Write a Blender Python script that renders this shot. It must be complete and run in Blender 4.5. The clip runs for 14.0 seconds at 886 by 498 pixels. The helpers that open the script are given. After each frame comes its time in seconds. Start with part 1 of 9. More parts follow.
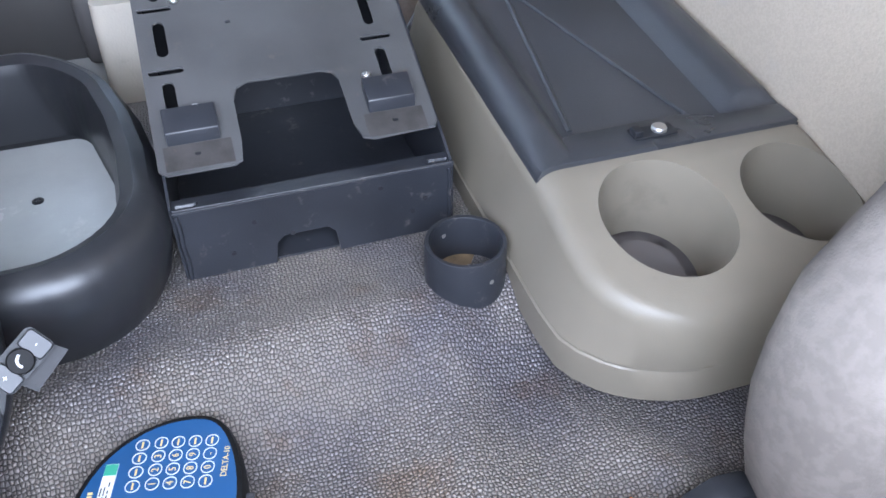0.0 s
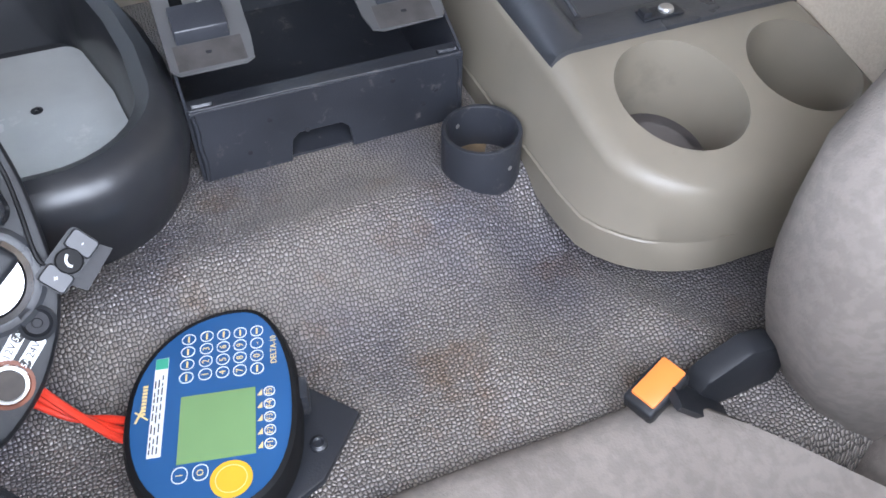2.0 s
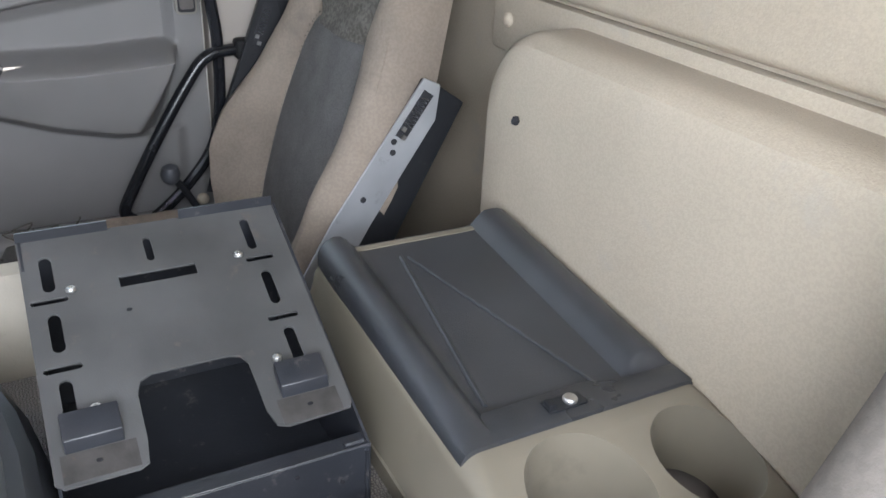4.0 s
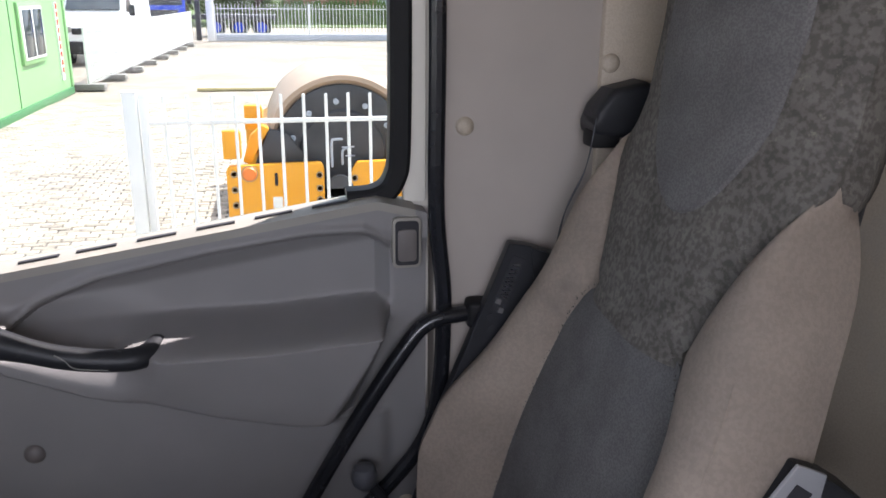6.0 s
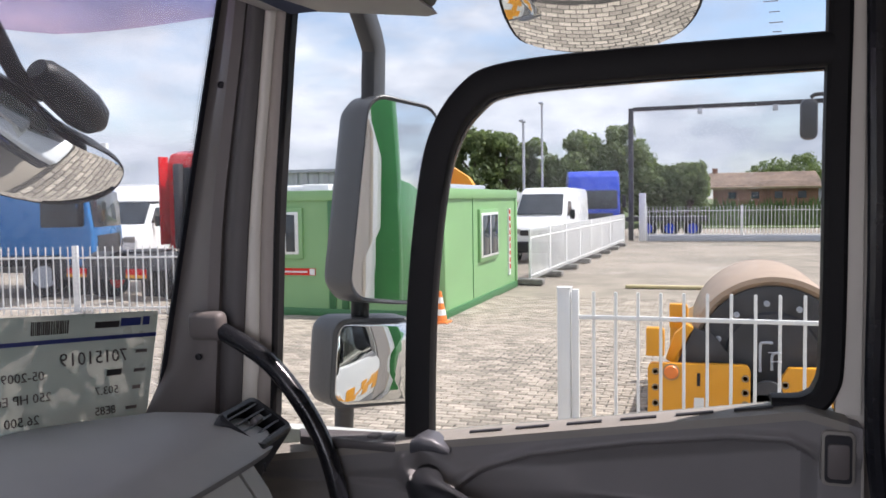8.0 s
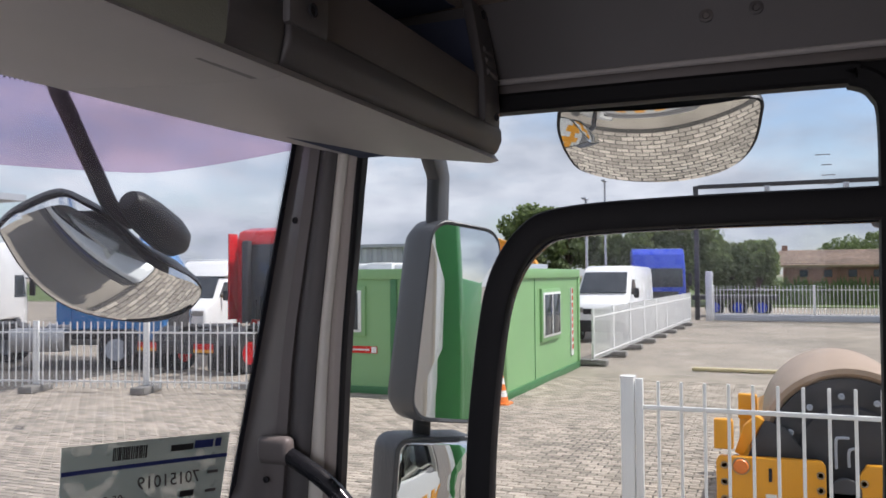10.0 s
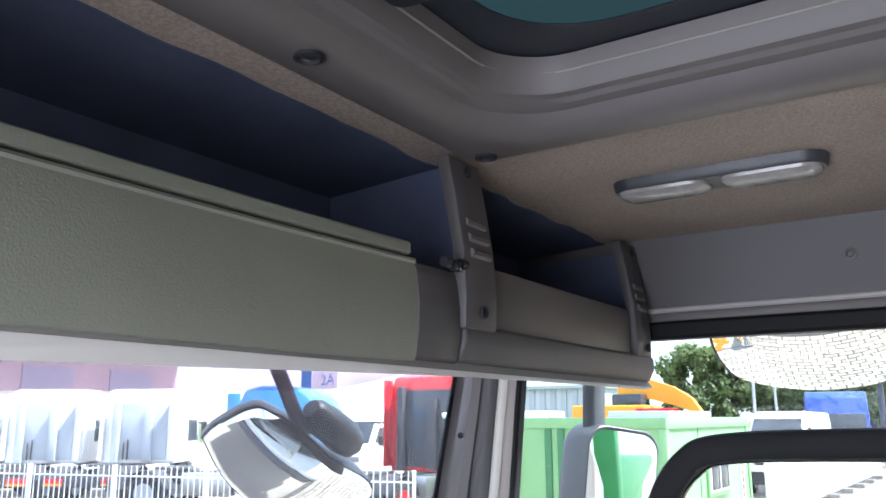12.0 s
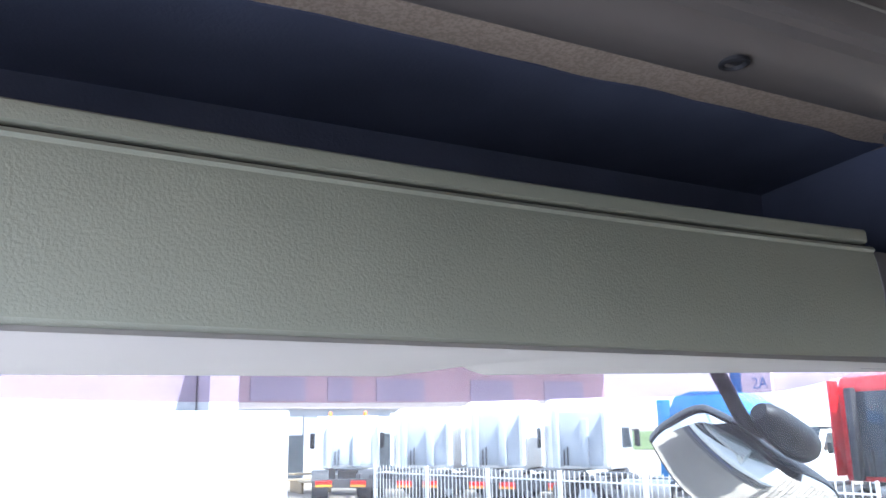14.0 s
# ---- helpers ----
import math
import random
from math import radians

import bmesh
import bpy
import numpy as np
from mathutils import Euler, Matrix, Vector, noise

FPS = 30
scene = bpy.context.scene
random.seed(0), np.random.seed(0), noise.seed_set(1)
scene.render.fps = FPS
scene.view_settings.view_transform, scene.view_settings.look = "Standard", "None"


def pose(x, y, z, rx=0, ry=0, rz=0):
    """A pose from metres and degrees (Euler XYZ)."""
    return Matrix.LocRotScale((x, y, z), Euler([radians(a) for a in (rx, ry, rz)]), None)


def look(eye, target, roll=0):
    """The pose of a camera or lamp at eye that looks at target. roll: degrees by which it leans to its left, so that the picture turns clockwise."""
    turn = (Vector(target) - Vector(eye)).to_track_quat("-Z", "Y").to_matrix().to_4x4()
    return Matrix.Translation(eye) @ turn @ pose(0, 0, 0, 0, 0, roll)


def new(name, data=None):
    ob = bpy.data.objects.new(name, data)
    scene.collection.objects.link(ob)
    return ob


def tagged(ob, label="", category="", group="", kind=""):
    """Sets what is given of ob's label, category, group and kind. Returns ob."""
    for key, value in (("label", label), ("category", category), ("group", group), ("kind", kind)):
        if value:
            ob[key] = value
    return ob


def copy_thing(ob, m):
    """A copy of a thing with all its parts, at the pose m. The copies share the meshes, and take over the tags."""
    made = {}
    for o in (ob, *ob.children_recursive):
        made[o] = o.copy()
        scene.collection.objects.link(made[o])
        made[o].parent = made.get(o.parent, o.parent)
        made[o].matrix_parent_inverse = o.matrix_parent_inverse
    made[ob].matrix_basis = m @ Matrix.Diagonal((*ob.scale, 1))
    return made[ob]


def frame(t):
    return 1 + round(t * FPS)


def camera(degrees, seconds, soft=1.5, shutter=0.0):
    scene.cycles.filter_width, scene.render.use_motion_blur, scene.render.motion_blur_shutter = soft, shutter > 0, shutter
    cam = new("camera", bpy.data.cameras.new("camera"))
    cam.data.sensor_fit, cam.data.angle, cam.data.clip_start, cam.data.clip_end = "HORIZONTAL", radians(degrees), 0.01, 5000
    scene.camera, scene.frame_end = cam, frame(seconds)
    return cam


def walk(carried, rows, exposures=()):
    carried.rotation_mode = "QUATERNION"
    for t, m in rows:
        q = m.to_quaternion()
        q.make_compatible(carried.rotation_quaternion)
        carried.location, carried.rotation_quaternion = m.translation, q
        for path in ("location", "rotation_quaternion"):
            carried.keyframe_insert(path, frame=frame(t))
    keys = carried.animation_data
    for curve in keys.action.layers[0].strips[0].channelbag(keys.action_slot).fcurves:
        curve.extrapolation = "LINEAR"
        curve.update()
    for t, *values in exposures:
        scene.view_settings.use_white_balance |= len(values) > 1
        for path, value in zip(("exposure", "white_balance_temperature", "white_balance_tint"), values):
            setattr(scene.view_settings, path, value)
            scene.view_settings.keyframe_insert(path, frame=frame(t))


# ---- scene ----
cam = camera(57.6, 14.0, soft=1.6)
# seconds, x, y, z, yaw, pitch, roll
PATH = [
    (0, -0.8079, 0.8035, 0.5958, -107.62, -40.90, -0.24),
    (0.5, -0.7916, 0.8137, 0.5910, -108.44, -45.76, 0.19),
    (1, -0.8054, 0.8759, 0.5895, -111.19, -46.12, 0.08),
    (1.5, -0.8092, 0.8936, 0.5862, -111.88, -46.46, 0.03),
    (2, -0.8140, 0.8841, 0.5889, -112.57, -46.90, 0.31),
    (2.5, -0.8001, 0.8664, 0.5819, -113.30, -46.72, 0.11),
    (3, -0.7678, 0.8445, 0.6098, -115.76, -40.23, 0.88),
    (3.2, -0.7606, 0.8419, 0.6275, -117.01, -36.83, 1.39),
    (5.3, -0.5217, 0.8222, 0.7145, -114.43, -18.76, 1.68),
    (5.5, -0.4042, 0.8054, 0.7183, -112.02, -18.19, 1.43),
    (6, -0.1465, 0.6894, 0.7099, -101.51, -17.44, 0.58),
    (6.5, -0.0982, 0.6876, 0.6198, -90.06, -16.56, -0.30),
    (7, -0.1595, 0.7086, 0.6363, -78.54, -15.04, -1.05),
    (7.5, -0.2062, 0.7177, 0.6823, -72.79, -8.47, -1.35),
    (8, -0.2314, 0.6904, 0.7274, -71.90, -3.45, -0.88),
    (8.5, -0.2659, 0.6687, 0.7765, -71.82, -0.44, -0.51),
    (8.7, -0.2646, 0.6738, 0.7863, -71.81, 1.12, -0.51),
    (10.8, -0.3235, 0.6612, 0.8709, -63.60, 4.10, 0.24),
    (11, -0.3459, 0.6509, 0.8873, -63.47, 7.07, 0.23),
    (11.5, -0.3797, 0.6234, 0.9407, -63.10, 10.69, -0.04),
    (12, -0.4040, 0.6196, 0.9649, -56.88, 11.84, -0.19),
    (12.5, -0.4289, 0.6033, 0.9810, -46.06, 11.76, 0.20),
    (13, -0.4651, 0.5851, 0.9838, -35.25, 12.38, -0.41),
    (13.5, -0.4721, 0.5864, 0.9806, -28.62, 12.70, -0.50),
    (14, -0.4559, 0.6116, 0.9616, -27.77, 12.59, -0.91),
]


def eye_pose(x, y, z, yaw, pitch, roll):
    return pose(x, y, z, 90 + pitch, 0, yaw) @ pose(0, 0, 0, 0, 0, roll)


# seconds, stops, kelvin, tint
EXPOSURES = [(0, 3.02, 5600, 15), (1.5, 2.94, 5800, 16), (3.2, 2.95, 6200, 11), (5.3, 2.1, 6350, 15), (6.2, 1.85, 6250, 21), (7.0, 1.88, 6250, 23), (7.5, 1.42, 6350, 24), (7.8, 1.08, 6400, 25), (8.7, 0.66, 6450, 25), (10.8, 0.58, 6100, 22), (11.2, 0.92, 5750, 18), (11.5, 1.65, 5750, 18), (12.0, 2.30, 5700, 16), (13.0, 2.58, 5600, 16), (14.0, 2.25, 5550, 16)]
walk(cam, [(r[0], eye_pose(*r[1:])) for r in PATH], EXPOSURES)

# ---- daylight ----
world = bpy.data.worlds.new("sky")
scene.world = world
world.use_nodes = True
wt = world.node_tree
wt.nodes.clear()
SUN_EL, SUN_DIR = radians(58), Vector((0.36, -0.93, 0)).normalized()
sky = wt.nodes.new("ShaderNodeTexSky")
sky.sky_type, sky.sun_disc, sky.sun_elevation = "NISHITA", False, SUN_EL
sky.sun_rotation = math.atan2(SUN_DIR.x, SUN_DIR.y)
co = wt.nodes.new("ShaderNodeTexCoord")
mp = wt.nodes.new("ShaderNodeMapping")
mp.inputs["Scale"].default_value = (1.0, 1.0, 2.6)
cn = wt.nodes.new("ShaderNodeTexNoise")
cn.inputs["Scale"].default_value, cn.inputs["Detail"].default_value, cn.inputs["Roughness"].default_value = 2.6, 7, 0.58
cr = wt.nodes.new("ShaderNodeValToRGB")
cr.color_ramp.elements[0].position, cr.color_ramp.elements[1].position = 0.33, 0.52
cn2 = wt.nodes.new("ShaderNodeTexNoise")
cn2.inputs["Scale"].default_value, cn2.inputs["Detail"].default_value = 5.5, 6
cr2 = wt.nodes.new("ShaderNodeValToRGB")
cr2.color_ramp.elements[0].position, cr2.color_ramp.elements[1].position = 0.35, 0.7
cr2.color_ramp.elements[0].color, cr2.color_ramp.elements[1].color = (2.9, 3.2, 3.7, 1), (6.4, 6.5, 6.8, 1)
mx = wt.nodes.new("ShaderNodeMix")
mx.data_type = "RGBA"
bg = wt.nodes.new("ShaderNodeBackground")
bg.inputs["Strength"].default_value = 0.135
wo = wt.nodes.new("ShaderNodeOutputWorld")
wt.links.new(co.outputs["Generated"], mp.inputs["Vector"])
wt.links.new(mp.outputs[0], cn.inputs["Vector"])
wt.links.new(mp.outputs[0], cn2.inputs["Vector"])
wt.links.new(cn.outputs["Fac"], cr.inputs["Fac"])
wt.links.new(cn2.outputs["Fac"], cr2.inputs["Fac"])
wt.links.new(cr.outputs["Color"], mx.inputs[0])
wt.links.new(sky.outputs[0], mx.inputs[6])
wt.links.new(cr2.outputs["Color"], mx.inputs[7])
wt.links.new(mx.outputs[2], bg.inputs["Color"])
wt.links.new(bg.outputs[0], wo.inputs["Surface"])

sun = new("sun", bpy.data.lights.new("sun", "SUN"))
sun.data.energy, sun.data.angle, sun.data.color = 4.2, radians(0.6), (1.0, 0.95, 0.87)
sun_from = Vector((SUN_DIR.x * math.cos(SUN_EL), SUN_DIR.y * math.cos(SUN_EL), math.sin(SUN_EL)))
sun.matrix_world = look(sun_from * 40, (0, 0, 0))
# area lamp added in the unseen driver's side window, brightens the cab like daylight
door_fill = new("window_fill_light", bpy.data.lights.new("window_fill_light", "AREA"))
door_fill.data.shape, door_fill.data.size, door_fill.data.size_y = "RECTANGLE", 0.90, 0.66
door_fill.data.energy, door_fill.data.color = 3.8, (0.92, 0.97, 1.0)
door_fill.matrix_world = look((-1.02, 0.95, 0.74), (0.0, 0.95, 0.56))


# ---- materials ----
def base_mat(name):
    m = bpy.data.materials.new(name)
    m.use_nodes = True
    nt = m.node_tree
    return m, nt, nt.nodes["Principled BSDF"]


def surf(name, col, rough=0.5, metal=0.0, var=0.12, vscale=9, bump=0.0, bscale=350, fleck=0.0, fscale=120, spec=0.5, rvar=0.08, wear=None, wscale=14, coat=0.0):
    """A plain material with broad and fine variation, grain relief and, where given, worn spots of another colour."""
    m, nt, b = base_mat(name)
    N, L = nt.nodes.new, nt.links.new
    tc = N("ShaderNodeTexCoord")
    n1 = N("ShaderNodeTexNoise")
    n1.inputs["Scale"].default_value, n1.inputs["Detail"].default_value = vscale, 5
    L(tc.outputs["Object"], n1.inputs["Vector"])
    r = N("ShaderNodeValToRGB")
    r.color_ramp.elements[0].position, r.color_ramp.elements[1].position = 0.3, 0.7
    r.color_ramp.elements[0].color = (*[c * (1 - var) for c in col], 1)
    r.color_ramp.elements[1].color = (*[min(1, c * (1 + var)) for c in col], 1)
    L(n1.outputs["Fac"], r.inputs["Fac"])
    out = r.outputs["Color"]
    n2 = N("ShaderNodeTexNoise")
    n2.inputs["Scale"].default_value, n2.inputs["Detail"].default_value = fscale, 3
    L(tc.outputs["Object"], n2.inputs["Vector"])
    if fleck:
        r2 = N("ShaderNodeValToRGB")
        r2.color_ramp.elements[0].position, r2.color_ramp.elements[1].position = 0.42, 0.58
        r2.color_ramp.elements[0].color, r2.color_ramp.elements[1].color = (1 - fleck,) * 3 + (1,), (1 + fleck * 0.6,) * 3 + (1,)
        L(n2.outputs["Fac"], r2.inputs["Fac"])
        mul = N("ShaderNodeMix")
        mul.data_type, mul.blend_type = "RGBA", "MULTIPLY"
        mul.inputs[0].default_value = 1
        L(out, mul.inputs[6]), L(r2.outputs["Color"], mul.inputs[7])
        out = mul.outputs[2]
    if wear:
        n3 = N("ShaderNodeTexNoise")
        n3.inputs["Scale"].default_value, n3.inputs["Detail"].default_value, n3.inputs["Roughness"].default_value = wscale, 8, 0.68
        L(tc.outputs["Object"], n3.inputs["Vector"])
        r3 = N("ShaderNodeValToRGB")
        r3.color_ramp.elements[0].position, r3.color_ramp.elements[1].position = 0.60, 0.74
        L(n3.outputs["Fac"], r3.inputs["Fac"])
        mw = N("ShaderNodeMix")
        mw.data_type = "RGBA"
        L(r3.outputs["Color"], mw.inputs[0]), L(out, mw.inputs[6])
        mw.inputs[7].default_value = (*wear, 1)
        out = mw.outputs[2]
    L(out, b.inputs["Base Color"])
    rr = N("ShaderNodeMapRange")
    rr.inputs["To Min"].default_value, rr.inputs["To Max"].default_value = max(0, rough - rvar), min(1, rough + rvar)
    L(n1.outputs["Fac"], rr.inputs["Value"]), L(rr.outputs[0], b.inputs["Roughness"])
    b.inputs["Metallic"].default_value = metal
    b.inputs["Specular IOR Level"].default_value = spec
    b.inputs["Coat Weight"].default_value = coat
    if bump:
        n4 = N("ShaderNodeTexNoise")
        n4.inputs["Scale"].default_value, n4.inputs["Detail"].default_value = bscale, 2
        L(tc.outputs["Object"], n4.inputs["Vector"])
        bp = N("ShaderNodeBump")
        bp.inputs["Strength"].default_value, bp.inputs["Distance"].default_value = bump, 0.001
        L(n4.outputs["Fac"], bp.inputs["Height"]), L(bp.outputs[0], b.inputs["Normal"])
    return m


def pebbled(name, col, groove, scale, stain_sheen):
    """Vinyl flooring with a pebble grain, dirt patches and a bluish sheen put into the colour."""
    m, nt, b = base_mat(name)
    N, L = nt.nodes.new, nt.links.new
    tc = N("ShaderNodeTexCoord")
    wv = N("ShaderNodeTexNoise")
    wv.inputs["Scale"].default_value = 60
    L(tc.outputs["Object"], wv.inputs["Vector"])
    ad = N("ShaderNodeMix")
    ad.data_type, ad.blend_type = "RGBA", "LINEAR_LIGHT"
    ad.inputs[0].default_value = 0.0007
    L(tc.outputs["Object"], ad.inputs[6]), L(wv.outputs["Color"], ad.inputs[7])
    cells = []
    for feature in ("DISTANCE_TO_EDGE", "F1"):
        v = N("ShaderNodeTexVoronoi")
        v.feature, v.voronoi_dimensions = feature, "2D"
        v.inputs["Scale"].default_value = scale
        v.inputs["Randomness"].default_value = 0.72
        L(ad.outputs[2], v.inputs["Vector"])
        cells.append(v)
    r = N("ShaderNodeValToRGB")
    r.color_ramp.interpolation = "EASE"
    r.color_ramp.elements[0].position, r.color_ramp.elements[1].position = 0.03, 0.22
    L(cells[0].outputs["Distance"], r.inputs["Fac"])
    dome = N("ShaderNodeMapRange")
    dome.interpolation_type = "SMOOTHSTEP"
    dome.inputs["From Min"].default_value, dome.inputs["From Max"].default_value = 0.62, 0.0
    L(cells[1].outputs["Distance"], dome.inputs["Value"])
    relief = N("ShaderNodeMath")
    relief.operation = "ADD"
    L(dome.outputs[0], relief.inputs[0]), L(r.outputs["Color"], relief.inputs[1])
    c = N("ShaderNodeMix")
    c.data_type = "RGBA"
    c.inputs[6].default_value, c.inputs[7].default_value = (*groove, 1), (*col, 1)
    L(r.outputs["Color"], c.inputs[0])
    # broad stains, tinted blue to imitate a reflected sheen
    n = N("ShaderNodeTexNoise")
    n.inputs["Scale"].default_value, n.inputs["Detail"].default_value = 6, 6
    L(tc.outputs["Object"], n.inputs["Vector"])
    rs = N("ShaderNodeValToRGB")
    rs.color_ramp.elements[0].position, rs.color_ramp.elements[1].position = 0.42, 0.62
    L(n.outputs["Fac"], rs.inputs["Fac"])
    s = N("ShaderNodeMix")
    s.data_type, s.blend_type = "RGBA", "MULTIPLY"
    s.inputs[7].default_value = (*stain_sheen, 1)
    L(rs.outputs["Color"], s.inputs[0]), L(c.outputs[2], s.inputs[6])
    # brown scuffed dirt
    nb = N("ShaderNodeTexNoise")
    nb.inputs["Scale"].default_value, nb.inputs["Detail"].default_value, nb.inputs["Roughness"].default_value = 9.5, 7, 0.65
    L(tc.outputs["Object"], nb.inputs["Vector"])
    rb = N("ShaderNodeValToRGB")
    rb.color_ramp.elements[0].position, rb.color_ramp.elements[1].position = 0.54, 0.72
    L(nb.outputs["Fac"], rb.inputs["Fac"])
    sb = N("ShaderNodeMix")
    sb.data_type, sb.blend_type = "RGBA", "MULTIPLY"
    sb.inputs[7].default_value = (0.80, 0.62, 0.47, 1)
    L(rb.outputs["Color"], sb.inputs[0]), L(s.outputs[2], sb.inputs[6])
    L(sb.outputs[2], b.inputs["Base Color"])
    b.inputs["Roughness"].default_value = 0.31
    b.inputs["Specular IOR Level"].default_value = 0.6
    bp = N("ShaderNodeBump")
    bp.inputs["Strength"].default_value, bp.inputs["Distance"].default_value = 1.0, 0.0010
    L(relief.outputs[0], bp.inputs["Height"]), L(bp.outputs[0], b.inputs["Normal"])
    return m


def glass(name, col=(1, 1, 1), rough=0.0):
    m, nt, b = base_mat(name)
    N, L = nt.nodes.new, nt.links.new
    tr = N("ShaderNodeBsdfTransparent")
    tr.inputs["Color"].default_value = (*col, 1)
    gl = N("ShaderNodeBsdfGlossy")
    gl.inputs["Roughness"].default_value = 0.01 + rough
    fr = N("ShaderNodeFresnel")
    fr.inputs["IOR"].default_value = 1.18
    mx = N("ShaderNodeMixShader")
    L(fr.outputs[0], mx.inputs[0]), L(tr.outputs[0], mx.inputs[1]), L(gl.outputs[0], mx.inputs[2])
    L(mx.outputs[0], nt.nodes["Material Output"].inputs["Surface"])
    return m


M_MAT = pebbled("mat_vinyl", (0.275, 0.246, 0.222), (0.085, 0.077, 0.071), 248, (0.62, 0.64, 0.76))
M_STEEL = surf("black_painted_steel", (0.026, 0.028, 0.034), 0.36, 0.0, 0.3, 7, 0.25, 500, wear=(0.12, 0.11, 0.105), wscale=44)
M_PLATE = surf("dusty_black_steel", (0.078, 0.078, 0.079), 0.36, 0.0, 0.25, 8, 0.2, 500, wear=(0.12, 0.10, 0.09), wscale=24)
M_RUST = surf("rusty_steel", (0.060, 0.056, 0.054), 0.5, 0.2, 0.30, 40, 0.3, 300, wear=(0.17, 0.115, 0.08), wscale=30)
M_BEIGE = surf("beige_plastic", (0.205, 0.180, 0.140), 0.42, 0.0, 0.12, 7, 0.25, 900, wear=(0.150, 0.128, 0.098), wscale=6)
M_BLACKP = surf("black_plastic", (0.019, 0.020, 0.023), 0.42, 0.0, 0.15, 8, 0.25, 1100, spec=0.32, wear=(0.045, 0.045, 0.046), wscale=22)
M_BIN = surf("moulded_black_plastic", (0.021, 0.022, 0.025), 0.34, 0.0, 0.15, 8, 0.15, 900, spec=0.55, wear=(0.035, 0.035, 0.036), wscale=18)
M_BLACKGRAIN = surf("grained_black_plastic", (0.042, 0.044, 0.049), 0.30, 0.0, 0.2, 10, 0.5, 700)
M_RUBBER = surf("black_rubber", (0.009, 0.009, 0.010), 0.6, 0.0, 0.1, 10, 0.15, 600, spec=0.22)
M_GLOSSB = surf("glossy_black_tube", (0.012, 0.013, 0.016), 0.22, 0.0, 0.1, 10, wear=(0.05, 0.05, 0.05), wscale=30)
M_DOOR = surf("grey_door_plastic", (0.190, 0.182, 0.180), 0.52, 0.0, 0.06, 8, 0.3, 1200)
M_DOORTOP = surf("sill_plastic", (0.25, 0.235, 0.205), 0.52, 0.0, 0.06, 8, 0.3, 1200)
M_DASH = surf("dark_dash_pad", (0.36, 0.36, 0.35), 0.5, 0.0, 0.06, 8, 0.35, 900)
M_DASHLOW = surf("pale_grey_dash", (0.56, 0.56, 0.51), 0.5, 0.0, 0.05, 8, 0.3, 1100)
M_SHELF = surf("green_grey_vinyl", (0.262, 0.272, 0.222), 0.42, 0.0, 0.07, 6, 0.40, 520)
M_TRIM = surf("warm_grey_trim", (0.130, 0.116, 0.110), 0.5, 0.0, 0.05, 8, 0.25, 1000)
M_TRIMD = surf("dark_grey_trim", (0.085, 0.079, 0.079), 0.5, 0.0, 0.06, 8, 0.25, 1000)
M_UNDER = surf("pale_grey_underside", (0.42, 0.40, 0.39), 0.5, 0.0, 0.06, 8, 0.25, 1000)
M_ROOF = surf("speckled_headlining", (0.345, 0.285, 0.238), 0.9, 0.0, 0.08, 6, 0.6, 260, fleck=0.16, fscale=330, spec=0.2)
M_WALL = surf("beige_wall_vinyl", (0.42, 0.36, 0.285), 0.6, 0.0, 0.06, 5, 0.6, 420, fleck=0.05, fscale=300, wear=(0.38, 0.34, 0.29), wscale=7)
M_PILLAR = surf("brown_grey_pillar", (0.36, 0.32, 0.285), 0.6, 0.0, 0.06, 6, 0.3, 800)
M_SUEDE = surf("beige_suede", (0.25, 0.207, 0.170), 0.92, 0.0, 0.22, 6, 0.5, 420, fleck=0.06, fscale=200, spec=0.15, wear=(0.175, 0.145, 0.122), wscale=7)
M_SUEDEG = surf("grey_brown_suede", (0.215, 0.190, 0.168), 0.92, 0.0, 0.12, 12, 0.5, 420, fleck=0.08, fscale=90, spec=0.15, wear=(0.175, 0.158, 0.147), wscale=9)
M_CLOTH = surf("dark_grey_cloth", (0.125, 0.120, 0.118), 0.9, 0.0, 0.15, 20, 0.5, 700, fleck=0.15, fscale=400, spec=0.2)
M_CLOTHP = surf("patterned_cloth", (0.115, 0.106, 0.094), 0.9, 0.0, 0.2, 30, 0.5, 600, fleck=0.25, fscale=150, spec=0.2, wear=(0.20, 0.185, 0.15), wscale=95)
M_DARK = surf("dark_cavity", (0.018, 0.018, 0.022), 0.7, 0.0, 0.1, 8)
# navy base colour takes in the shade inside the open shelf
M_SHELFSHADE = surf("navy_shelf_shade", (0.075, 0.088, 0.140), 0.9, 0.0, 0.15, 8, 0.4, 300, spec=0.1)
M_BORDER = surf("navy_printed_border", (0.014, 0.018, 0.026), 0.3, 0.0, 0.1, 8)
M_FRAY = surf("dull_frayed_skin", (0.22, 0.215, 0.20), 0.8, 0.0, 0.1, 40)
M_CHROME = surf("chrome", (0.33, 0.33, 0.34), 0.22, 1.0, 0.03, 10)
M_ALU = surf("bare_aluminium", (0.50, 0.50, 0.51), 0.35, 1.0, 0.08, 12)
M_ZINC = surf("zinc_screw", (0.55, 0.54, 0.52), 0.38, 0.9, 0.15, 60)
M_GLASS = glass("window_glass", (0.80, 0.84, 0.825))
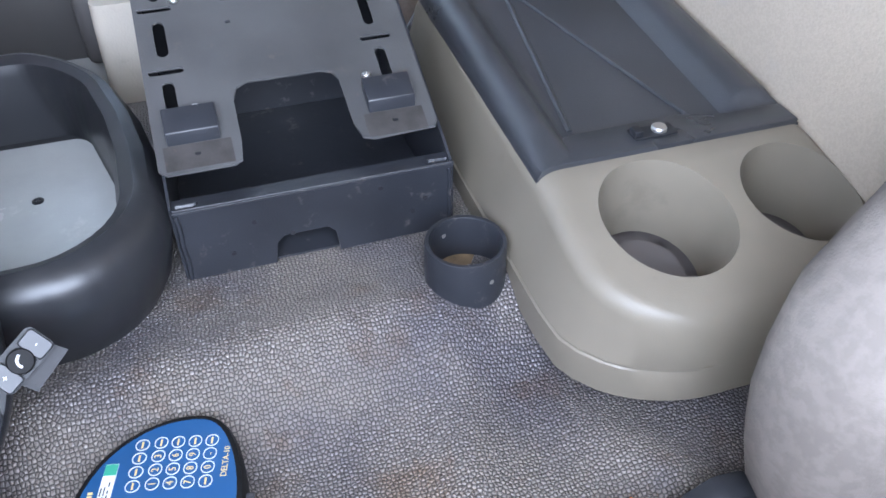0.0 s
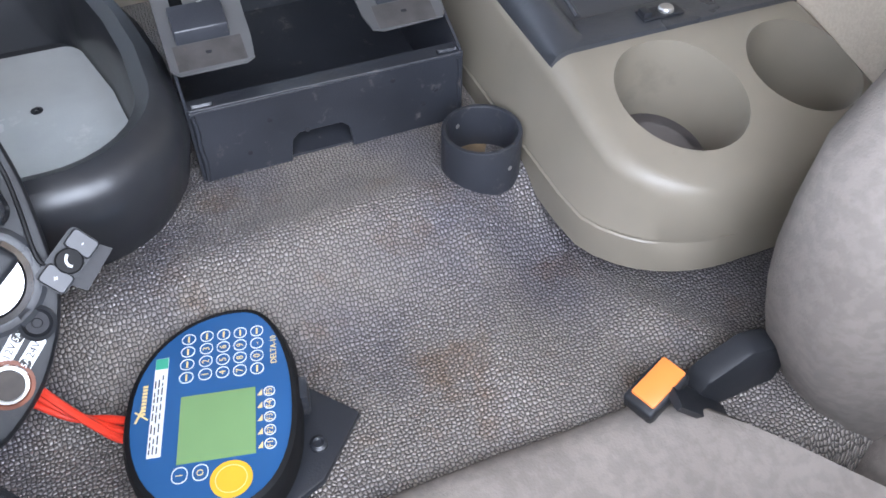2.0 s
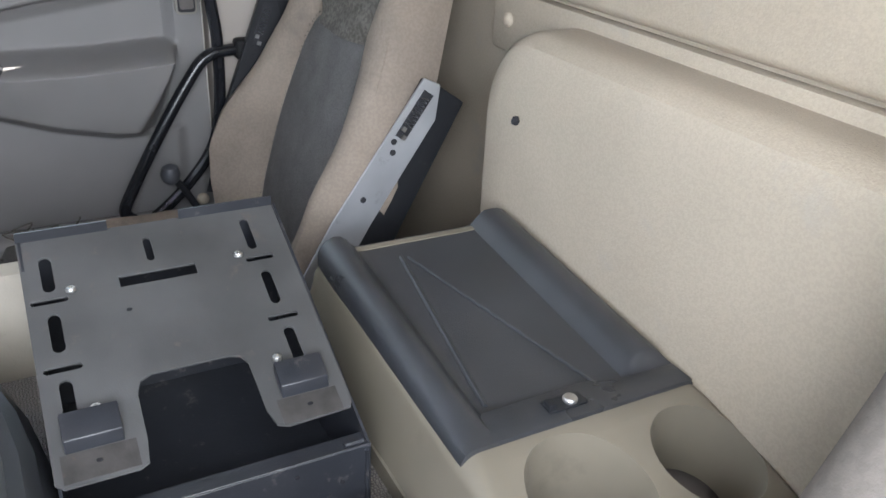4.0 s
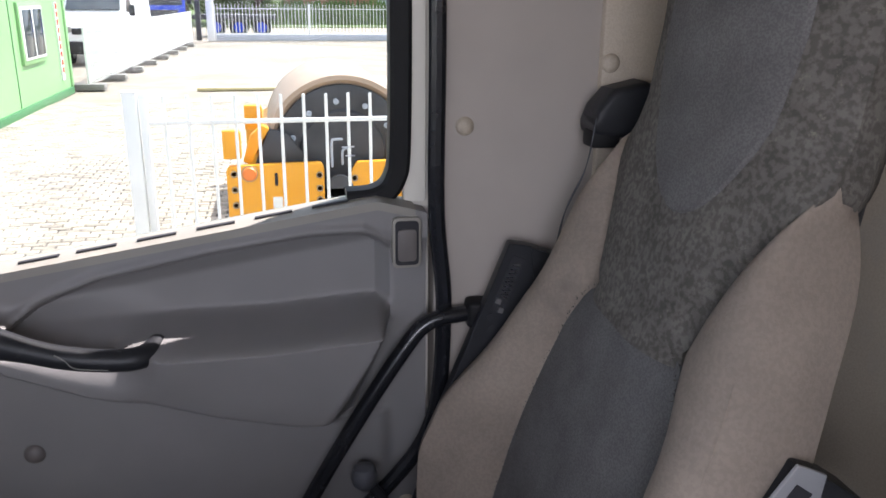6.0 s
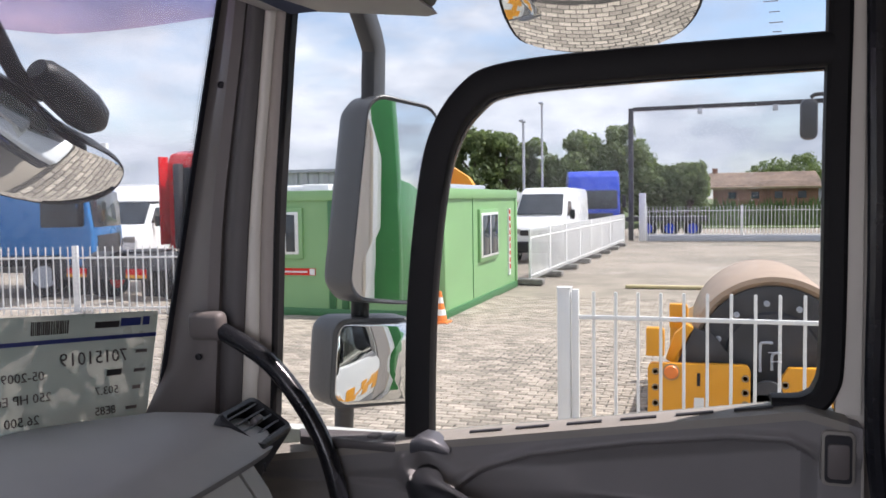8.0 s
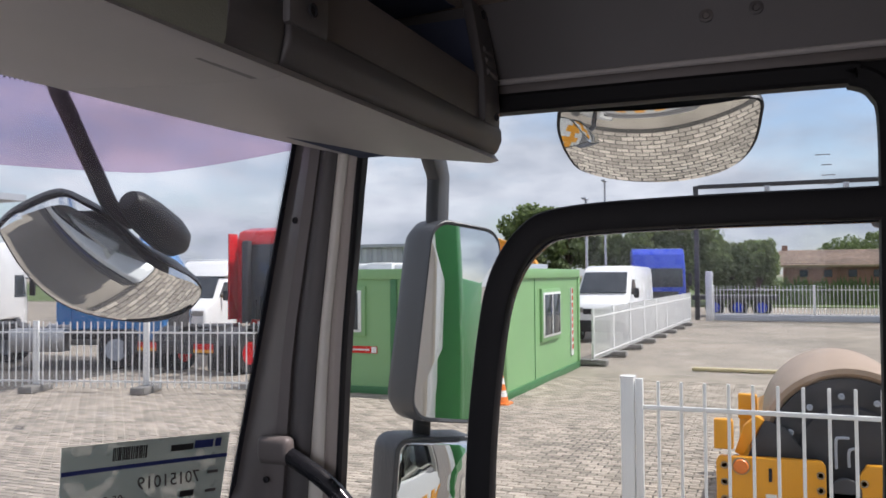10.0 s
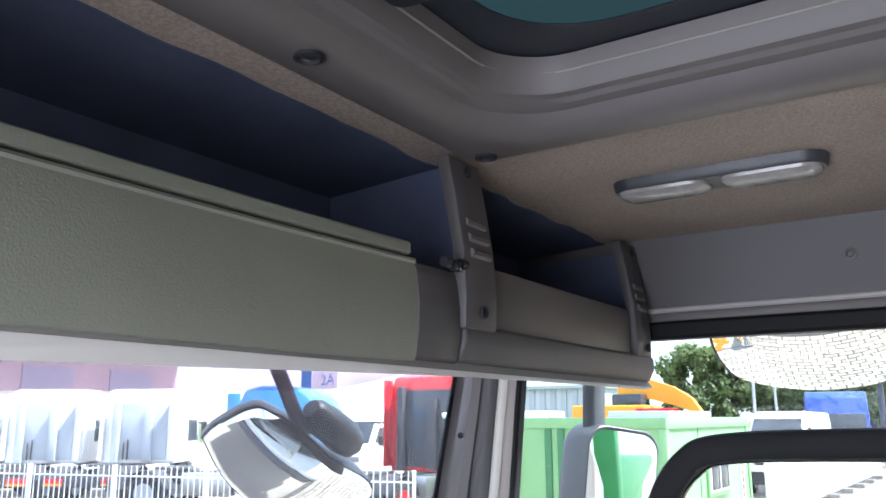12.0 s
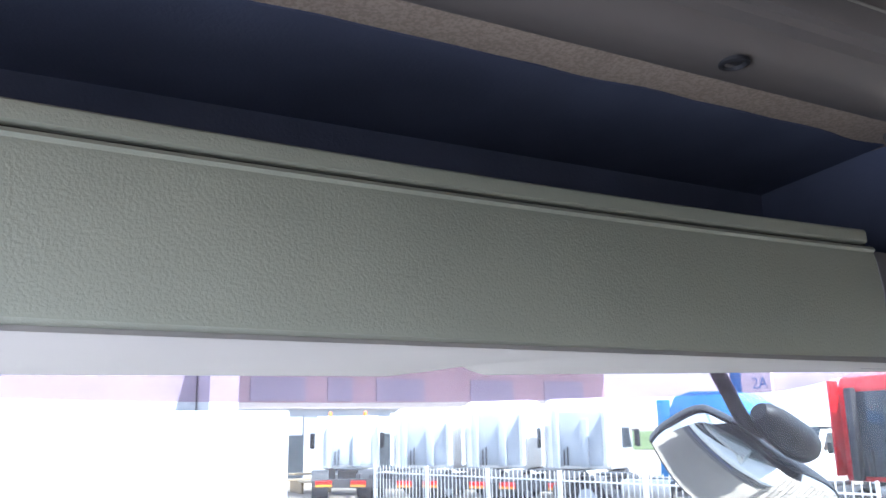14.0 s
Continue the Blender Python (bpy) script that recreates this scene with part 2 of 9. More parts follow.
# windscreen with a thin film of dust
M_SCREEN = glass("dusty_windscreen", (0.80, 0.84, 0.83))
st = M_SCREEN.node_tree
dust, film_mix, dn, dr = st.nodes.new("ShaderNodeBsdfTranslucent"), st.nodes.new("ShaderNodeMixShader"), st.nodes.new("ShaderNodeTexNoise"), st.nodes.new("ShaderNodeMapRange")
dust.inputs["Color"].default_value = (0.85, 0.85, 0.88, 1)
dn.inputs["Scale"].default_value, dn.inputs["Detail"].default_value = 5, 6
dr.inputs["To Min"].default_value, dr.inputs["To Max"].default_value = 0.016, 0.070
so = st.nodes["Material Output"].inputs["Surface"]
clear = so.links[0].from_socket
st.links.new(dn.outputs["Fac"], dr.inputs["Value"])
st.links.new(dr.outputs[0], film_mix.inputs[0])
st.links.new(clear, film_mix.inputs[1])
st.links.new(dust.outputs[0], film_mix.inputs[2])
st.links.new(film_mix.outputs[0], so)
# hatch glass scatters light: pane looks lit teal, no sun patch falls inside
M_TINT = surf("translucent_tinted_glass", (0.060, 0.088, 0.090), 0.3, 0.0, 0.12, 5, spec=0.5)
tl = M_TINT.node_tree.nodes.new("ShaderNodeBsdfTranslucent")
tl.inputs["Color"].default_value = (0.060, 0.088, 0.090, 1)
M_TINT.node_tree.links.new(tl.outputs[0], M_TINT.node_tree.nodes["Material Output"].inputs["Surface"])
M_VISOR = glass("lilac_visor", (0.82, 0.71, 0.79), 0.12)
M_MIRROR = surf("mirror_glass", (0.82, 0.84, 0.85), 0.015, 1.0, 0.0, 5, rvar=0.0)
M_MIRBODY = surf("grey_mirror_housing", (0.075, 0.078, 0.088), 0.42, 0.0, 0.08, 9, 0.2, 900)
M_BELT = surf("grey_belt_webbing", (0.085, 0.09, 0.098), 0.8, 0.0, 0.1, 40, 0.5, 900)
M_ORANGE = surf("orange_plastic", (0.85, 0.23, 0.045), 0.4, 0.0, 0.05, 20)
M_RED = surf("red_cable", (0.72, 0.045, 0.02), 0.4, 0.0, 0.08, 30)
M_BLUE = surf("blue_keypad_foil", (0.022, 0.088, 0.23), 0.33, 0.0, 0.05, 20)
M_LCD = surf("green_lcd", (0.18, 0.30, 0.13), 0.18, 0.0, 0.05, 12)
M_PAPER = surf("white_label", (0.72, 0.74, 0.76), 0.5, 0.0, 0.03, 30)
M_YELLOWP = surf("yellow_sticker", (0.72, 0.38, 0.02), 0.45, 0.0, 0.05, 30)
M_GREENP = surf("green_sticker", (0.06, 0.36, 0.24), 0.45, 0.0, 0.05, 30)
M_INK = surf("black_ink", (0.02, 0.02, 0.022), 0.6, 0.0, 0.0)
M_GOLD = surf("gold_print", (0.72, 0.55, 0.25), 0.5, 0.0, 0.0)
M_PALE = surf("pale_print", (0.62, 0.66, 0.70), 0.5, 0.0, 0.0)
M_NAVY = surf("navy_print", (0.02, 0.035, 0.16), 0.5, 0.0, 0.0)
M_LENS = surf("clear_lamp_lens", (0.30, 0.285, 0.27), 0.12, 0.0, 0.12, 60, 0.6, 200)


# ---- building helpers ----
def lerp_table(table, v):
    if v <= table[0][0]:
        return table[0][1]
    for (a, fa), (b, fb) in zip(table, table[1:]):
        if v <= b:
            return fa + (fb - fa) * (v - a) / (b - a)
    return table[-1][1]


def ease(v):
    v = max(0.0, min(1.0, v))
    return v * v * (3 - 2 * v)


def smooth_path(pts, k=6):
    """Points on a smooth curve through pts."""
    pts = [Vector(p) for p in pts]
    if len(pts) < 3:
        return pts
    out = []
    for i in range(len(pts) - 1):
        p0, p1, p2, p3 = pts[max(i - 1, 0)], pts[i], pts[i + 1], pts[min(i + 2, len(pts) - 1)]
        for j in range(k):
            t = j / k
            out.append(0.5 * (2 * p1 + (p2 - p0) * t + (2 * p0 - 5 * p1 + 4 * p2 - p3) * t * t + (3 * p1 - p0 - 3 * p2 + p3) * t ** 3))
    return out + [pts[-1]]


def add_loft(bm, rings, closed=True, caps=True):
    vs = [[bm.verts.new(p) for p in r] for r in rings]
    n = len(vs[0])
    for a, b in zip(vs, vs[1:]):
        for i in range(n if closed else n - 1):
            j = (i + 1) % n
            bm.faces.new((a[i], a[j], b[j], b[i]))
    if caps and closed:
        bm.faces.new(vs[0][::-1])
        bm.faces.new(vs[-1])
    return vs


def add_tube(bm, pts, r, n=12, caps=True, flat=None, up=(0, 0, 1)):
    """A tube along pts; r a number or one per point; flat: (ra, rb), the half sizes along up's side and across it."""
    pts = [Vector(p) for p in pts]
    rings, side = [], None
    for i, p in enumerate(pts):
        d = (pts[min(i + 1, len(pts) - 1)] - pts[max(i - 1, 0)]).normalized()
        u = Vector(up) if side is None else side
        if abs(d.dot(u)) > 0.98:
            u = Vector((1, 0, 0)) if abs(d.x) < 0.9 else Vector((0, 1, 0))
        a = (u - d * d.dot(u)).normalized()
        side = a
        b = d.cross(a)
        ri = r[i] if isinstance(r, (list, tuple)) else r
        ra, rb = flat if flat else (ri, ri)
        ring = []
        for k in range(n):
            t = 2 * math.pi * (k + 0.5) / n
            c, s = math.cos(t), math.sin(t)
            if flat:
                c, s = math.copysign(abs(c) ** 0.45, c), math.copysign(abs(s) ** 0.45, s)
            ring.append(p + a * c * ra + b * s * rb)
        rings.append(ring)
    add_loft(bm, rings, True, caps)


def add_box(bm, lo, hi, bevel=0.0, seg=2, m=None):
    g = bmesh.ops.create_cube(bm, size=1.0)["verts"]
    lo, hi = Vector(lo), Vector(hi)
    for v in g:
        v.co = Vector((lo[i] + (hi[i] - lo[i]) * (v.co[i] + 0.5) for i in range(3)))
    if bevel:
        es = list({e for v in g for e in v.link_edges})
        res = bmesh.ops.bevel(bm, geom=es, offset=bevel, segments=seg, profile=0.5, affect="EDGES", clamp_overlap=True)
        g = list({v for f in res["faces"] for v in f.verts} | {v for v in g if v.is_valid})
    if m is not None:
        bmesh.ops.transform(bm, matrix=m, verts=g)
    return g


def add_prism(bm, pts, axis, a, b, bevel=0.0, seg=2):
    """An outline drawn in the plane across the axis (the other two axes in order), drawn out from a to b."""
    def at(p, v):
        q = list(p)
        q.insert("xyz".index(axis), v)
        return Vector(q)
    va, vb = [bm.verts.new(at(p, a)) for p in pts], [bm.verts.new(at(p, b)) for p in pts]
    n = len(pts)
    fs = [bm.faces.new(va[::-1]), bm.faces.new(vb)]
    for i in range(n):
        fs.append(bm.faces.new((va[i], va[(i + 1) % n], vb[(i + 1) % n], vb[i])))
    bmesh.ops.recalc_face_normals(bm, faces=fs)
    if bevel:
        es = list({e for f in fs for e in f.edges})
        bmesh.ops.bevel(bm, geom=es, offset=bevel, segments=seg, profile=0.5, affect="EDGES", clamp_overlap=True)


def add_lathe(bm, prof, m=None, n=20, caps=True):
    """A profile of (radius, height) turned round z, set by m."""
    m = m or Matrix()
    rings = [[m @ Vector((r * math.cos(2 * math.pi * k / n), r * math.sin(2 * math.pi * k / n), h)) for k in range(n)] for r, h in prof]
    add_loft(bm, rings, True, caps)


def add_slab(bm, f, na, nb, back):
    """A sheet f(a, b) with a, b from 0 to 1, thickened by the vector back."""
    back = Vector(back)
    g = [[Vector(f(i / na, j / nb)) for i in range(na + 1)] for j in range(nb + 1)]
    A = [[bm.verts.new(p) for p in row] for row in g]
    B = [[bm.verts.new(p + back) for p in row] for row in g]
    for j in range(nb):
        for i in range(na):
            bm.faces.new((A[j][i], A[j][i + 1], A[j + 1][i + 1], A[j + 1][i]))
            bm.faces.new((B[j][i], B[j + 1][i], B[j + 1][i + 1], B[j][i + 1]))
    for i in range(na):
        bm.faces.new((A[0][i], B[0][i], B[0][i + 1], A[0][i + 1]))
        bm.faces.new((A[nb][i], A[nb][i + 1], B[nb][i + 1], B[nb][i]))
    for j in range(nb):
        bm.faces.new((A[j][0], A[j + 1][0], B[j + 1][0], B[j][0]))
        bm.faces.new((A[j][na], B[j][na], B[j + 1][na], A[j + 1][na]))
    bmesh.ops.recalc_face_normals(bm, faces=bm.faces)


def rrect(cx, cy, hx, hy, r, k=5):
    """A rectangle with round corners, as points counter-clockwise."""
    out = []
    for q, (sx, sy) in enumerate(((1, 1), (-1, 1), (-1, -1), (1, -1))):
        for i in range(k + 1):
            t = math.pi / 2 * (q + i / k)
            out.append((cx + sx * (hx - r) + r * math.cos(t), cy + sy * (hy - r) + r * math.sin(t)))
    return out


def put(name, bm, mat, smooth=35):
    me = bpy.data.meshes.new(name)
    bmesh.ops.recalc_face_normals(bm, faces=bm.faces)
    bm.to_mesh(me)
    bm.free()
    if smooth:
        me.polygons.foreach_set("use_smooth", [True] * len(me.polygons))
        me.set_sharp_from_angle(angle=radians(smooth))
    me.materials.append(mat)
    return new(name, me)


def part(name, bm, mat, parent, label="", smooth=35):
    """One mesh under a thing, or under a part of it; its points are in the world's place."""
    ob = put(name, bm, mat, smooth)
    ob.parent = parent
    if parent.type == "EMPTY":
        ob.matrix_parent_inverse = Matrix.Translation(-parent.location)
    return tagged(ob, label)


def thing(name, at, label, category, group="", kind=""):
    ob = new(name)
    ob.location = at
    ob.empty_display_size = 0.05
    return tagged(ob, label, category, group, kind)


def solid(name, bm, mat, label, category, kind="", group="", smooth=35):
    return tagged(put(name, bm, mat, smooth), label, category, group, kind)


def words(text, size, mat, m, parent, name="lettering", align="CENTER"):
    """Flat lettering as a mesh, at the pose m."""
    cu = bpy.data.curves.new(name, "FONT")
    cu.body, cu.size, cu.align_x, cu.align_y, cu.extrude, cu.resolution_u = text, size, align, "CENTER", 0.0002, 2
    tmp = bpy.data.objects.new(name, cu)
    scene.collection.objects.link(tmp)
    me = bpy.data.meshes.new_from_object(tmp.evaluated_get(bpy.context.evaluated_depsgraph_get()))
    bpy.data.objects.remove(tmp)
    bpy.data.curves.remove(cu)
    me.transform(m)
    me.materials.clear()
    me.materials.append(mat)
    ob = new(name, me)
    ob.parent = parent
    if parent.type == "EMPTY":
        ob.matrix_parent_inverse = Matrix.Translation(-parent.location)
    return ob


def cut(me_ob, cutters):
    """Cut the cutter meshes out of an object's mesh, and remove them."""
    for c in cutters:
        md = me_ob.modifiers.new("cut", "BOOLEAN")
        md.operation, md.object, md.solver = "DIFFERENCE", c, "EXACT"
    dg = bpy.context.evaluated_depsgraph_get()
    me = bpy.data.meshes.new_from_object(me_ob.evaluated_get(dg))
    old = me_ob.data
    me_ob.modifiers.clear()
    me_ob.data = me
    bpy.data.meshes.remove(old)
    for c in cutters:
        bpy.data.objects.remove(c)
    me.polygons.foreach_set("use_smooth", [True] * len(me.polygons))
    me.set_sharp_from_angle(angle=radians(35))


def frame_of(c, n):
    """A pose at c whose z axis is n and whose y axis leans upward."""
    n = Vector(n).normalized()
    u = Vector((0, 0, 1)).cross(n).normalized()
    v = n.cross(u)
    return Matrix(((u.x, v.x, n.x, c[0]), (u.y, v.y, n.y, c[1]), (u.z, v.z, n.z, c[2]), (0, 0, 0, 1)))


B = bmesh.new


# ---- cab shell ----
def mat_height(x, y):
    fold = x + 0.05 * (y - 0.8)
    h = -0.050 * ease((-0.225 - fold) / 0.13) - 0.31 * ease((-0.60 - x) / 0.08) - 0.34 * ease((x - 0.30) / 0.07)
    h += 0.009 * math.exp(-((fold + 0.225) / 0.035) ** 2)
    # a second fold, from the console's nose towards the driver's seat
    along, across = (-(x + 0.45) * 0.84 - (y - 0.485) * 0.54), ((x + 0.45) * 0.54 - (y - 0.485) * 0.84)
    h += 0.014 * math.exp(-(across / 0.028) ** 2 - (along / 0.10) ** 2)
    # a rounded swelling in front of the console
    h += 0.016 * math.exp(-((0.97 * (y - 0.618) + 0.23 * (x + 0.257)) / 0.030) ** 2) * ease((-0.22 - x) / 0.06) * ease((x + 0.50) / 0.10)
    return h + 0.004 * noise.noise((x * 7, y * 7, 0)) + 0.005 * noise.noise((x * 12 + 3, y * 5, 2)) * ease((0.75 - abs(x + 0.3)) / 0.2)


bm = B()
add_slab(bm, lambda a, b: (-0.97 + 1.96 * a, 0.08 + 1.67 * b, mat_height(-0.97 + 1.96 * a, 0.08 + 1.67 * b)), 110, 90, (0, 0, -0.03))
solid("floor", bm, M_MAT, "pebbled grey-brown vinyl floor mat over the engine tunnel, dirty", "floor mat", "structure")

bm = B()
add_box(bm, (-1.0, 0.0, -0.42), (1.06, 0.10, 1.36))
solid("wall_rear", bm, M_WALL, "beige vinyl rear wall of a truck cab", "wall", "structure")
bm = B()
add_box(bm, (-0.96, 0.09, 0.468), (0.335, 0.128, 1.22), 0.022, 4)
add_box(bm, (-0.96, 0.09, 0.36), (0.44, 0.118, 0.460), 0.008, 2)
solid("rear_panel", bm, M_WALL, "beige grained wall panel with a ledge", "wall panel", "structure")
bm = B()
add_loft(bm, [[(x, y, z) for x, z in rrect(-0.33, 0.02, 0.645 - d, 0.42 - d, 0.13 - d * 0.6, 8)] for y, d in ((0.10, 0.0), (0.165, 0.0), (0.188, 0.006), (0.203, 0.02), (0.208, 0.045))])
pad = solid("rear_bolster", bm, M_WALL, "bulging beige padded panel on the rear wall", "wall panel", "structure")
bm = B()
add_tube(bm, [(0.198, 0.2085, 0.315), (0.204, 0.2095, 0.311), (0.211, 0.2085, 0.307)], [0.004, 0.0075, 0.005], 8, flat=None)
part("tear", bm, M_DARK, pad, "small dark tear in the vinyl")


def stud(x, y, z, d, r, parent, mat):
    bm = B()
    q = Vector(d).to_track_quat("Z", "Y").to_matrix().to_4x4()
    add_lathe(bm, [(r, -0.004), (r, 0.002), (r * 0.92, r * 0.30), (r * 0.65, r * 0.52), (r * 0.25, r * 0.62)], Matrix.Translation((x, y, z)) @ q, 16)
    return part("stud", bm, mat, parent, "round plastic cap", 60)


side = thing("wall_right", (0.99, 0.28, -0.4), "brown-grey lined side wall behind the cab door", "wall", kind="structure")
bm = B()
add_box(bm, (0.968, 0.08, -0.42), (1.06, 0.475, 1.32), 0.004, 1)
part("panel", bm, M_PILLAR, side)
bm = B()
add_box(bm, (0.955, 0.08, -0.42), (0.972, 0.238, 1.30), 0.006, 2)
part("panel", bm, M_WALL, side)
for y, z, x in ((0.433, 0.534, 0.968), (0.225, 0.621, 0.955), (0.518, -0.08, 0.975)):
    stud(x, y, z, (-1, 0, 0), 0.0135, side, M_WALL)
for x, z in ((0.046, 0.421), (0.389, 0.414), (-0.30, 0.421)):
    stud(x, 0.118, z, (0, 1, 0), 0.013, pad, M_WALL)

# driver's side: a plain wall with the window opening
bm = B()
for lo, hi in (((-1.05, 0.0, -0.42), (-0.985, 0.36, 1.32)), ((-1.05, 1.48, -0.42), (-0.985, 1.62, 1.32)), ((-1.05, 0.36, 1.15), (-0.985, 1.48, 1.32)), ((-1.05, 0.36, -0.42), (-0.985, 1.48, 0.39))):
    add_box(bm, lo, hi)
solid("wall_left", bm, M_PILLAR, "brown-grey side wall and door with its window", "wall", "structure")
bm = B()
add_box(bm, (-1.0, 0.0, -0.46), (1.06, 1.80, -0.40))
solid("floor_pan", bm, M_DARK, "dark floor pan under the mat", "floor", "structure")

# roof: headlining with the hatch opening
HX, HY0, HY1, HZ = 0.303, 0.34, 0.998, 1.285


def hatch_ring(d, z, r, k=7):
    return [(x, y, z) for x, y in rrect(0.0, (HY0 + HY1) / 2, HX + d, (HY1 - HY0) / 2 + d, r, k)]


bm = B()
for lo, hi in (((-1.0, 0.05, 1.272), (-0.385, 1.085, 1.30)), ((0.385, 0.05, 1.272), (1.02, 1.085, 1.30)), ((-0.385, 0.05, 1.272), (0.385, 0.255, 1.30))):
    add_box(bm, lo, hi)
add_prism(bm, [(1.085, 1.272), (1.20, 1.270), (1.35, 1.262), (1.52, 1.235), (1.66, 1.185), (1.69, 1.20), (1.60, 1.27), (1.35, 1.30), (1.085, 1.30)], "x", -1.0, 1.02)
solid("ceiling", bm, M_ROOF, "speckled beige fabric headlining", "ceiling", "structure")
bm = B()
prof = [(0.098, 1.2725), (0.098, 1.2665), (0.086, 1.2625), (0.066, 1.2605), (0.050, 1.2625), (0.040, 1.270), (0.032, 1.281), (0.020, 1.2835), (0.016, 1.288), (0.007, 1.2895), (0.0, 1.302), (-0.004, 1.325), (0.006, 1.328), (0.03, 1.30)]
vs = add_loft(bm, [hatch_ring(d, z, 0.015 if d > 0.08 else max(0.02, 0.075 + d * 0.4)) for d, z in prof], True, False)
hatch = solid("roof_hatch", bm, M_TRIM, "warm grey plastic surround of a tinted roof hatch", "roof hatch", "structure")
bm = B()
add_loft(bm, [hatch_ring(0.003, 1.330, 0.07), hatch_ring(0.003, 1.334, 0.07)])
part("pane", bm, M_TINT, hatch, "tinted glass pane")
bm = B()
outer, inner = hatch_ring(0.004, 1.3275, 0.07), hatch_ring(-0.045, 1.3275, 0.10)
add_loft(bm, [outer, inner, [(x, y, 1.3265) for x, y, z in inner], [(x, y, 1.3265) for x, y, z in outer], outer], True, False)
part("black_border", bm, M_BORDER, hatch, "black printed glass border")
bm = B()
add_tube(bm, [Vector(p) for p in hatch_ring(-0.001, 1.309, 0.07)] + [Vector(hatch_ring(-0.001, 1.309, 0.07)[0])], 0.0017, 6, False)
part("seal", bm, M_DOORTOP, hatch, "pale sealing strip")
bm = B()
add_prism(bm, rrect(0.034, 0.934, 0.022, 0.026, 0.012, 5), "z", 1.272, 1.328, 0.005, 2)
add_prism(bm, rrect(0.078, 0.905, 0.030, 0.018, 0.012, 5), "z", 1.298, 1.326, 0.005, 2)
add_tube(bm, smooth_path([(0.034, 0.960, 1.282), (0.034, 0.972, 1.284), (0.030, 0.984, 1.296), (0.028, 0.986, 1.312)], 5), 0.007, 10)
add_lathe(bm, [(0.010, 0), (0.010, 0.004), (0.007, 0.006), (0.004, 0.006)], Matrix.Translation((0.034, 0.934, 1.273)) @ Matrix.Rotation(math.pi, 4, "X"), 16)
part("latch", bm, M_BLACKP, hatch, "black hatch latch")
for x, y in ((0.372, 1.066), (0.060, 1.056), (-0.256, 1.050)):
    bm = B()
    add_lathe(bm, [(0.013, 0.0), (0.013, 0.003), (0.010, 0.004), (0.008, 0.001)], Matrix.Translation((x, y, 1.2620)) @ Matrix.Rotation(math.pi, 4, "X"), 16)
    part("screw_cup", bm, M_DARK, hatch, "dark recessed screw")

# dark roof rail over the door
rail = thing("roof_rail", (1.0, 0.8, 1.11), "dark grey trim over the door with a pale edge strip", "trim", kind="structure")
bm = B()
add_prism(bm, [(0.985, 1.152), (0.955, 1.274), (1.04, 1.30), (1.06, 1.15)], "y", 0.05, 1.56)
part("panel", bm, M_TRIMD, rail)
bm = B()
add_tube(bm, [(0.987, 0.46, 1.150), (0.987, 1.42, 1.147)], 0.005, 8)
part("strip", bm, M_UNDER, rail)
bm = B()
add_box(bm, (0.99, 0.46, 1.128), (1.05, 1.46, 1.148), 0.005, 2)
part("trim", bm, M_TRIM, rail)
bm = B()
add_box(bm, (0.995, 0.46, 1.108), (1.05, 1.46, 1.1285), 0.004, 2)
part("seal", bm, M_RUBBER, rail)
for y, z in ((0.76, 1.212), (0.69, 1.215)):
    bm = B()
    add_lathe(bm, [(0.010, 0), (0.010, 0.003), (0.006, 0.004), (0.004, 0.002)], Matrix.Translation((0.969, y, z)) @ Matrix.Rotation(-math.pi / 2, 4, "Y"), 14)
    part("screw", bm, M_TRIMD if y < 0.75 else M_TRIM, rail)

# interior lamp on the headlining
lamp = thing("ceiling_lamp", (0.615, 0.875, 1.272), "oblong dark interior lamp with clear lenses, switched off", "lamp")
bm = B()
add_loft(bm, [[(0.615 + x, 0.868 + y, z) for x, y in rrect(0, 0, 0.034 - d, 0.134 - d, 0.030 - d, 6)] for z, d in ((1.274, 0.0), (1.262, 0.002), (1.258, 0.005), (1.258, 0.010))])
part("housing", bm, M_BLACKGRAIN, lamp)
for y0, y1 in ((0.742, 0.861), (0.875, 0.994)):
    bm = B()
    add_loft(bm, [[(0.615 + x, (y0 + y1) / 2 + y, z) for x, y in rrect(0, 0, 0.028 - d, (y1 - y0) / 2 - d, 0.022 - d, 5)] for z, d in ((1.259, 0.0), (1.254, 0.0015), (1.251, 0.006), (1.2485, 0.014))])
    part("lens", bm, M_LENS, lamp, "clear ribbed lens")

# ---- overhead shelf ----


def bowed(profile, x1, x0=-0.95, n=40):
    """Rings of a shelf section: the top rail swings inward towards the middle of the cab, the foot stays nearly straight."""
    rings = []
    for i in range(n + 1):
        x = x0 + (x1 - x0) * i / n
        d = max(x, -0.72) - 0.255
        e = min(0, x + 0.72)
        foot = 0.0214 * d + 0.0039 * d * d
        top = -0.0066 * d - 0.0735 * d * d + 0.13 * e
        rings.append([(x, y + foot + (top - foot) * min(1, max(0, (z - 1.015) / 0.12)), z + (-0.0048 + 0.0206 * min(1, max(0, (z - 1.015) / 0.12))) * d) for y, z in profile])
    return rings


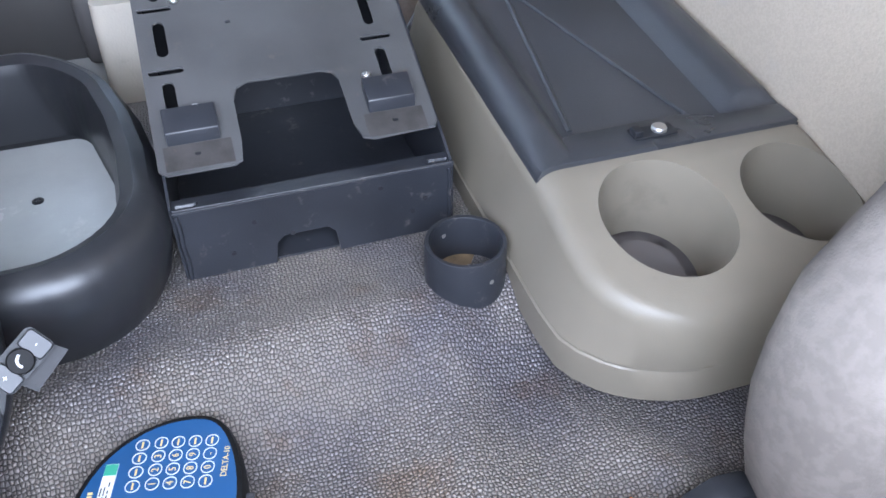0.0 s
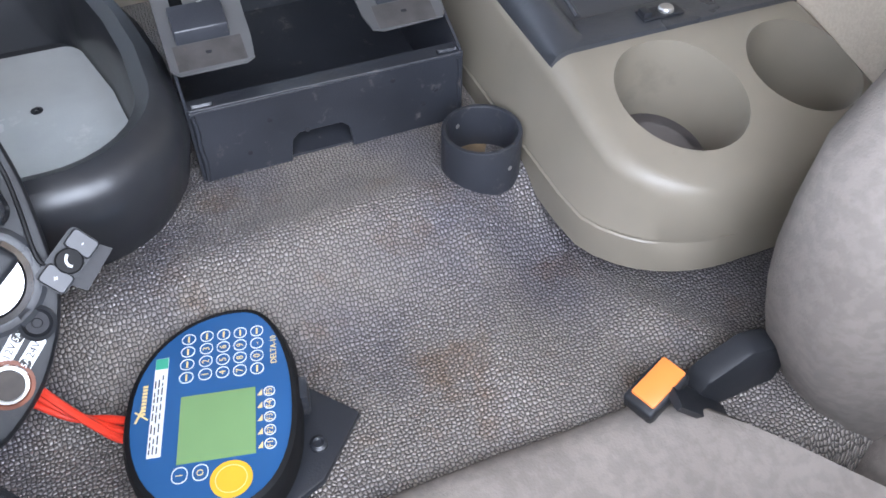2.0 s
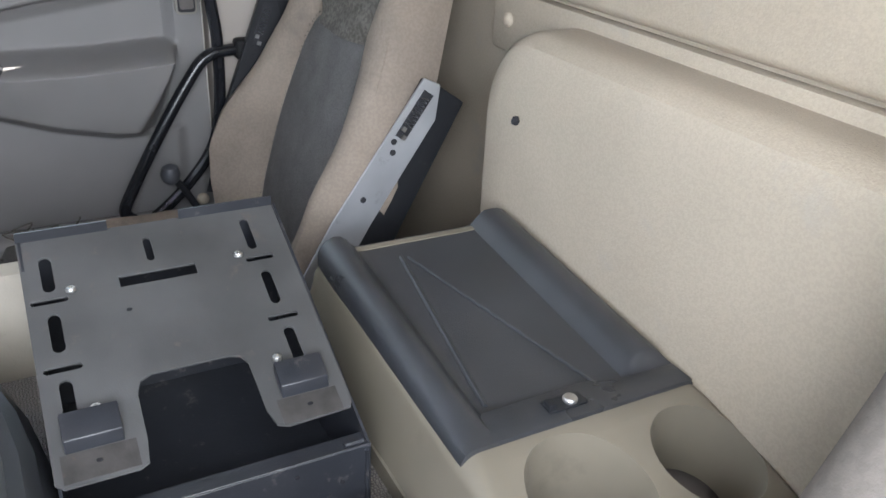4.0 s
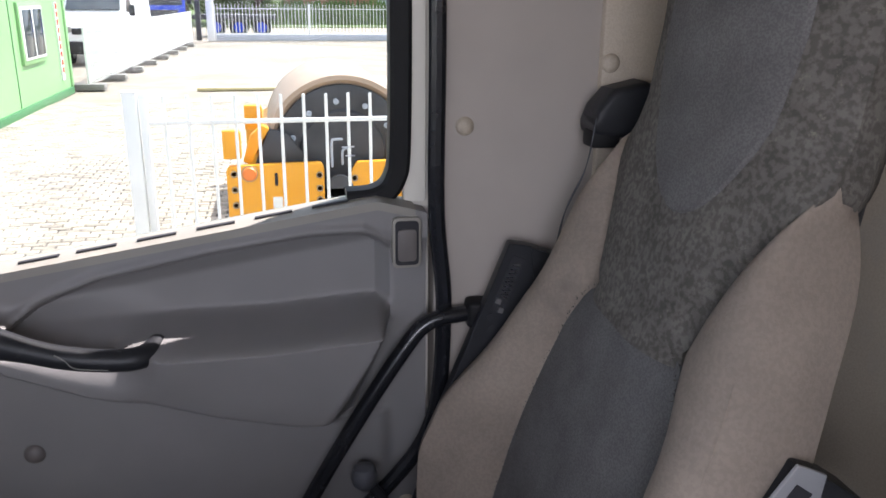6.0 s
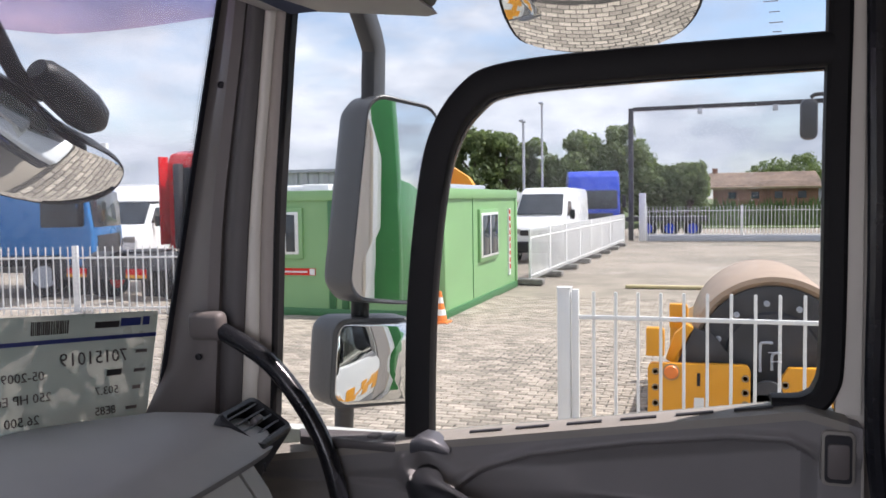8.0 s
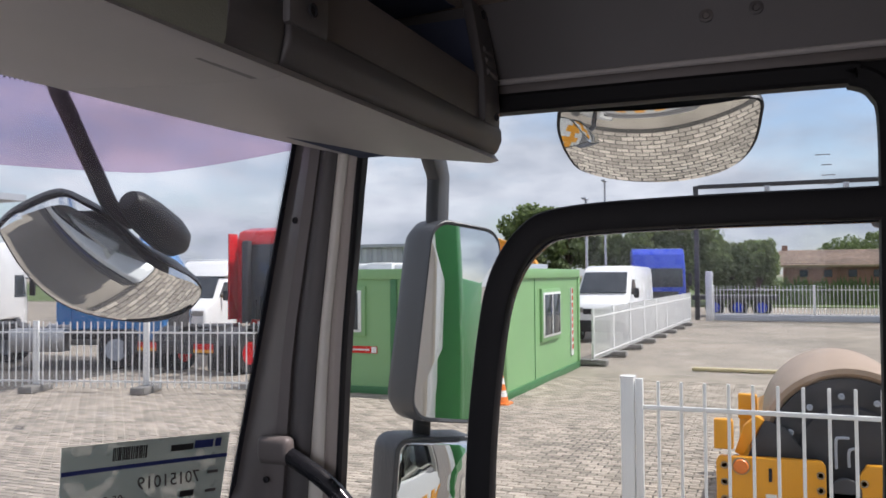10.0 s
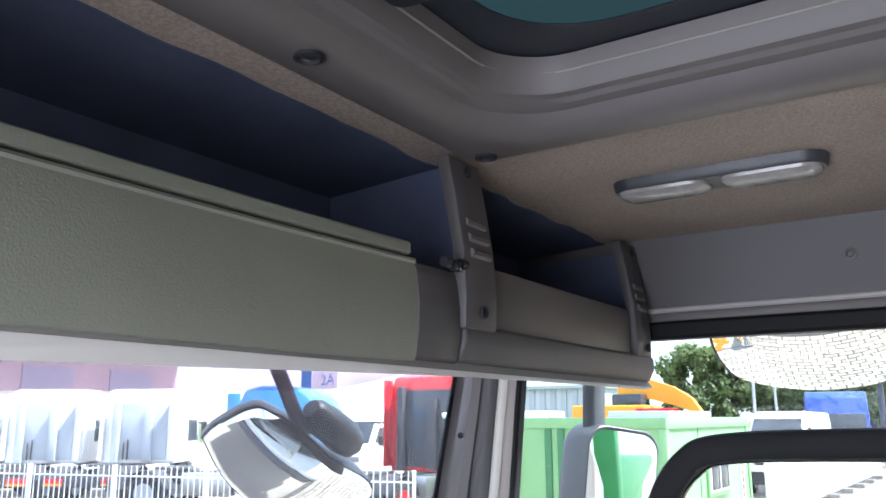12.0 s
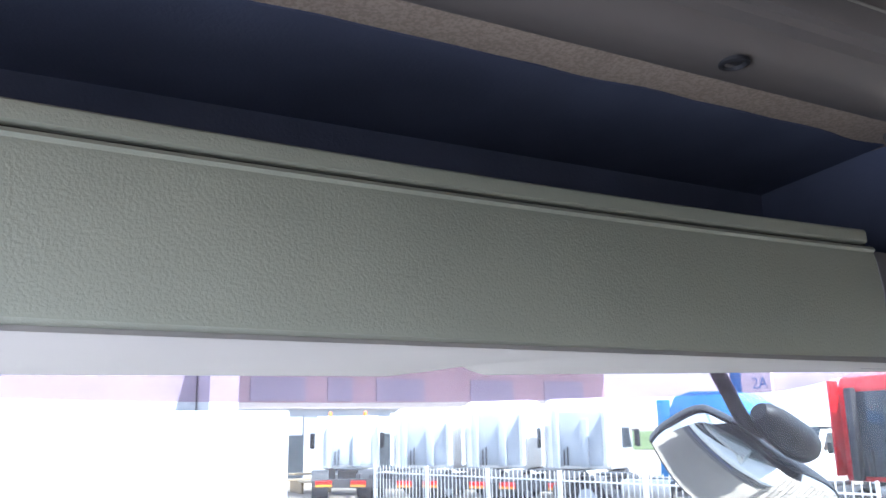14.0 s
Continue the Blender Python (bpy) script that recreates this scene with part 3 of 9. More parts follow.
shelf = thing("overhead_shelf", (0.0, 1.2, 1.02), "long open storage shelf over the windscreen, green-grey vinyl front", "storage shelf")
bm = B()
add_loft(bm, bowed([(1.104, 1.014), (1.096, 1.0155), (1.090, 1.018), (1.0865, 1.026), (1.0835, 1.05), (1.083, 1.08), (1.0865, 1.112), (1.0885, 1.120), (1.0865, 1.1225), (1.0885, 1.1255), (1.094, 1.126), (1.118, 1.126), (1.118, 1.014)], 0.262))
part("front_panel", bm, M_SHELF, shelf)
bm = B()
add_loft(bm, bowed([(1.0930, 1.1290), (1.0905, 1.1296), (1.0890, 1.1310), (1.0890, 1.1390), (1.0898, 1.1415), (1.0920, 1.1430), (1.110, 1.1440), (1.126, 1.137), (1.126, 1.1290)], 0.255))
part("edge_rail", bm, M_SHELF, shelf, "rolled green-grey top rail")
bm = B()
add_loft(bm, bowed([(1.096, 1.124), (1.096, 1.131), (1.130, 1.131), (1.130, 1.124)], 0.262))
part("gap_strip", bm, M_DARK, shelf)
bm = B()
add_prism(bm, [(1.105, 1.012), (1.0945, 1.016), (1.0875, 1.026), (1.082, 1.05), (1.0815, 1.08), (1.0855, 1.112), (1.0885, 1.122), (1.12, 1.122), (1.12, 1.012)], "x", 0.2605, 0.342, 0.002, 2)
part("end_block", bm, M_TRIMD, shelf)


def under_edge(x):
    y = 1.35 + 0.045 * ease(x / 0.75)
    z = lerp_table(((-0.97, 1.005), (-0.47, 1.009), (-0.13, 1.013), (-0.03, 1.016), (0.25, 1.023), (0.56, 1.034), (0.96, 1.046)), x)
    k = max(0, min(1, (0.042 - abs(x + 0.084)) / 0.022))
    return y - 0.02 * k, z + 0.012 * k


for x0, x1, n in ((-0.97, 0.344, 60), (0.345, 0.965, 20)):
    bm = B()
    rings = []
    for i in range(n + 1):
        x = x0 + (x1 - x0) * i / n
        y, z = under_edge(x)
        zm = 0.45 * 1.0115 + 0.55 * z
        rings.append([(x, 1.084, 1.0145), (x, 1.10, 1.0115), (x, 1.24, zm - 0.0015), (x, y - 0.012, z - 0.0005), (x, y - 0.003, z + 0.003), (x, y, z + 0.012), (x, y + 0.004, 1.075), (x, y - 0.01, 1.078), (x, y - 0.012, z + 0.03), (x, 1.24, 1.034), (x, 1.10, 1.034)])
    add_loft(bm, rings)
    part("underside", bm, M_UNDER, shelf, "pale grey shelf underside")
bm = B()
add_prism(bm, [(1.104, 1.018), (1.086, 1.026), (1.077, 1.045), (1.078, 1.066), (1.115, 1.066), (1.115, 1.018)], "x", 0.344, 0.962, 0.005, 3)
part("lower_frame", bm, M_TRIMD, shelf)
bm = B()
add_box(bm, (0.410, 1.090, 1.064), (0.890, 1.112, 1.141), 0.005, 2)
part("side_panel", bm, M_TRIM, shelf, "warm grey side compartment front")
for x0, x1, y, top in ((0.338, 0.407, 1.074, 1.262), (0.887, 0.958, 1.080, 1.262)):
    bm = B()
    add_prism(bm, [(y, 1.060), (y - 0.001, 1.10), (y + 0.002, 1.15), (y + 0.012, 1.21), (y + 0.022, top), (y + 0.040, top), (y + 0.018, 1.15), (y + 0.018, 1.060)], "x", x0, x1, 0.004, 2)
    br = part("bracket", bm, M_TRIMD, shelf, "ribbed upright bracket")
    for i in range(3):
        bm = B()
        zz = 1.146 + 0.018 * i
        add_tube(bm, [(x0 + 0.014, y + 0.003 + 0.2 * (zz - 1.15), zz), (x1 - 0.014, y + 0.003 + 0.2 * (zz - 1.15), zz)], 0.0055, 8)
        part("rib", bm, M_TRIM, br)
    for zz, yy in ((1.080, y - 0.0025), (1.247, y + 0.019)):
        bm = B()
        add_lathe(bm, [(0.007, 0), (0.007, 0.002), (0.005, 0.0022), (0.004, -0.004)], Matrix.Translation(((x0 + x1) / 2 + (0 if x0 < 0.5 else 0.01), yy, zz)) @ Matrix.Rotation(math.pi / 2, 4, "X"), 12)
        part("screw", bm, M_DARK, br)
bm = B()
for p in ((0.300, 1.128), (0.318, 1.126), (0.333, 1.130)):
    add_tube(bm, [(p[0], 1.078, p[1]), (p[0] + 0.010, 1.078, p[1])], 0.006, 10)
part("hinge_pin", bm, M_BLACKP, shelf)
for nm, lo, hi in (("inner_floor", (-0.95, 1.11, 1.034), (0.96, 1.335, 1.044)), ("inner_back", (-0.95, 1.325, 1.04), (0.96, 1.345, 1.285)), ("divider", (0.398, 1.118, 1.04), (0.406, 1.33, 1.268)),
                   ("divider", (0.945, 1.10, 1.04), (0.96, 1.33, 1.25))):
    bm = B()
    add_box(bm, lo, hi)
    part(nm, bm, M_SHELFSHADE, shelf, "dark shelf interior")
# thin dark sheets with a wavy edge imitate the headlining falling into shade
bm = B()
add_slab(bm, lambda a, b: (-0.95 + 1.347 * a, (1.148 + 0.010 * noise.noise((a * 14, 0, 5))) * (1 - b) + 1.33 * b, 1.2690 - 0.012 * b), 60, 4, (0, 0, 0.002))
part("roof_shade", bm, M_SHELFSHADE, shelf, "dark sheet standing in for shade under the headlining")
bm = B()
add_slab(bm, lambda a, b: (0.407 + 0.535 * a, (1.150 + 0.010 * noise.noise((a * 9, 0, 2))) * (1 - b) + 1.33 * b, 1.2690 - 0.012 * b), 30, 4, (0, 0, 0.002))
part("roof_shade", bm, M_SHELFSHADE, shelf, "dark sheet standing in for shade under the headlining")
bm = B()
for i in range(7):
    x = 0.44 + 0.065 * i
    add_tube(bm, smooth_path([(x, 1.28, 1.05), (x + 0.02, 1.25, 1.13 - 0.01 * (i % 2)), (x + 0.05, 1.24, 1.15 - 0.02 * (i % 3)), (x + 0.09, 1.28, 1.06)], 5), 0.006, 6)
solid("cable_bundle", bm, M_BLACKP, "loose black cables lying in the side compartment", "cables")

# ---- windscreen and pillar ----
def screen_y(x, z):
    return 1.775 - 0.155 * (x / 1.05) ** 2 - 0.05 * (z - 0.3) / 0.8


def screen_edge(z):
    return 0.985 + 0.115 * (z - 0.35) / 0.75


bm = B()
add_slab(bm, lambda a, b: ((2 * a - 1) * screen_edge(0.22 + 0.98 * b), screen_y((2 * a - 1) * screen_edge(0.22 + 0.98 * b), 0.22 + 0.98 * b), 0.22 + 0.98 * b), 40, 10, (0, 0.006, 0))
screen = solid("window_1", bm, M_SCREEN, "large curved dusty truck windscreen", "windscreen", "structure")
screen.visible_shadow = False
bm = B()
zs = [0.24 + 0.94 * i / 16 for i in range(17)]
add_loft(bm, [[(screen_edge(z) - 0.016, screen_y(screen_edge(z), z) - 0.003, z), (screen_edge(z) + 0.02, screen_y(screen_edge(z), z) - 0.003, z), (screen_edge(z) + 0.02, screen_y(screen_edge(z), z) + 0.002, z), (screen_edge(z) - 0.016, screen_y(screen_edge(z), z) + 0.001, z)] for z in zs])
part("black_border", bm, M_BORDER, screen, "black printed border")
bm = B()
for i in range(150):
    z = 0.26 + 0.84 * i / 150
    for k in range(2):
        x = screen_edge(z) - 0.0185 - 0.0042 * k
        s = 0.0016 - 0.0005 * k
        y = screen_y(x, z) - 0.004
        z2 = z + 0.0028 * k
        bm.faces.new([bm.verts.new(p) for p in ((x - s, y, z2 - s), (x + s, y, z2 - s), (x + s, y, z2 + s), (x - s, y, z2 + s))])
tagged(part("printed_dots", bm, M_RUBBER, screen, "fine black dot print", 0), kind="stuff")

pillar = thing("pillar_right", (1.0, 1.5, 0.3), "grey trimmed windscreen pillar with screw", "pillar", kind="structure")


def pillar_strip(name, f, mat, label=""):
    bm = B()
    add_loft(bm, [[(x, y, z) for x, y in f(z)] for z in [0.20 + 0.94 * i / 12 for i in range(13)]])
    return part(name, bm, mat, pillar, label)


# the pillar's edges from the windscreen to the door glass, by height
TRM = ((0.20, 1.522), (0.455, 1.504), (0.708, 1.485), (1.008, 1.437), (1.16, 1.415))
PAL = ((0.20, 1.478), (0.455, 1.460), (0.708, 1.439), (1.008, 1.403), (1.16, 1.383))
BRN = ((0.20, 1.452), (0.455, 1.430), (0.708, 1.418), (1.008, 1.382), (1.16, 1.362))
BLK = ((0.20, 1.422), (0.455, 1.406), (0.708, 1.393), (1.008, 1.364), (1.16, 1.345))


def pil_a(z):
    e, y = screen_edge(z), screen_y(screen_edge(z), z)
    t, m = (z - 0.35) / 0.75, lerp_table(TRM, z)
    foot = 0.085 * ease((0.44 - z) / 0.16) ** 1.6
    xf = e - 0.004 - foot
    return [(xf, screen_y(xf, z) - 0.004), (xf - 0.010, screen_y(xf, z) - 0.03), (0.966 + 0.03 * t - 0.4 * foot, m + 0.045), (0.964 + 0.012 * t, m + 0.018), (0.972 + 0.008 * t, m), (1.06, m - 0.002), (e + 0.05, y)]


def rounded_strip(near, far, x0, bulge, back=1.06):
    """A strip between two edge tables whose face bulges towards the cab."""
    def section(z):
        a, b = lerp_table(near, z), lerp_table(far, z)
        return [(x0 - bulge * math.sin(math.pi * k / 7), a + (b - a) * k / 7) for k in range(8)] + [(back, b), (back, a)]
    return section


M_FRAMEP = surf("pale_door_frame", (0.68, 0.65, 0.58), 0.4, 0, 0.04)
pillar_strip("inner_trim", pil_a, M_TRIM, "grey inner trim")
pillar_strip("dark_groove", rounded_strip(TRM, PAL, 0.984, 0.010), M_TRIMD, "dark rounded channel")
pillar_strip("door_frame_strip", rounded_strip(PAL, BRN, 0.988, 0.006), M_FRAMEP, "pale painted door frame")
pillar_strip("door_trim_strip", rounded_strip(BRN, BLK, 0.991, 0.003, 1.02), M_PILLAR, "brown-grey window trim")
pillar_strip("seal", rounded_strip(BLK, tuple((z, y - 0.012) for z, y in BLK), 0.990, 0.005, 1.010), M_RUBBER, "black rubber seal")
for x, y, z in ((0.980, 1.482, 0.931), (0.958, 1.530, 0.462)):
    bm = B()
    add_lathe(bm, [(0.006, 0), (0.006, 0.003), (0.004, 0.0035), (0.003, 0.001)], Matrix.Translation((x, y, z)) @ Matrix.Rotation(-math.pi / 2, 4, "Y"), 12)
    part("screw", bm, M_DARK, pillar)
bm = B()
hp = smooth_path([(0.955, 1.520, 0.530), (0.948, 1.485, 0.516), (0.945, 1.376, 0.455), (0.94, 1.285, 0.335), (0.932, 1.240, 0.18), (0.931, 1.234, 0.10), (0.931, 1.246, 0.03), (0.931, 1.27, -0.03), (0.932, 1.32, -0.10), (0.94, 1.36, -0.16)], 8)
add_tube(bm, hp, 0.0155, 14)
grab = solid("grab_handle", bm, M_GLOSSB, "long curved glossy black entry grab handle on the pillar", "grab handle")
bm = B()
add_box(bm, (0.930, 1.468, 0.495), (0.962, 1.535, 0.545), 0.012, 3)
part("end_cap", bm, M_TRIM, grab)


# ---- passenger door ----
def sill_z(y):
    return 0.336 + (1.154 - y) * 0.156 if y > 0.56 else 0.4287 - (0.56 - y) * 0.25


def door_x(y, z):
    s = sill_z(y)
    x = 0.962 + 0.012 * ease((s - 0.035 - z) / 0.03)
    top = lerp_table(((0.54, 0.36), (0.58, 0.385), (0.66, 0.384), (0.80, 0.364), (0.95, 0.334), (1.03, 0.300), (1.10, 0.255)), y)
    ledge = 0.245 + 0.010 * ease((0.75 - y) / 0.2)
    low = lerp_table(((0.50, 0.100), (0.625, 0.102), (0.685, 0.105), (0.79, 0.130), (0.89, 0.165), (0.965, 0.185), (1.06, 0.225), (1.12, 0.27)), y)
    rear = ease((y - 0.538) / 0.024)
    x -= 0.006 * math.exp(-((z - top - 0.006) / 0.007) ** 2) * ease((1.12 - y) / 0.06) * ease((y - 0.53) / 0.02)
    x += 0.028 * ease((top - z) / 0.010) * ease((z - ledge) / 0.03) * ease((1.10 - y) / 0.05) * rear
    tail = lerp_table(((0.08, 0.600), (0.16, 0.570), (0.22, 0.550), (0.26, 0.540), (0.40, 0.538)), z)
    arm = ease((0.935 - y) / 0.085) * ease((y - tail) / (0.024 + 0.8 * (tail - 0.538)))
    if z > ledge:
        x -= 0.105 * arm * ease((ledge + 0.026 - z) / 0.026)
    else:
        k = max(0.0, (z - low) / (ledge - low))
        x -= arm * (0.070 + 0.035 * k ** 0.8) * ease((z - low + 0.020) / 0.034)
    front = (1 - ease((0.935 - y) / 0.085)) * rear * ease((1.175 - y) / 0.07)
    x -= front * 0.070 * ease((0.315 + 0.02 * ease((y - 1.08) / 0.06) - z) / (0.30 - low)) * ease((z - low + 0.012) / 0.016)
    x -= 0.012 * rear * ease((low + 0.004 - z) / 0.012) * ease((z + 0.10) / 0.15)
    return x + 0.05 * ease((-0.02 - z) / 0.3)


door = thing("door_1", (0.99, 0.95, -0.40), "grey moulded truck cab door panel, closed, sunlit sill", "door", kind="structure")
bm = B()
add_slab(bm, lambda a, b: (lambda y: (lambda z: (door_x(y, z), y, z))(-0.40 + (sill_z(y) + 0.40) * b ** 0.75))(0.487 + 0.935 * a), 190, 230, (0.05, 0, 0))
part("inner_panel", bm, M_DOOR, door)
bm = B()
add_slab(bm, lambda a, b: (0.958 + 0.072 * b, 0.505 + 0.90 * a, sill_z(0.505 + 0.90 * a) + 0.002 + 0.004 * math.sin(b * math.pi)), 50, 6, (0, 0, -0.012))
part("sill", bm, M_DOORTOP, door, "pale plastic window sill")
for i, y in enumerate((0.625, 0.705, 0.785, 0.865, 0.945, 1.02)):
    bm = B()
    add_tube(bm, [(0.981, y - 0.026, sill_z(y - 0.026) + 0.0065), (0.981, y + 0.026, sill_z(y + 0.026) + 0.0065)], 0.004, 8, flat=(0.0015, 0.0045))
    part("demister_slot", bm, M_DARK, door, "dark slot")
bm = B()
add_prism(bm, rrect(0.5185, 0.369, 0.021, 0.038, 0.008, 4), "x", 0.9535, 0.975, 0.002, 2)
lk = part("lock_surround", bm, M_DOORTOP, door)
bm = B()
add_prism(bm, rrect(0.5185, 0.369, 0.017, 0.033, 0.006, 4), "x", 0.9515, 0.956)
part("lock_recess", bm, M_DARK, lk)
bm = B()
add_prism(bm, rrect(0.5185, 0.366, 0.0135, 0.024, 0.005, 4), "x", 0.949, 0.954, 0.002, 2)
part("lock_button", bm, M_TRIM, lk)
bm = B()
add_loft(bm, [[(0.925 - 0.0 + x, y, z + dz) for x, dz in rrect(0.03, 0, 0.028 * s, 0.012 * s, 0.010 * s, 4)] for y, z, s in ((1.130, 0.341, 0.9), (1.115, 0.348, 1.0), (1.095, 0.347, 0.9), (1.078, 0.338, 0.6), (1.072, 0.334, 0.3))])
part("corner_cap", bm, M_MIRBODY, door, "grey corner knob")
bm = B()
add_prism(bm, [(0.955, 1.165), (0.955, 1.335), (1.0, 1.36), (1.02, 1.165)], "z", 0.322, 0.338, 0.004, 2)
sp = part("switch_plate", bm, M_TRIMD, door, "dark switch plate")
for y in (1.185, 1.212):
    bm = B()
    add_box(bm, (0.972, y - 0.010, 0.337), (0.995, y + 0.010, 0.343), 0.003, 2)
    part("switch", bm, M_TRIMD, sp)
bm = B()
gp = smooth_path([(0.950, 1.112, 0.283), (0.908, 1.093, 0.284), (0.890, 1.045, 0.276), (0.886, 0.98, 0.257), (0.888, 0.92, 0.247), (0.896, 0.885, 0.246), (0.935, 0.870, 0.246)], 7)
rs = [0.030 - 0.0145 * ease((i / len(gp) - 0.08) / 0.35) for i in range(len(gp))]
add_tube(bm, gp, rs, 14)
pull = part("pull_handle", bm, M_BLACKP, door, "worn black pull handle with a torn skin")
bm = B()
add_lathe(bm, [(0.009, 0), (0.009, 0.003), (0.006, 0.003), (0.005, -0.003)], Matrix.Translation((0.882, 1.088, 0.272)) @ Matrix.Rotation(-math.pi / 2, 4, "Y"), 12)
part("screw_hole", bm, M_DARK, pull)
bm = B()
add_tube(bm, smooth_path([(0.871, 0.987, 0.268), (0.8705, 0.975, 0.259), (0.8702, 0.968, 0.250), (0.871, 0.955, 0.245), (0.872, 0.925, 0.241)], 4), 0.0009, 6)
part("tear", bm, M_FRAY, pull, "pale tear in the skin")
for y, z in ((1.058, 0.077), (1.50, 0.0)):
    if y < 1.4:
        stud(door_x(y, z) + 0.002, y, z, (-1, 0, 0), 0.015, door, M_TRIM)
bm = B()
add_box(bm, (0.91, 0.60, -0.24), (0.98, 1.05, -0.085), 0.02, 3)
part("pocket", bm, M_DOOR, door, "low door pocket")

# window frames of the door
bm = B()
add_tube(bm, smooth_path([(1.0, 1.138, 0.325), (1.0, 1.130, 0.55), (1.0, 1.110, 0.73), (1.0, 1.088, 0.825), (1.0, 1.045, 0.888), (1.0, 0.985, 0.914), (1.0, 0.80, 0.9235), (1.0, 0.525, 0.9265)], 8), 0.02, 12, flat=(0.018, 0.024), up=(1, 0, 0))
part("window_bar", bm, M_RUBBER, door, "thick black rubber window frame with a rounded corner")
bm = B()
add_tube(bm, smooth_path([(1.012, 1.127, 0.34), (1.012, 1.119, 0.55), (1.012, 1.098, 0.73), (1.012, 1.074, 0.818), (1.012, 1.035, 0.872), (1.012, 0.98, 0.897), (1.012, 0.80, 0.906), (1.012, 0.525, 0.909)], 8), 0.014, 10, flat=(0.010, 0.010), up=(1, 0, 0))
part("seal", bm, M_GLOSSB, door)
bm = B()
fr = [(y, z) for y, z in ((0.60, 0.425), (0.555, 0.430), (0.530, 0.455), (0.522, 0.52), (0.520, 0.80), (0.518, 1.03), (0.530, 1.085), (0.565, 1.108), (0.64, 1.113), (1.36, 1.113))]
add_tube(bm, smooth_path([(1.003, y, z) for y, z in fr], 6), 0.02, 10, flat=(0.020, 0.017), up=(1, 0, 0))
part("frame_seal", bm, M_RUBBER, door, "black rubber seal")
bm = B()
add_prism(bm, [(0.478, -0.40), (0.478, 1.16), (1.44, 1.16), (1.44, 1.118), (0.512, 1.118), (0.504, 0.42), (0.504, -0.40)], "x", 1.005, 1.05)
part("outer_frame", bm, M_FRAMEP, door, "pale painted door frame")
bm = B()
add_box(bm, (0.992, 0.484, 0.42), (1.008, 0.518, 1.13), 0.003, 2)
part("frame_strip", bm, M_FRAMEP, door, "pale painted strip")
bm = B()
add_box(bm, (1.012, 0.50, 0.30), (1.018, 1.42, 1.13))
ob = part("pane", bm, M_GLASS, door, "clear side window pane")
ob.visible_shadow = False
bm = B()
add_box(bm, (1.02, 0.47, -0.62), (1.055, 1.46, 0.33), 0.01, 2)
skin = part("outer_skin", bm, surf("white_truck_paint", (0.72, 0.72, 0.70), 0.3, 0, 0.03, coat=0.3), door, "white painted outer skin")
M_WHITE = bpy.data.materials["white_truck_paint"]
M_CHECK = surf("orange_check_decal", (0.85, 0.36, 0.02), 0.4, 0, 0.04)
bm = B()
for i in range(11):
    for j in range(3):
        if (i + j) % 2 == 0 or j == 1:
            add_box(bm, (1.054, 0.47 + 0.09 * i, -0.10 + 0.09 * j), (1.058, 0.56 + 0.09 * i, -0.01 + 0.09 * j))
part("check_decal", bm, M_CHECK, skin, "orange checked marking band")

bm = B()
add_tube(bm, smooth_path([(0.963, 0.482, 1.15), (0.962, 0.474, 0.70), (0.961, 0.474, 0.42), (0.960, 0.462, 0.26), (0.958, 0.478, 0.08), (0.955, 0.55, -0.03), (0.95, 0.66, -0.115), (0.95, 0.80, -0.17)], 8), 0.0125, 10)
solid("trim_door_seal", bm, M_GLOSSB, "black rubber door seal", "door seal", "structure")
bm = B()
add_tube(bm, smooth_path([(0.945, 0.395, 0.258), (0.942, 0.44, 0.258), (0.94, 0.49, 0.248), (0.936, 0.53, 0.205), (0.928, 0.61, 0.085), (0.924, 0.672, -0.02), (0.924, 0.69, -0.062), (0.93, 0.675, -0.085)], 7), 0.0125, 12)
bar = solid("door_grab_bar", bm, M_GLOSSB, "bent black grab bar beside the passenger seat", "grab bar")
bm = B()
add_box(bm, (0.925, 0.385, 0.238), (0.962, 0.432, 0.280), 0.008, 3)
part("end_block", bm, M_RUBBER, bar)

# exterior body behind the cab, for the mirrors
bm = B()
add_box(bm, (-1.06, -0.32, -0.70), (1.062, 0.0, 1.44), 0.03, 2)
add_box(bm, (-0.5, -0.75, -0.75), (0.5, -0.32, 1.2), 0.03, 2)
truck = solid("truck_body", bm, M_WHITE, "white painted back of the truck cab", "truck body", "structure")
bm = B()
add_prism(bm, [(1.78, -0.75), (1.80, 0.20), (1.70, 0.22), (1.50, 0.2), (1.50, -0.75)], "x", -1.10, 1.10, 0.02, 3)
part("front_panel", bm, M_WHITE, truck)
bm = B()
for z0, z1 in ((-0.09, 0.0), (-0.36, -0.20), (-0.70, -0.55)):
    add_box(bm, (-1.09, 1.79, z0), (1.09, 1.812, z1))
part("stripe", bm, M_TRIMD, truck, "dark stripes")
bm = B()
add_box(bm, (0.10, 1.80, -0.085), (0.75, 1.816, -0.005))
part("badge", bm, M_NAVY, truck, "dark blue badge")
bm = B()
add_box(bm, (-1.08, 1.10, 1.32), (1.08, 1.86, 1.42), 0.03, 2)
part("roof_front", bm, M_WHITE, truck)
M_GREENB = surf("green_machine_paint", (0.05, 0.30, 0.08), 0.4, 0, 0.06)
bm = B()
add_box(bm, (0.2, -0.72, -0.75), (1.16, -0.55, 1.7), 0.03, 2)
add_box(bm, (0.6, -5.6, -0.35), (1.12, -0.72, 0.9), 0.04, 2)
part("green_body", bm, M_GREENB, truck, "green painted superstructure")


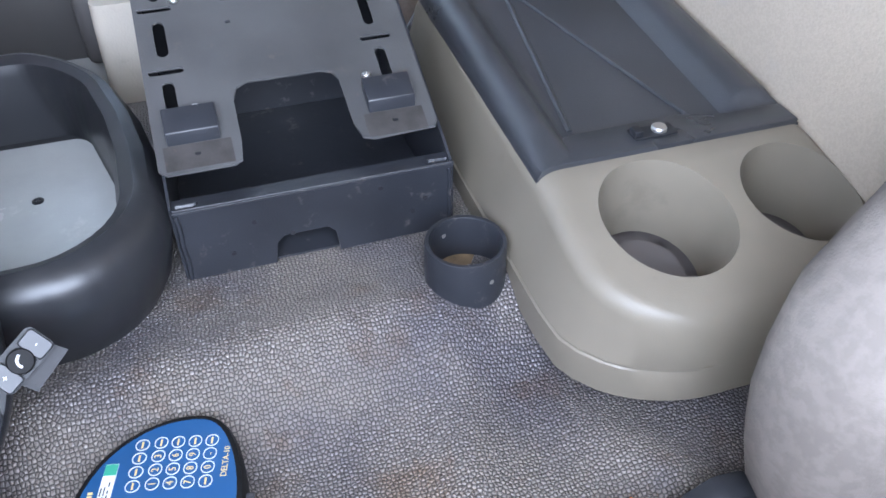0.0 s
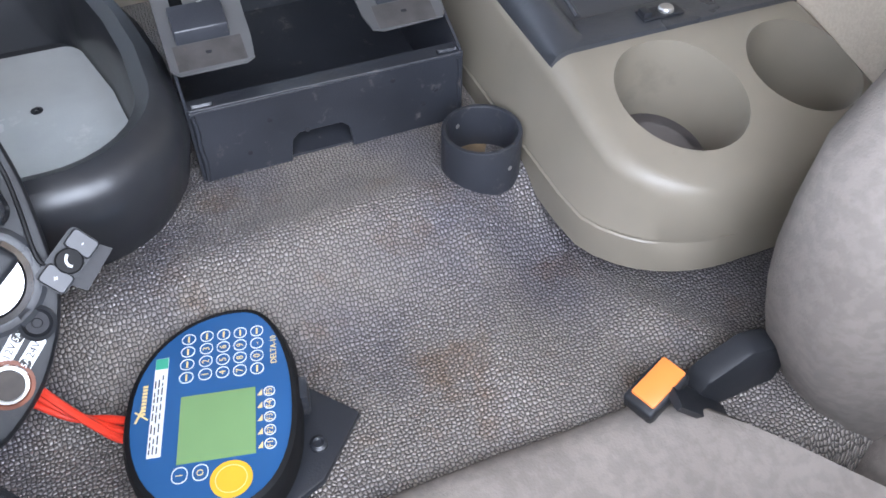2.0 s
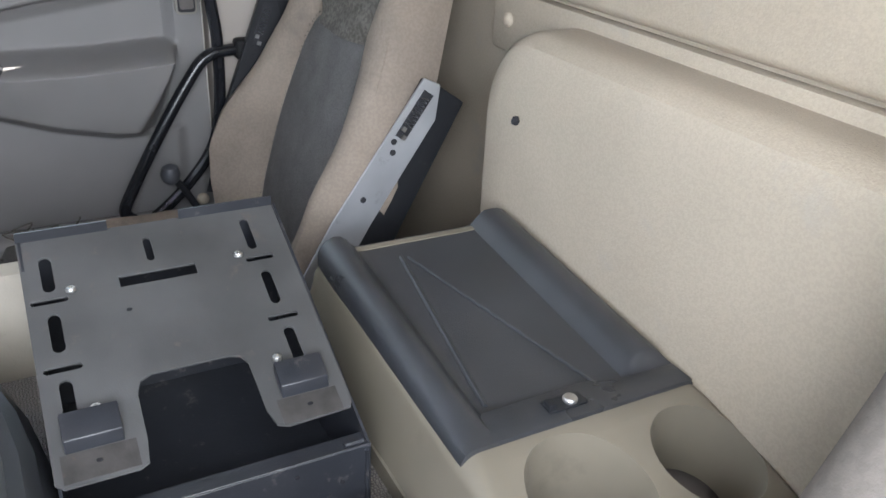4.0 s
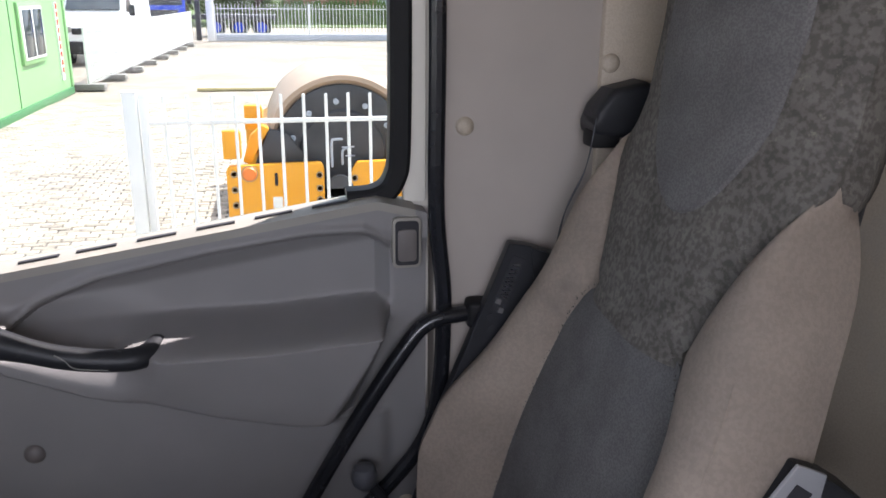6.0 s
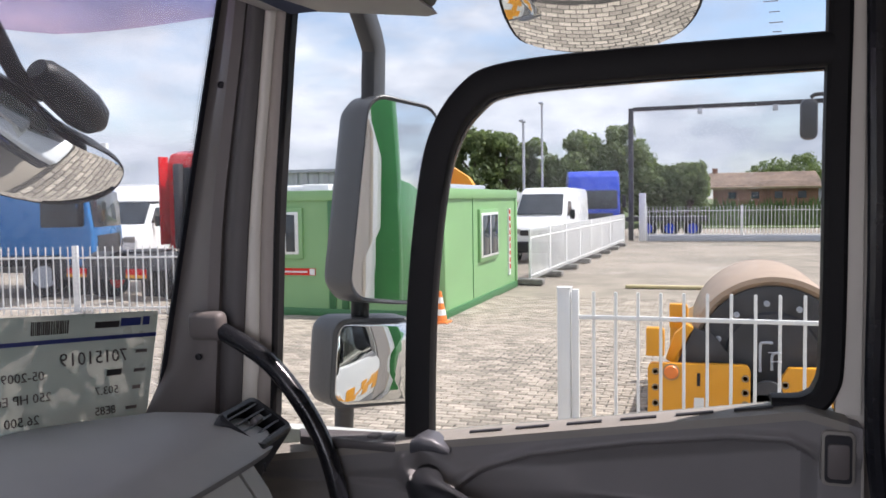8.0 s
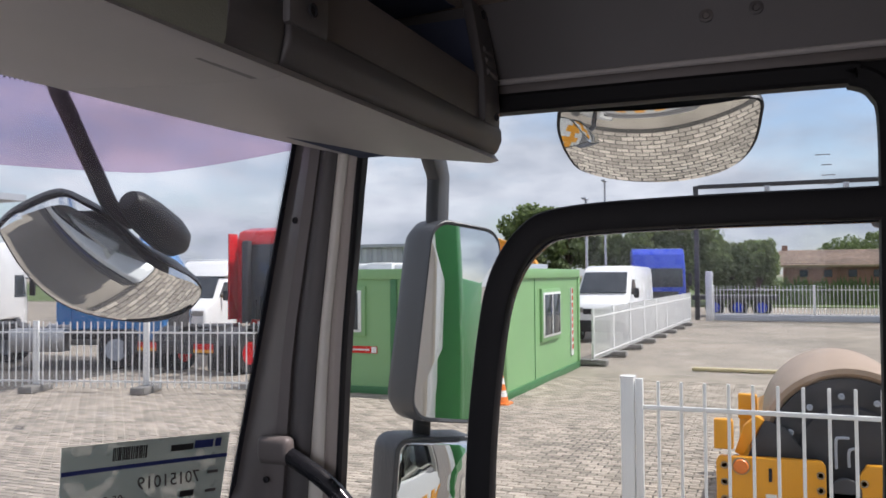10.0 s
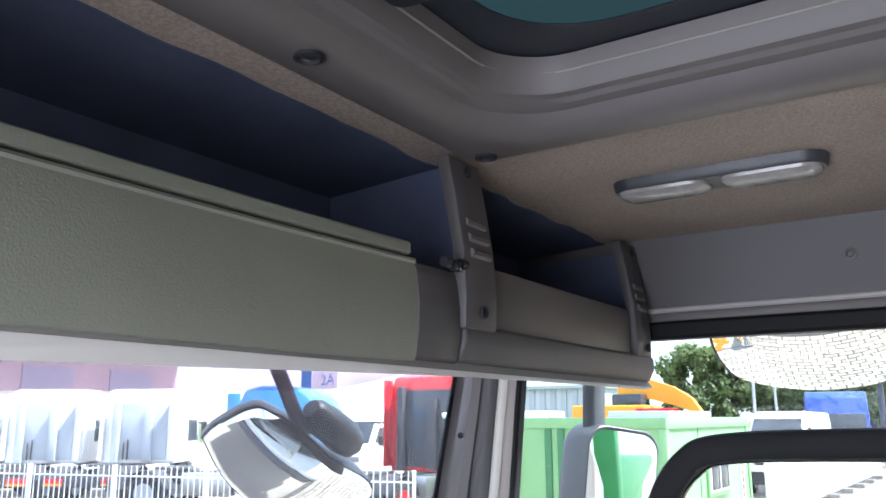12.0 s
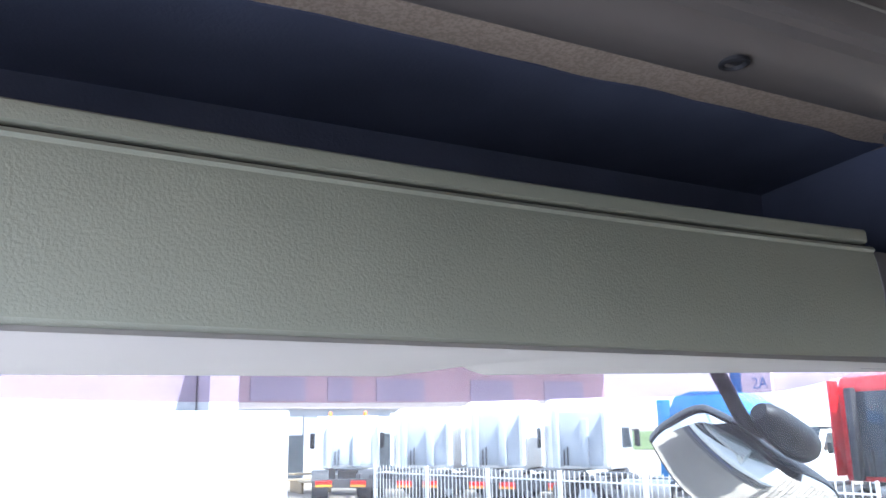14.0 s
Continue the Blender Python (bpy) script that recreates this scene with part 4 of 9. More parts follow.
# ---- dashboard ----
dash = thing("dashboard", (0.5, 1.4, 0.1), "dark padded dashboard with pale grey lower panel", "dashboard", kind="structure")
bm = B()
dp = [(1.75, 0.375), (1.60, 0.405), (1.46, 0.425), (1.36, 0.430), (1.30, 0.425), (1.262, 0.410), (1.250, 0.392), (1.258, 0.380), (1.30, 0.36), (1.75, 0.30)]
rings = []
for x, k in ((0.12, 0), (0.30, 0), (0.55, 0), (0.63, 0.0), (0.69, 0.10), (0.745, 0.30), (0.785, 0.60), (0.803, 0.95), (0.808, 1.15)):
    rings.append([(x, y + 0.055 * k * ease((1.6 - y) / 0.2), z - 0.022 * k) for y, z in dp])
add_loft(bm, rings)
part("top_pad", bm, M_DASH, dash)
lp = [(1.262, 0.378), (1.250, 0.33), (1.245, 0.24), (1.250, 0.16), (1.275, 0.11), (1.33, 0.085), (1.55, 0.08), (1.55, 0.37)]


def dash_end(z):
    """The slanting joint between the glovebox panel and its end trim."""
    return 0.660 + 0.55 * (0.387 - max(z, 0.15)) - 0.9 * max(0.0, 0.15 - z)


bm = B()
add_loft(bm, [[(0.27 + (dash_end(z) - 0.004 - 0.27) * u, y + dy, z) for y, z in lp] for u, dy in ((0, 0), (0.5, 0), (0.85, 0.0), (0.985, 0.001), (1.0, 0.006))])
part("lower_panel", bm, M_DASHLOW, dash, "pale grey glovebox panel")
bm = B()
rings = []
for i in range(10):
    a = math.pi / 2 * i / 9
    rings.append([(dash_end(z) + 0.100 * math.sin(a) ** 0.9, y + 0.004 + 0.135 * (1 - math.cos(a)), z - 0.006 * math.sin(a)) for y, z in lp])
rings.append([(x + 0.004, y + 0.09, z) for x, y, z in rings[-1]])
add_loft(bm, rings)
part("end_trim", bm, M_DASHLOW, dash, "pale curved end trim")
bm = B()
add_box(bm, (0.268, 1.247, 0.09), (0.274, 1.26, 0.375))
part("panel_gap", bm, M_DARK, dash)
vent = thing("air_vent", (0.82, 1.33, 0.38), "black slatted air vent at the dashboard end", "air vent")
vm = frame_of((0.766, 1.304, 0.411), (0.06, -0.55, 0.83))
bm = B()
add_loft(bm, [[vm @ Vector((x, y, z)) for x, y in rrect(0, 0, 0.056 - d, 0.040 - d, 0.012, 5)] for z, d in ((-0.09, 0.0), (0.004, 0.0), (0.008, 0.003), (0.006, 0.008), (-0.03, 0.010))])
part("housing", bm, M_BLACKP, vent)
for i in range(5):
    bm = B()
    y = -0.028 + 0.014 * i
    add_box(bm, (-0.046, y - 0.0014, -0.008), (0.046, y + 0.0014, 0.006), 0.0008, 1, vm @ Matrix.Translation((0, y, 0)) @ Matrix.Rotation(0.5, 4, "X") @ Matrix.Translation((0, -y, 0)))
    part("slat", bm, M_BLACKGRAIN, vent)
bm = B()
add_box(bm, (-0.012, -0.004, 0.0), (0.012, 0.006, 0.013), 0.003, 2, vm)
part("tab", bm, M_TRIMD, vent)
bm = B()
add_lathe(bm, [(0.006, 0), (0.006, 0.003), (0.003, 0.003)], Matrix.Translation((0.738, 1.2745, 0.360)) @ Matrix.Rotation(math.pi / 2, 4, "X") @ Matrix.Rotation(0.5, 4, "Y"), 12)
part("screw", bm, M_DARK, dash)

# dark kick panel under the dashboard, and the driver's half of the dash
bm = B()
add_slab(bm, lambda a, b: (0.22 + 0.765 * a, 1.46 - 0.10 * (1 - b) ** 2, -0.41 + 0.76 * b), 8, 8, (0, 0.03, 0))
part("kick_panel", bm, M_TRIMD, dash, "dark kick panel")
bm = B()
add_prism(bm, [(1.75, 0.40), (1.30, 0.43), (1.20, 0.40), (1.15, 0.20), (1.22, 0.0), (1.3, -0.4), (1.75, -0.4)], "x", -0.97, 0.27, 0.02, 3)
part("driver_side", bm, M_DASH, dash)

bin_ = thing("storage_bin", (0.05, 1.08, 0.0), "large black plastic storage bin with a rounded rim, scuffed", "storage bin")


def subdivided(ring, k):
    """The same outline with k points for each of its edges."""
    return [(a[0] + (b[0] - a[0]) * i / k, a[1] + (b[1] - a[1]) * i / k) for a, b in zip(ring, ring[1:] + ring[:1]) for i in range(k)]


def bin_ring(hx, hy, z, r, dx=0.0, dy=0.0, tilt=0.0):
    # the long side bows away towards the front
    return [(x, y + 0.85 * max(0.0, x + 0.09) ** 2 * max(0.0, (1.088 - y) / 0.215), z + tilt * x) for x, y in subdivided(rrect(0.018 + dx, 1.088 + dy, hx, hy, r, 8), 3)]


bm = B()
add_loft(bm, [bin_ring(0.215, 0.185, -0.01, 0.10), bin_ring(0.235, 0.205, 0.03, 0.11), bin_ring(0.245, 0.215, 0.075, 0.12), bin_ring(0.243, 0.213, 0.100, 0.12), bin_ring(0.232, 0.202, 0.116, 0.115),
              bin_ring(0.218, 0.188, 0.121, 0.105), bin_ring(0.203, 0.173, 0.114, 0.09), bin_ring(0.196, 0.166, 0.098, 0.08), bin_ring(0.186, 0.163, 0.03, 0.050), bin_ring(0.182, 0.161, 0.016, 0.035), bin_ring(0.172, 0.158, 0.012, 0.025)])
part("tub", bm, M_BIN, bin_)
# bin floor: the window's grey-blue reflection is put into its pale colour
bm = B()
add_loft(bm, [bin_ring(0.170, 0.160, 0.0125, 0.022), bin_ring(0.170, 0.160, 0.0160, 0.022)])
part("liner", bm, surf("reflection_grey_liner", (0.40, 0.415, 0.41), 0.26, 0, 0.14, 7, 0.2, 300, wear=(0.52, 0.52, 0.51), wscale=16), bin_, "grey floor liner, paled to imitate the window's reflection")
for x, y in ((-0.07, 1.01), (0.06, 1.03)):
    bm = B()
    add_lathe(bm, [(0.007, 0), (0.007, 0.002), (0.004, 0.003), (0.003, 0.001)], Matrix.Translation((x, y, 0.015)), 12)
    part("screw", bm, M_BLACKP, bin_)

# ---- steel mounting box on the tunnel ----
def plate_z(x):
    return 0.150 + 0.417 * x


PY0, PY1 = 0.589, 0.874
mount = thing("mounting_box", (0.03, 0.73, 0.0), "black steel mounting box with a slotted, rust-stained top plate", "mounting box")
bm = B()
add_prism(bm, [(0.572, 0.002), (0.572, 0.092), (0.871, 0.094), (0.871, 0.0), (0.776, 0.0), (0.772, 0.028), (0.764, 0.036), (0.716, 0.036), (0.708, 0.028), (0.705, 0.0)], "x", -0.118, -0.1145, 0.0008, 1)
part("front_plate", bm, M_STEEL, mount, "front plate with a cable notch")
bm = B()
add_box(bm, (-0.1185, 0.575, 0.0885), (-0.095, 0.872, 0.0915), 0.001, 1)
part("front_flange", bm, M_STEEL, mount)
for y in (0.8725, 0.5745):
    bm = B()
    add_prism(bm, [(-0.115, 0.0), (-0.115, 0.094), (0.205, plate_z(0.205) + 0.004), (0.205, 0.0)], "y", y - 0.0015, y + 0.0015)
    part("side_plate", bm, M_STEEL, mount)
bm = B()
add_prism(bm, [(0.574, 0.0), (0.574, plate_z(0.203)), (0.874, plate_z(0.203)), (0.874, 0.0)], "x", 0.2035, 0.2065)
part("rear_plate", bm, M_STEEL, mount)
bm = B()
add_box(bm, (-0.114, 0.576, 0.002), (0.203, 0.871, 0.005))
part("base_plate", bm, M_STEEL, mount)
for a, b in (((-0.119, 0.868, 0.005), (-0.119, 0.868, 0.088)), ((-0.119, 0.577, 0.010), (-0.119, 0.577, 0.086)), ((-0.112, 0.578, 0.0935), (-0.112, 0.600, 0.0940)), ((-0.112, 0.866, 0.0945), (-0.112, 0.845, 0.0945))):
    a, b = Vector(a), Vector(b)
    bm = B()
    add_tube(bm, [a.lerp(b, i / 7) + Vector((0.0006 * math.sin(i * 2.3), 0.0007 * math.cos(i * 1.7), 0)) for i in range(8)], 0.0028, 6)
    part("weld", bm, M_STEEL, mount, "rough weld bead")
# the sloping plate, with its mouth and slots cut through
bm = B()
outline = [(0.207, PY0 - 0.012), (0.207, PY1 + 0.002), (-0.080, PY1 + 0.002), (-0.086, 0.868), (-0.086, 0.800), (-0.082, 0.791), (-0.060, 0.788), (-0.010, 0.787), (0.004, 0.782), (0.010, 0.770), (0.010, 0.688), (0.006, 0.676), (-0.004, 0.670), (-0.062, 0.668), (-0.080, 0.662), (-0.084, 0.650), (-0.082, PY0 - 0.008), (-0.074, PY0 - 0.012)]
va = [bm.verts.new((x, y, plate_z(x))) for x, y in outline]
vb = [bm.verts.new((x, y, plate_z(x) + 0.0025)) for x, y in outline]
bm.faces.new(va[::-1]), bm.faces.new(vb)
for i in range(len(outline)):
    j = (i + 1) % len(outline)
    bm.faces.new((va[i], va[j], vb[j], vb[i]))
plate = part("top_plate", bm, M_PLATE, mount, "dusty slotted top plate")
SLOTS = [(0.156, 0.850, 0.024, 0.0065), (0.080, 0.851, 0.024, 0.0065), (-0.002, 0.8515, 0.026, 0.0065), (0.168, 0.738, 0.017, 0.0045), (0.166, 0.6195, 0.024, 0.0055), (0.085, 0.6165, 0.024, 0.0060), (0.005, 0.615, 0.024, 0.0062),
         (0.1205, 0.852, 0.0035, 0.019), (0.037, 0.851, 0.0038, 0.019), (0.128, 0.616, 0.0035, 0.017), (0.043, 0.615, 0.0035, 0.018), (0.1295, 0.735, 0.0075, 0.043)]
cutters = []
for x, y, hx, hy in SLOTS:
    bm = B()
    r = min(hx, hy) * (0.98 if max(hx, hy) < 0.04 else 0.1)
    add_prism(bm, rrect(x, y, hx, hy, r, 4), "z", plate_z(x) - 0.03, plate_z(x) + 0.03)
    c = put("cutter", bm, M_PLATE, 0)
    cutters.append(c)
cut(plate, cutters)
for y0, y1 in ((PY0 - 0.012, 0.694), (0.777, PY1 + 0.002)):
    bm = B()
    add_prism(bm, [(y0, plate_z(0.206)), (y1, plate_z(0.206)), (y1, plate_z(0.206) + 0.014), (y0, plate_z(0.206) + 0.014)], "x", 0.2045, 0.2075)
    part("stop_flange", bm, M_STEEL, mount)
for y0, y1 in ((0.595, 0.648), (0.808, 0.863)):
    bm = B()
    p = [(-0.054, 0.0), (-0.052, 0.016), (-0.024, 0.018), (-0.022, 0.0025)]
    add_prism(bm, [(x, plate_z(x) + z) for x, z in p[:1]] + [(x, plate_z(x) + z) for x, z in p[1:]], "y", y0, y1, 0.0015, 2)
    part("clamp", bm, M_STEEL, mount, "bent steel clamp")
for y0, y1 in ((PY0, 0.655), (0.798, 0.868)):
    bm = B()
    add_slab(bm, lambda a, b: (-0.083 + 0.028 * b, y0 + (y1 - y0) * a, plate_z(-0.083 + 0.028 * b) + 0.0031 + 0.0004 * noise.noise((a * 9, b * 5, y0 * 30))), 14, 6, (0, 0, -0.0006))
    part("rust_patch", bm, M_RUST, mount, "rust-stained front tab")
SCREWS = [(0.129, 0.829), (-0.015, 0.828), (-0.008, 0.639), (0.136, 0.640)]
for x, y in SCREWS:
    bm = B()
    add_lathe(bm, [(0.0055, 0), (0.0055, 0.003), (0.0046, 0.0045), (0.0024, 0.0047), (0.0022, 0.003)], Matrix.Translation((x, y, plate_z(x) + 0.0025)), 12)
    part("screw", bm, M_ZINC, mount, "small bright screw")
for x, y in ((-0.068, 0.834), (-0.068, 0.622), (0.09, 0.775)):
    bm = B()
    add_lathe(bm, [(0.0032, 0), (0.0032, 0.0006)], Matrix.Translation((x, y, plate_z(x) + 0.0035)), 10)
    part("drilled_hole", bm, M_DARK, mount)
for y, z in ((0.793, 0.062), (0.755, 0.038), (0.820, 0.026), (0.655, 0.075), (0.62, 0.035), (0.605, 0.05)):
    bm = B()
    add_lathe(bm, [(0.0028, 0), (0.0028, 0.0007)], Matrix.Translation((-0.118, y, z)) @ Matrix.Rotation(-math.pi / 2, 4, "Y"), 8)
    part("drilled_hole", bm, M_DARK, mount)
for x, y in ((-0.055, 0.745), (-0.03, 0.765), (-0.02, 0.70), (-0.07, 0.778)):
    bm = B()
    add_lathe(bm, [(0.008, 0), (0.008, 0.001), (0.0045, 0.0012), (0.0045, 0.006), (0.002, 0.007)], Matrix.Translation((x, y, 0.005)), 12)
    part("bolt", bm, M_ZINC, mount)

# short black pipe used as a holder
pipe = thing("pipe_holder", (-0.207, 0.588, 0.0), "short upright black pipe stub used as a holder, dirt inside", "pipe stub")
pm = Matrix.Translation((-0.207, 0.588, 0.0))
bm = B()
add_lathe(bm, [(0.0435, -0.004), (0.0435, 0.053), (0.0425, 0.055), (0.0385, 0.055), (0.0375, 0.053), (0.0375, -0.004)], pm, 40, False)
part("wall", bm, M_STEEL, pipe)
bm = B()
add_lathe(bm, [(0.0372, 0.001), (0.0372, 0.004), (0.02, 0.006)], pm, 24)
part("dirt", bm, surf("brown_dirt", (0.16, 0.11, 0.06), 0.95, 0, 0.4, 60, 0.8, 200), pipe, "brown dirt in the pipe")
for a in (200, 262, 20):
    bm = B()
    t = radians(a)
    add_lathe(bm, [(0.0028, 0), (0.0028, 0.0008)], pm @ Matrix.Rotation(t, 4, "Z") @ Matrix.Translation((0.0433 if a > 100 else 0.0375, 0, 0.036 if a == 20 else 0.028)) @ Matrix.Rotation(math.pi / 2 * (1 if a > 100 else -1), 4, "Y"), 8)
    part("rivet_hole", bm, M_ZINC, pipe)

# ---- cup holder console along the rear wall ----
console = thing("console", (-0.1, 0.38, 0.0), "beige plastic console with two cup holders and black lid", "console")


def console_section(x):
    t = max(0.0, (-0.315 - x) / 0.105)
    y1 = 0.538 - 0.135 * (1 - math.sqrt(max(0.0, 1 - min(1, t) ** 2)))
    y0 = 0.205
    h = lerp_table(((-0.42, 0.030), (-0.417, 0.060), (-0.412, 0.076), (-0.402, 0.088), (-0.385, 0.0945), (-0.335, 0.106), (-0.23, 0.128), (-0.15, 0.133), (0.12, 0.152), (0.20, 0.156), (0.212, 0.140)), x)
    r = 0.022 + 0.008 * ease((x + 0.30) / 0.1)
    pts = [(y1 + 0.006, -0.012), (y1 + 0.006, 0.026), (y1 + 0.0035, 0.0275), (y1 + 0.0035, 0.0295), (y1 + 0.005, 0.031)]
    hh = max(h, 0.034)
    rr = min(r, (hh - 0.031) * 0.95 + 0.0005)
    for k in range(8):
        a = math.pi / 2 * k / 7
        pts.append((y1 - 0.016 * (hh - 0.03) / 0.1 - rr + rr * math.cos(a), hh - rr + rr * math.sin(a)))
    for k in range(8):
        a = math.pi / 2 + math.pi / 2 * k / 7
        pts.append((y0 + rr * 0.6 + rr * 0.6 * math.cos(a), hh - rr * 0.6 + rr * 0.6 * math.sin(a)))
    pts.append((y0, -0.012))
    return [(x, y, z) for y, z in pts]


bm = B()
xs = [-0.4198, -0.4192, -0.418, -0.415, -0.410, -0.402, -0.392, -0.38, -0.36, -0.34, -0.30, -0.26, -0.235, -0.20, -0.1, 0.0, 0.1, 0.17, 0.198, 0.208, 0.212]
add_loft(bm, [console_section(x) for x in xs])
body = part("body", bm, M_BEIGE, console)
CUPS = [(-0.296, 0.414, 1.17), (-0.300, 0.267, 1.04)]
tilt = Matrix.Rotation(radians(-9), 4, "Y") @ Matrix.Scale(1.12, 4, (1, 0, 0))
cutters = []
for x, y, k in CUPS:
    bm = B()
    add_lathe(bm, [(0.046 * k, -0.085), (0.0505 * k, -0.04), (0.0555 * k, -0.002), (0.060 * k, 0.03), (0.062 * k, 0.06)], Matrix.Translation((x, y, 0.108)) @ tilt, 40)
    cutters.append(put("cutter", bm, M_BEIGE))
bm = B()
add_prism(bm, rrect(0.0, 0.366, 0.196, 0.138, 0.02, 4), "z", 0.06, 0.30)
c = put("cutter", bm, M_BEIGE)
c.data.transform(Matrix.Translation((-0.008, 0, 0)))
cutters.append(c)
cut(body, cutters)
for x, y, k in CUPS:
    bm = B()
    add_lathe(bm, [(0.0455 * k, -0.0835), (0.035 * k, -0.0835), (0.034 * k, -0.0815), (0.012, -0.0815)], Matrix.Translation((x, y, 0.108)) @ tilt, 32)
    part("cup_base", bm, M_TRIM, console, "ringed cup holder base")
# lid: shallow tray with raised rim, ribs and latch


def lid_z(x):
    return 0.133 + 0.085 * (x + 0.215)


EDGE_OUT = [(0.517, -0.032), (0.5165, -0.014), (0.512, -0.004), (0.504, 0.004), (0.493, 0.008), (0.483, 0.0065), (0.474, 0.000), (0.467, -0.009), (0.462, -0.0130), (0.450, -0.0138)]
EDGE_IN = [(0.290, -0.0138), (0.277, -0.0130), (0.271, -0.008), (0.263, 0.001), (0.254, 0.0075), (0.243, 0.009), (0.231, 0.008), (0.220, 0.004), (0.213, -0.004), (0.211, -0.032)]


def lid_section(x):
    out = []
    front = ease((-0.150 - x) / 0.060)
    for y, dz in EDGE_OUT:
        out.append((x, y, lid_z(x) + (dz - 0.9 * front * max(0, dz))))
    stub = ease((-0.158 - x) / 0.016)
    for y, dz in EDGE_IN:
        out.append((x, y, lid_z(x) + (dz - stub * max(0, dz + 0.004) if dz > -0.02 else dz)))
    return out


bm = B()
vs = add_loft(bm, [lid_section(x) for x in (0.2025, 0.15, 0.05, -0.05, -0.13, -0.150, -0.158, -0.162, -0.166, -0.170, -0.174, -0.18, -0.19, -0.20, -0.2105, -0.2135, -0.2145)])
lid = part("lid", bm, M_BLACKGRAIN, console, "grained black lid with rolled edges, dusty")
bm = B()
add_prism(bm, [(-0.2142, 0.214), (-0.2142, 0.500), (-0.168, 0.468), (-0.166, 0.330), (-0.172, 0.318), (-0.178, 0.30), (-0.180, 0.214)], "z", 0.118, 0.1345, 0.0015, 2)
part("front_deck", bm, M_BLACKGRAIN, lid)
bm = B()
for a, b in (((0.155, 0.412), (-0.150, 0.452)), ((0.152, 0.402), (-0.165, 0.312))):
    p = [Vector((a[0] + (b[0] - a[0]) * i / 6, a[1] + (b[1] - a[1]) * i / 6, 0)) for i in range(7)]
    add_tube(bm, [(q.x, q.y, lid_z(q.x) - 0.0135) for q in p], 0.0032, 8)
part("rib", bm, M_BLACKGRAIN, lid)
bm = B()
add_box(bm, (-0.201, 0.352, 0.134), (-0.180, 0.402, 0.1375), 0.002, 2)
add_box(bm, (-0.199, 0.392, 0.1365), (-0.185, 0.402, 0.144), 0.002, 2)
lt = part("latch", bm, M_BLACKP, lid)
bm = B()
add_lathe(bm, [(0.0085, 0), (0.0085, 0.003), (0.007, 0.005), (0.003, 0.0055)], Matrix.Translation((-0.191, 0.370, 0.137)), 16)
part("screw", bm, M_ZINC, lt, "bright round screw")

# ---- weighing terminal on its bracket ----
DEV = Matrix(((0.22, 0.975, 0, -0.404), (-0.975, 0.22, 0, 0.917), (0, 0, 1, -0.028), (0, 0, 0, 1)))
DEV = Matrix.Translation(DEV.translation) @ Matrix.Rotation(radians(-25), 4, "Z") @ Matrix.Translation(-DEV.translation) @ DEV @ Matrix.Rotation(radians(-4), 4, "X")
# local frame of the terminal: x across to the bracket side, y to the keypad end, z off its face
term = thing("weighing_terminal", (-0.404, 0.917, -0.04), "blue rounded weighing terminal with keypad and green display, black rubber rim", "terminal")


def term_ring(d, z):
    out = []
    for k in range(48):
        t = 2 * math.pi * k / 48
        c, s = math.cos(t), math.sin(t)
        if c < 0:
            x = -abs(c) ** 0.92 * (0.0785 - d) + 0.012 * max(0, s) ** 2
        else:
            x = c ** 0.80 * (0.068 - 0.003 * s - d) + 0.012 * max(0, s) ** 2 * (1 - c)
        y = math.copysign(abs(s) ** 0.88, s) * (0.108 - d)
        out.append(DEV @ Vector((x, y, z)))
    return out


bm = B()
add_loft(bm, [term_ring(0.008, 0.0), term_ring(0.0, 0.008), term_ring(0.0, 0.026), term_ring(0.003, 0.033), term_ring(0.007, 0.035), term_ring(0.0075, 0.032)])
part("rim", bm, M_RUBBER, term, "black rubber rim")
bm = B()
add_loft(bm, [term_ring(0.0072, 0.030), term_ring(0.0072, 0.0335)])
face = part("keypad_face", bm, M_BLUE, term, "blue keypad foil")
bm = B()
add_prism(bm, [(-0.031, -0.056), (0.031, -0.056), (0.031, 0.010), (-0.031, 0.010)], "z", 0.0333, 0.0345)
bm.transform(DEV)
part("display", bm, M_LCD, term, "green liquid crystal display")


def key(x, y, hx, hy, label, size, turned=True):
    bm = B()
    o, i = rrect(x, y, hx, hy, min(hx, hy) * 0.95, 4), rrect(x, y, hx - 0.0007, hy - 0.0007, min(hx, hy) * 0.9, 4)
    add_loft(bm, [[(a, b, 0.0336) for a, b in o], [(a, b, 0.0342) for a, b in o], [(a, b, 0.0342) for a, b in i], [(a, b, 0.0336) for a, b in i]], True, False)
    bm.transform(DEV)
    part("key", bm, M_PALE, face, smooth=0)
    if not label:
        bm = B()
        add_box(bm, (x - 0.0008, y - hy * 0.55, 0.0336), (x + 0.0008, y + hy * 0.55, 0.0341))
        bm.transform(DEV)
        part("key_legend", bm, M_GOLD, face, smooth=0)
    else:
        words(label, size, M_GOLD, DEV @ Matrix.Translation((x, y, 0.0338)) @ Matrix.Rotation(math.pi / 2, 4, "Z"), face, "key_legend")


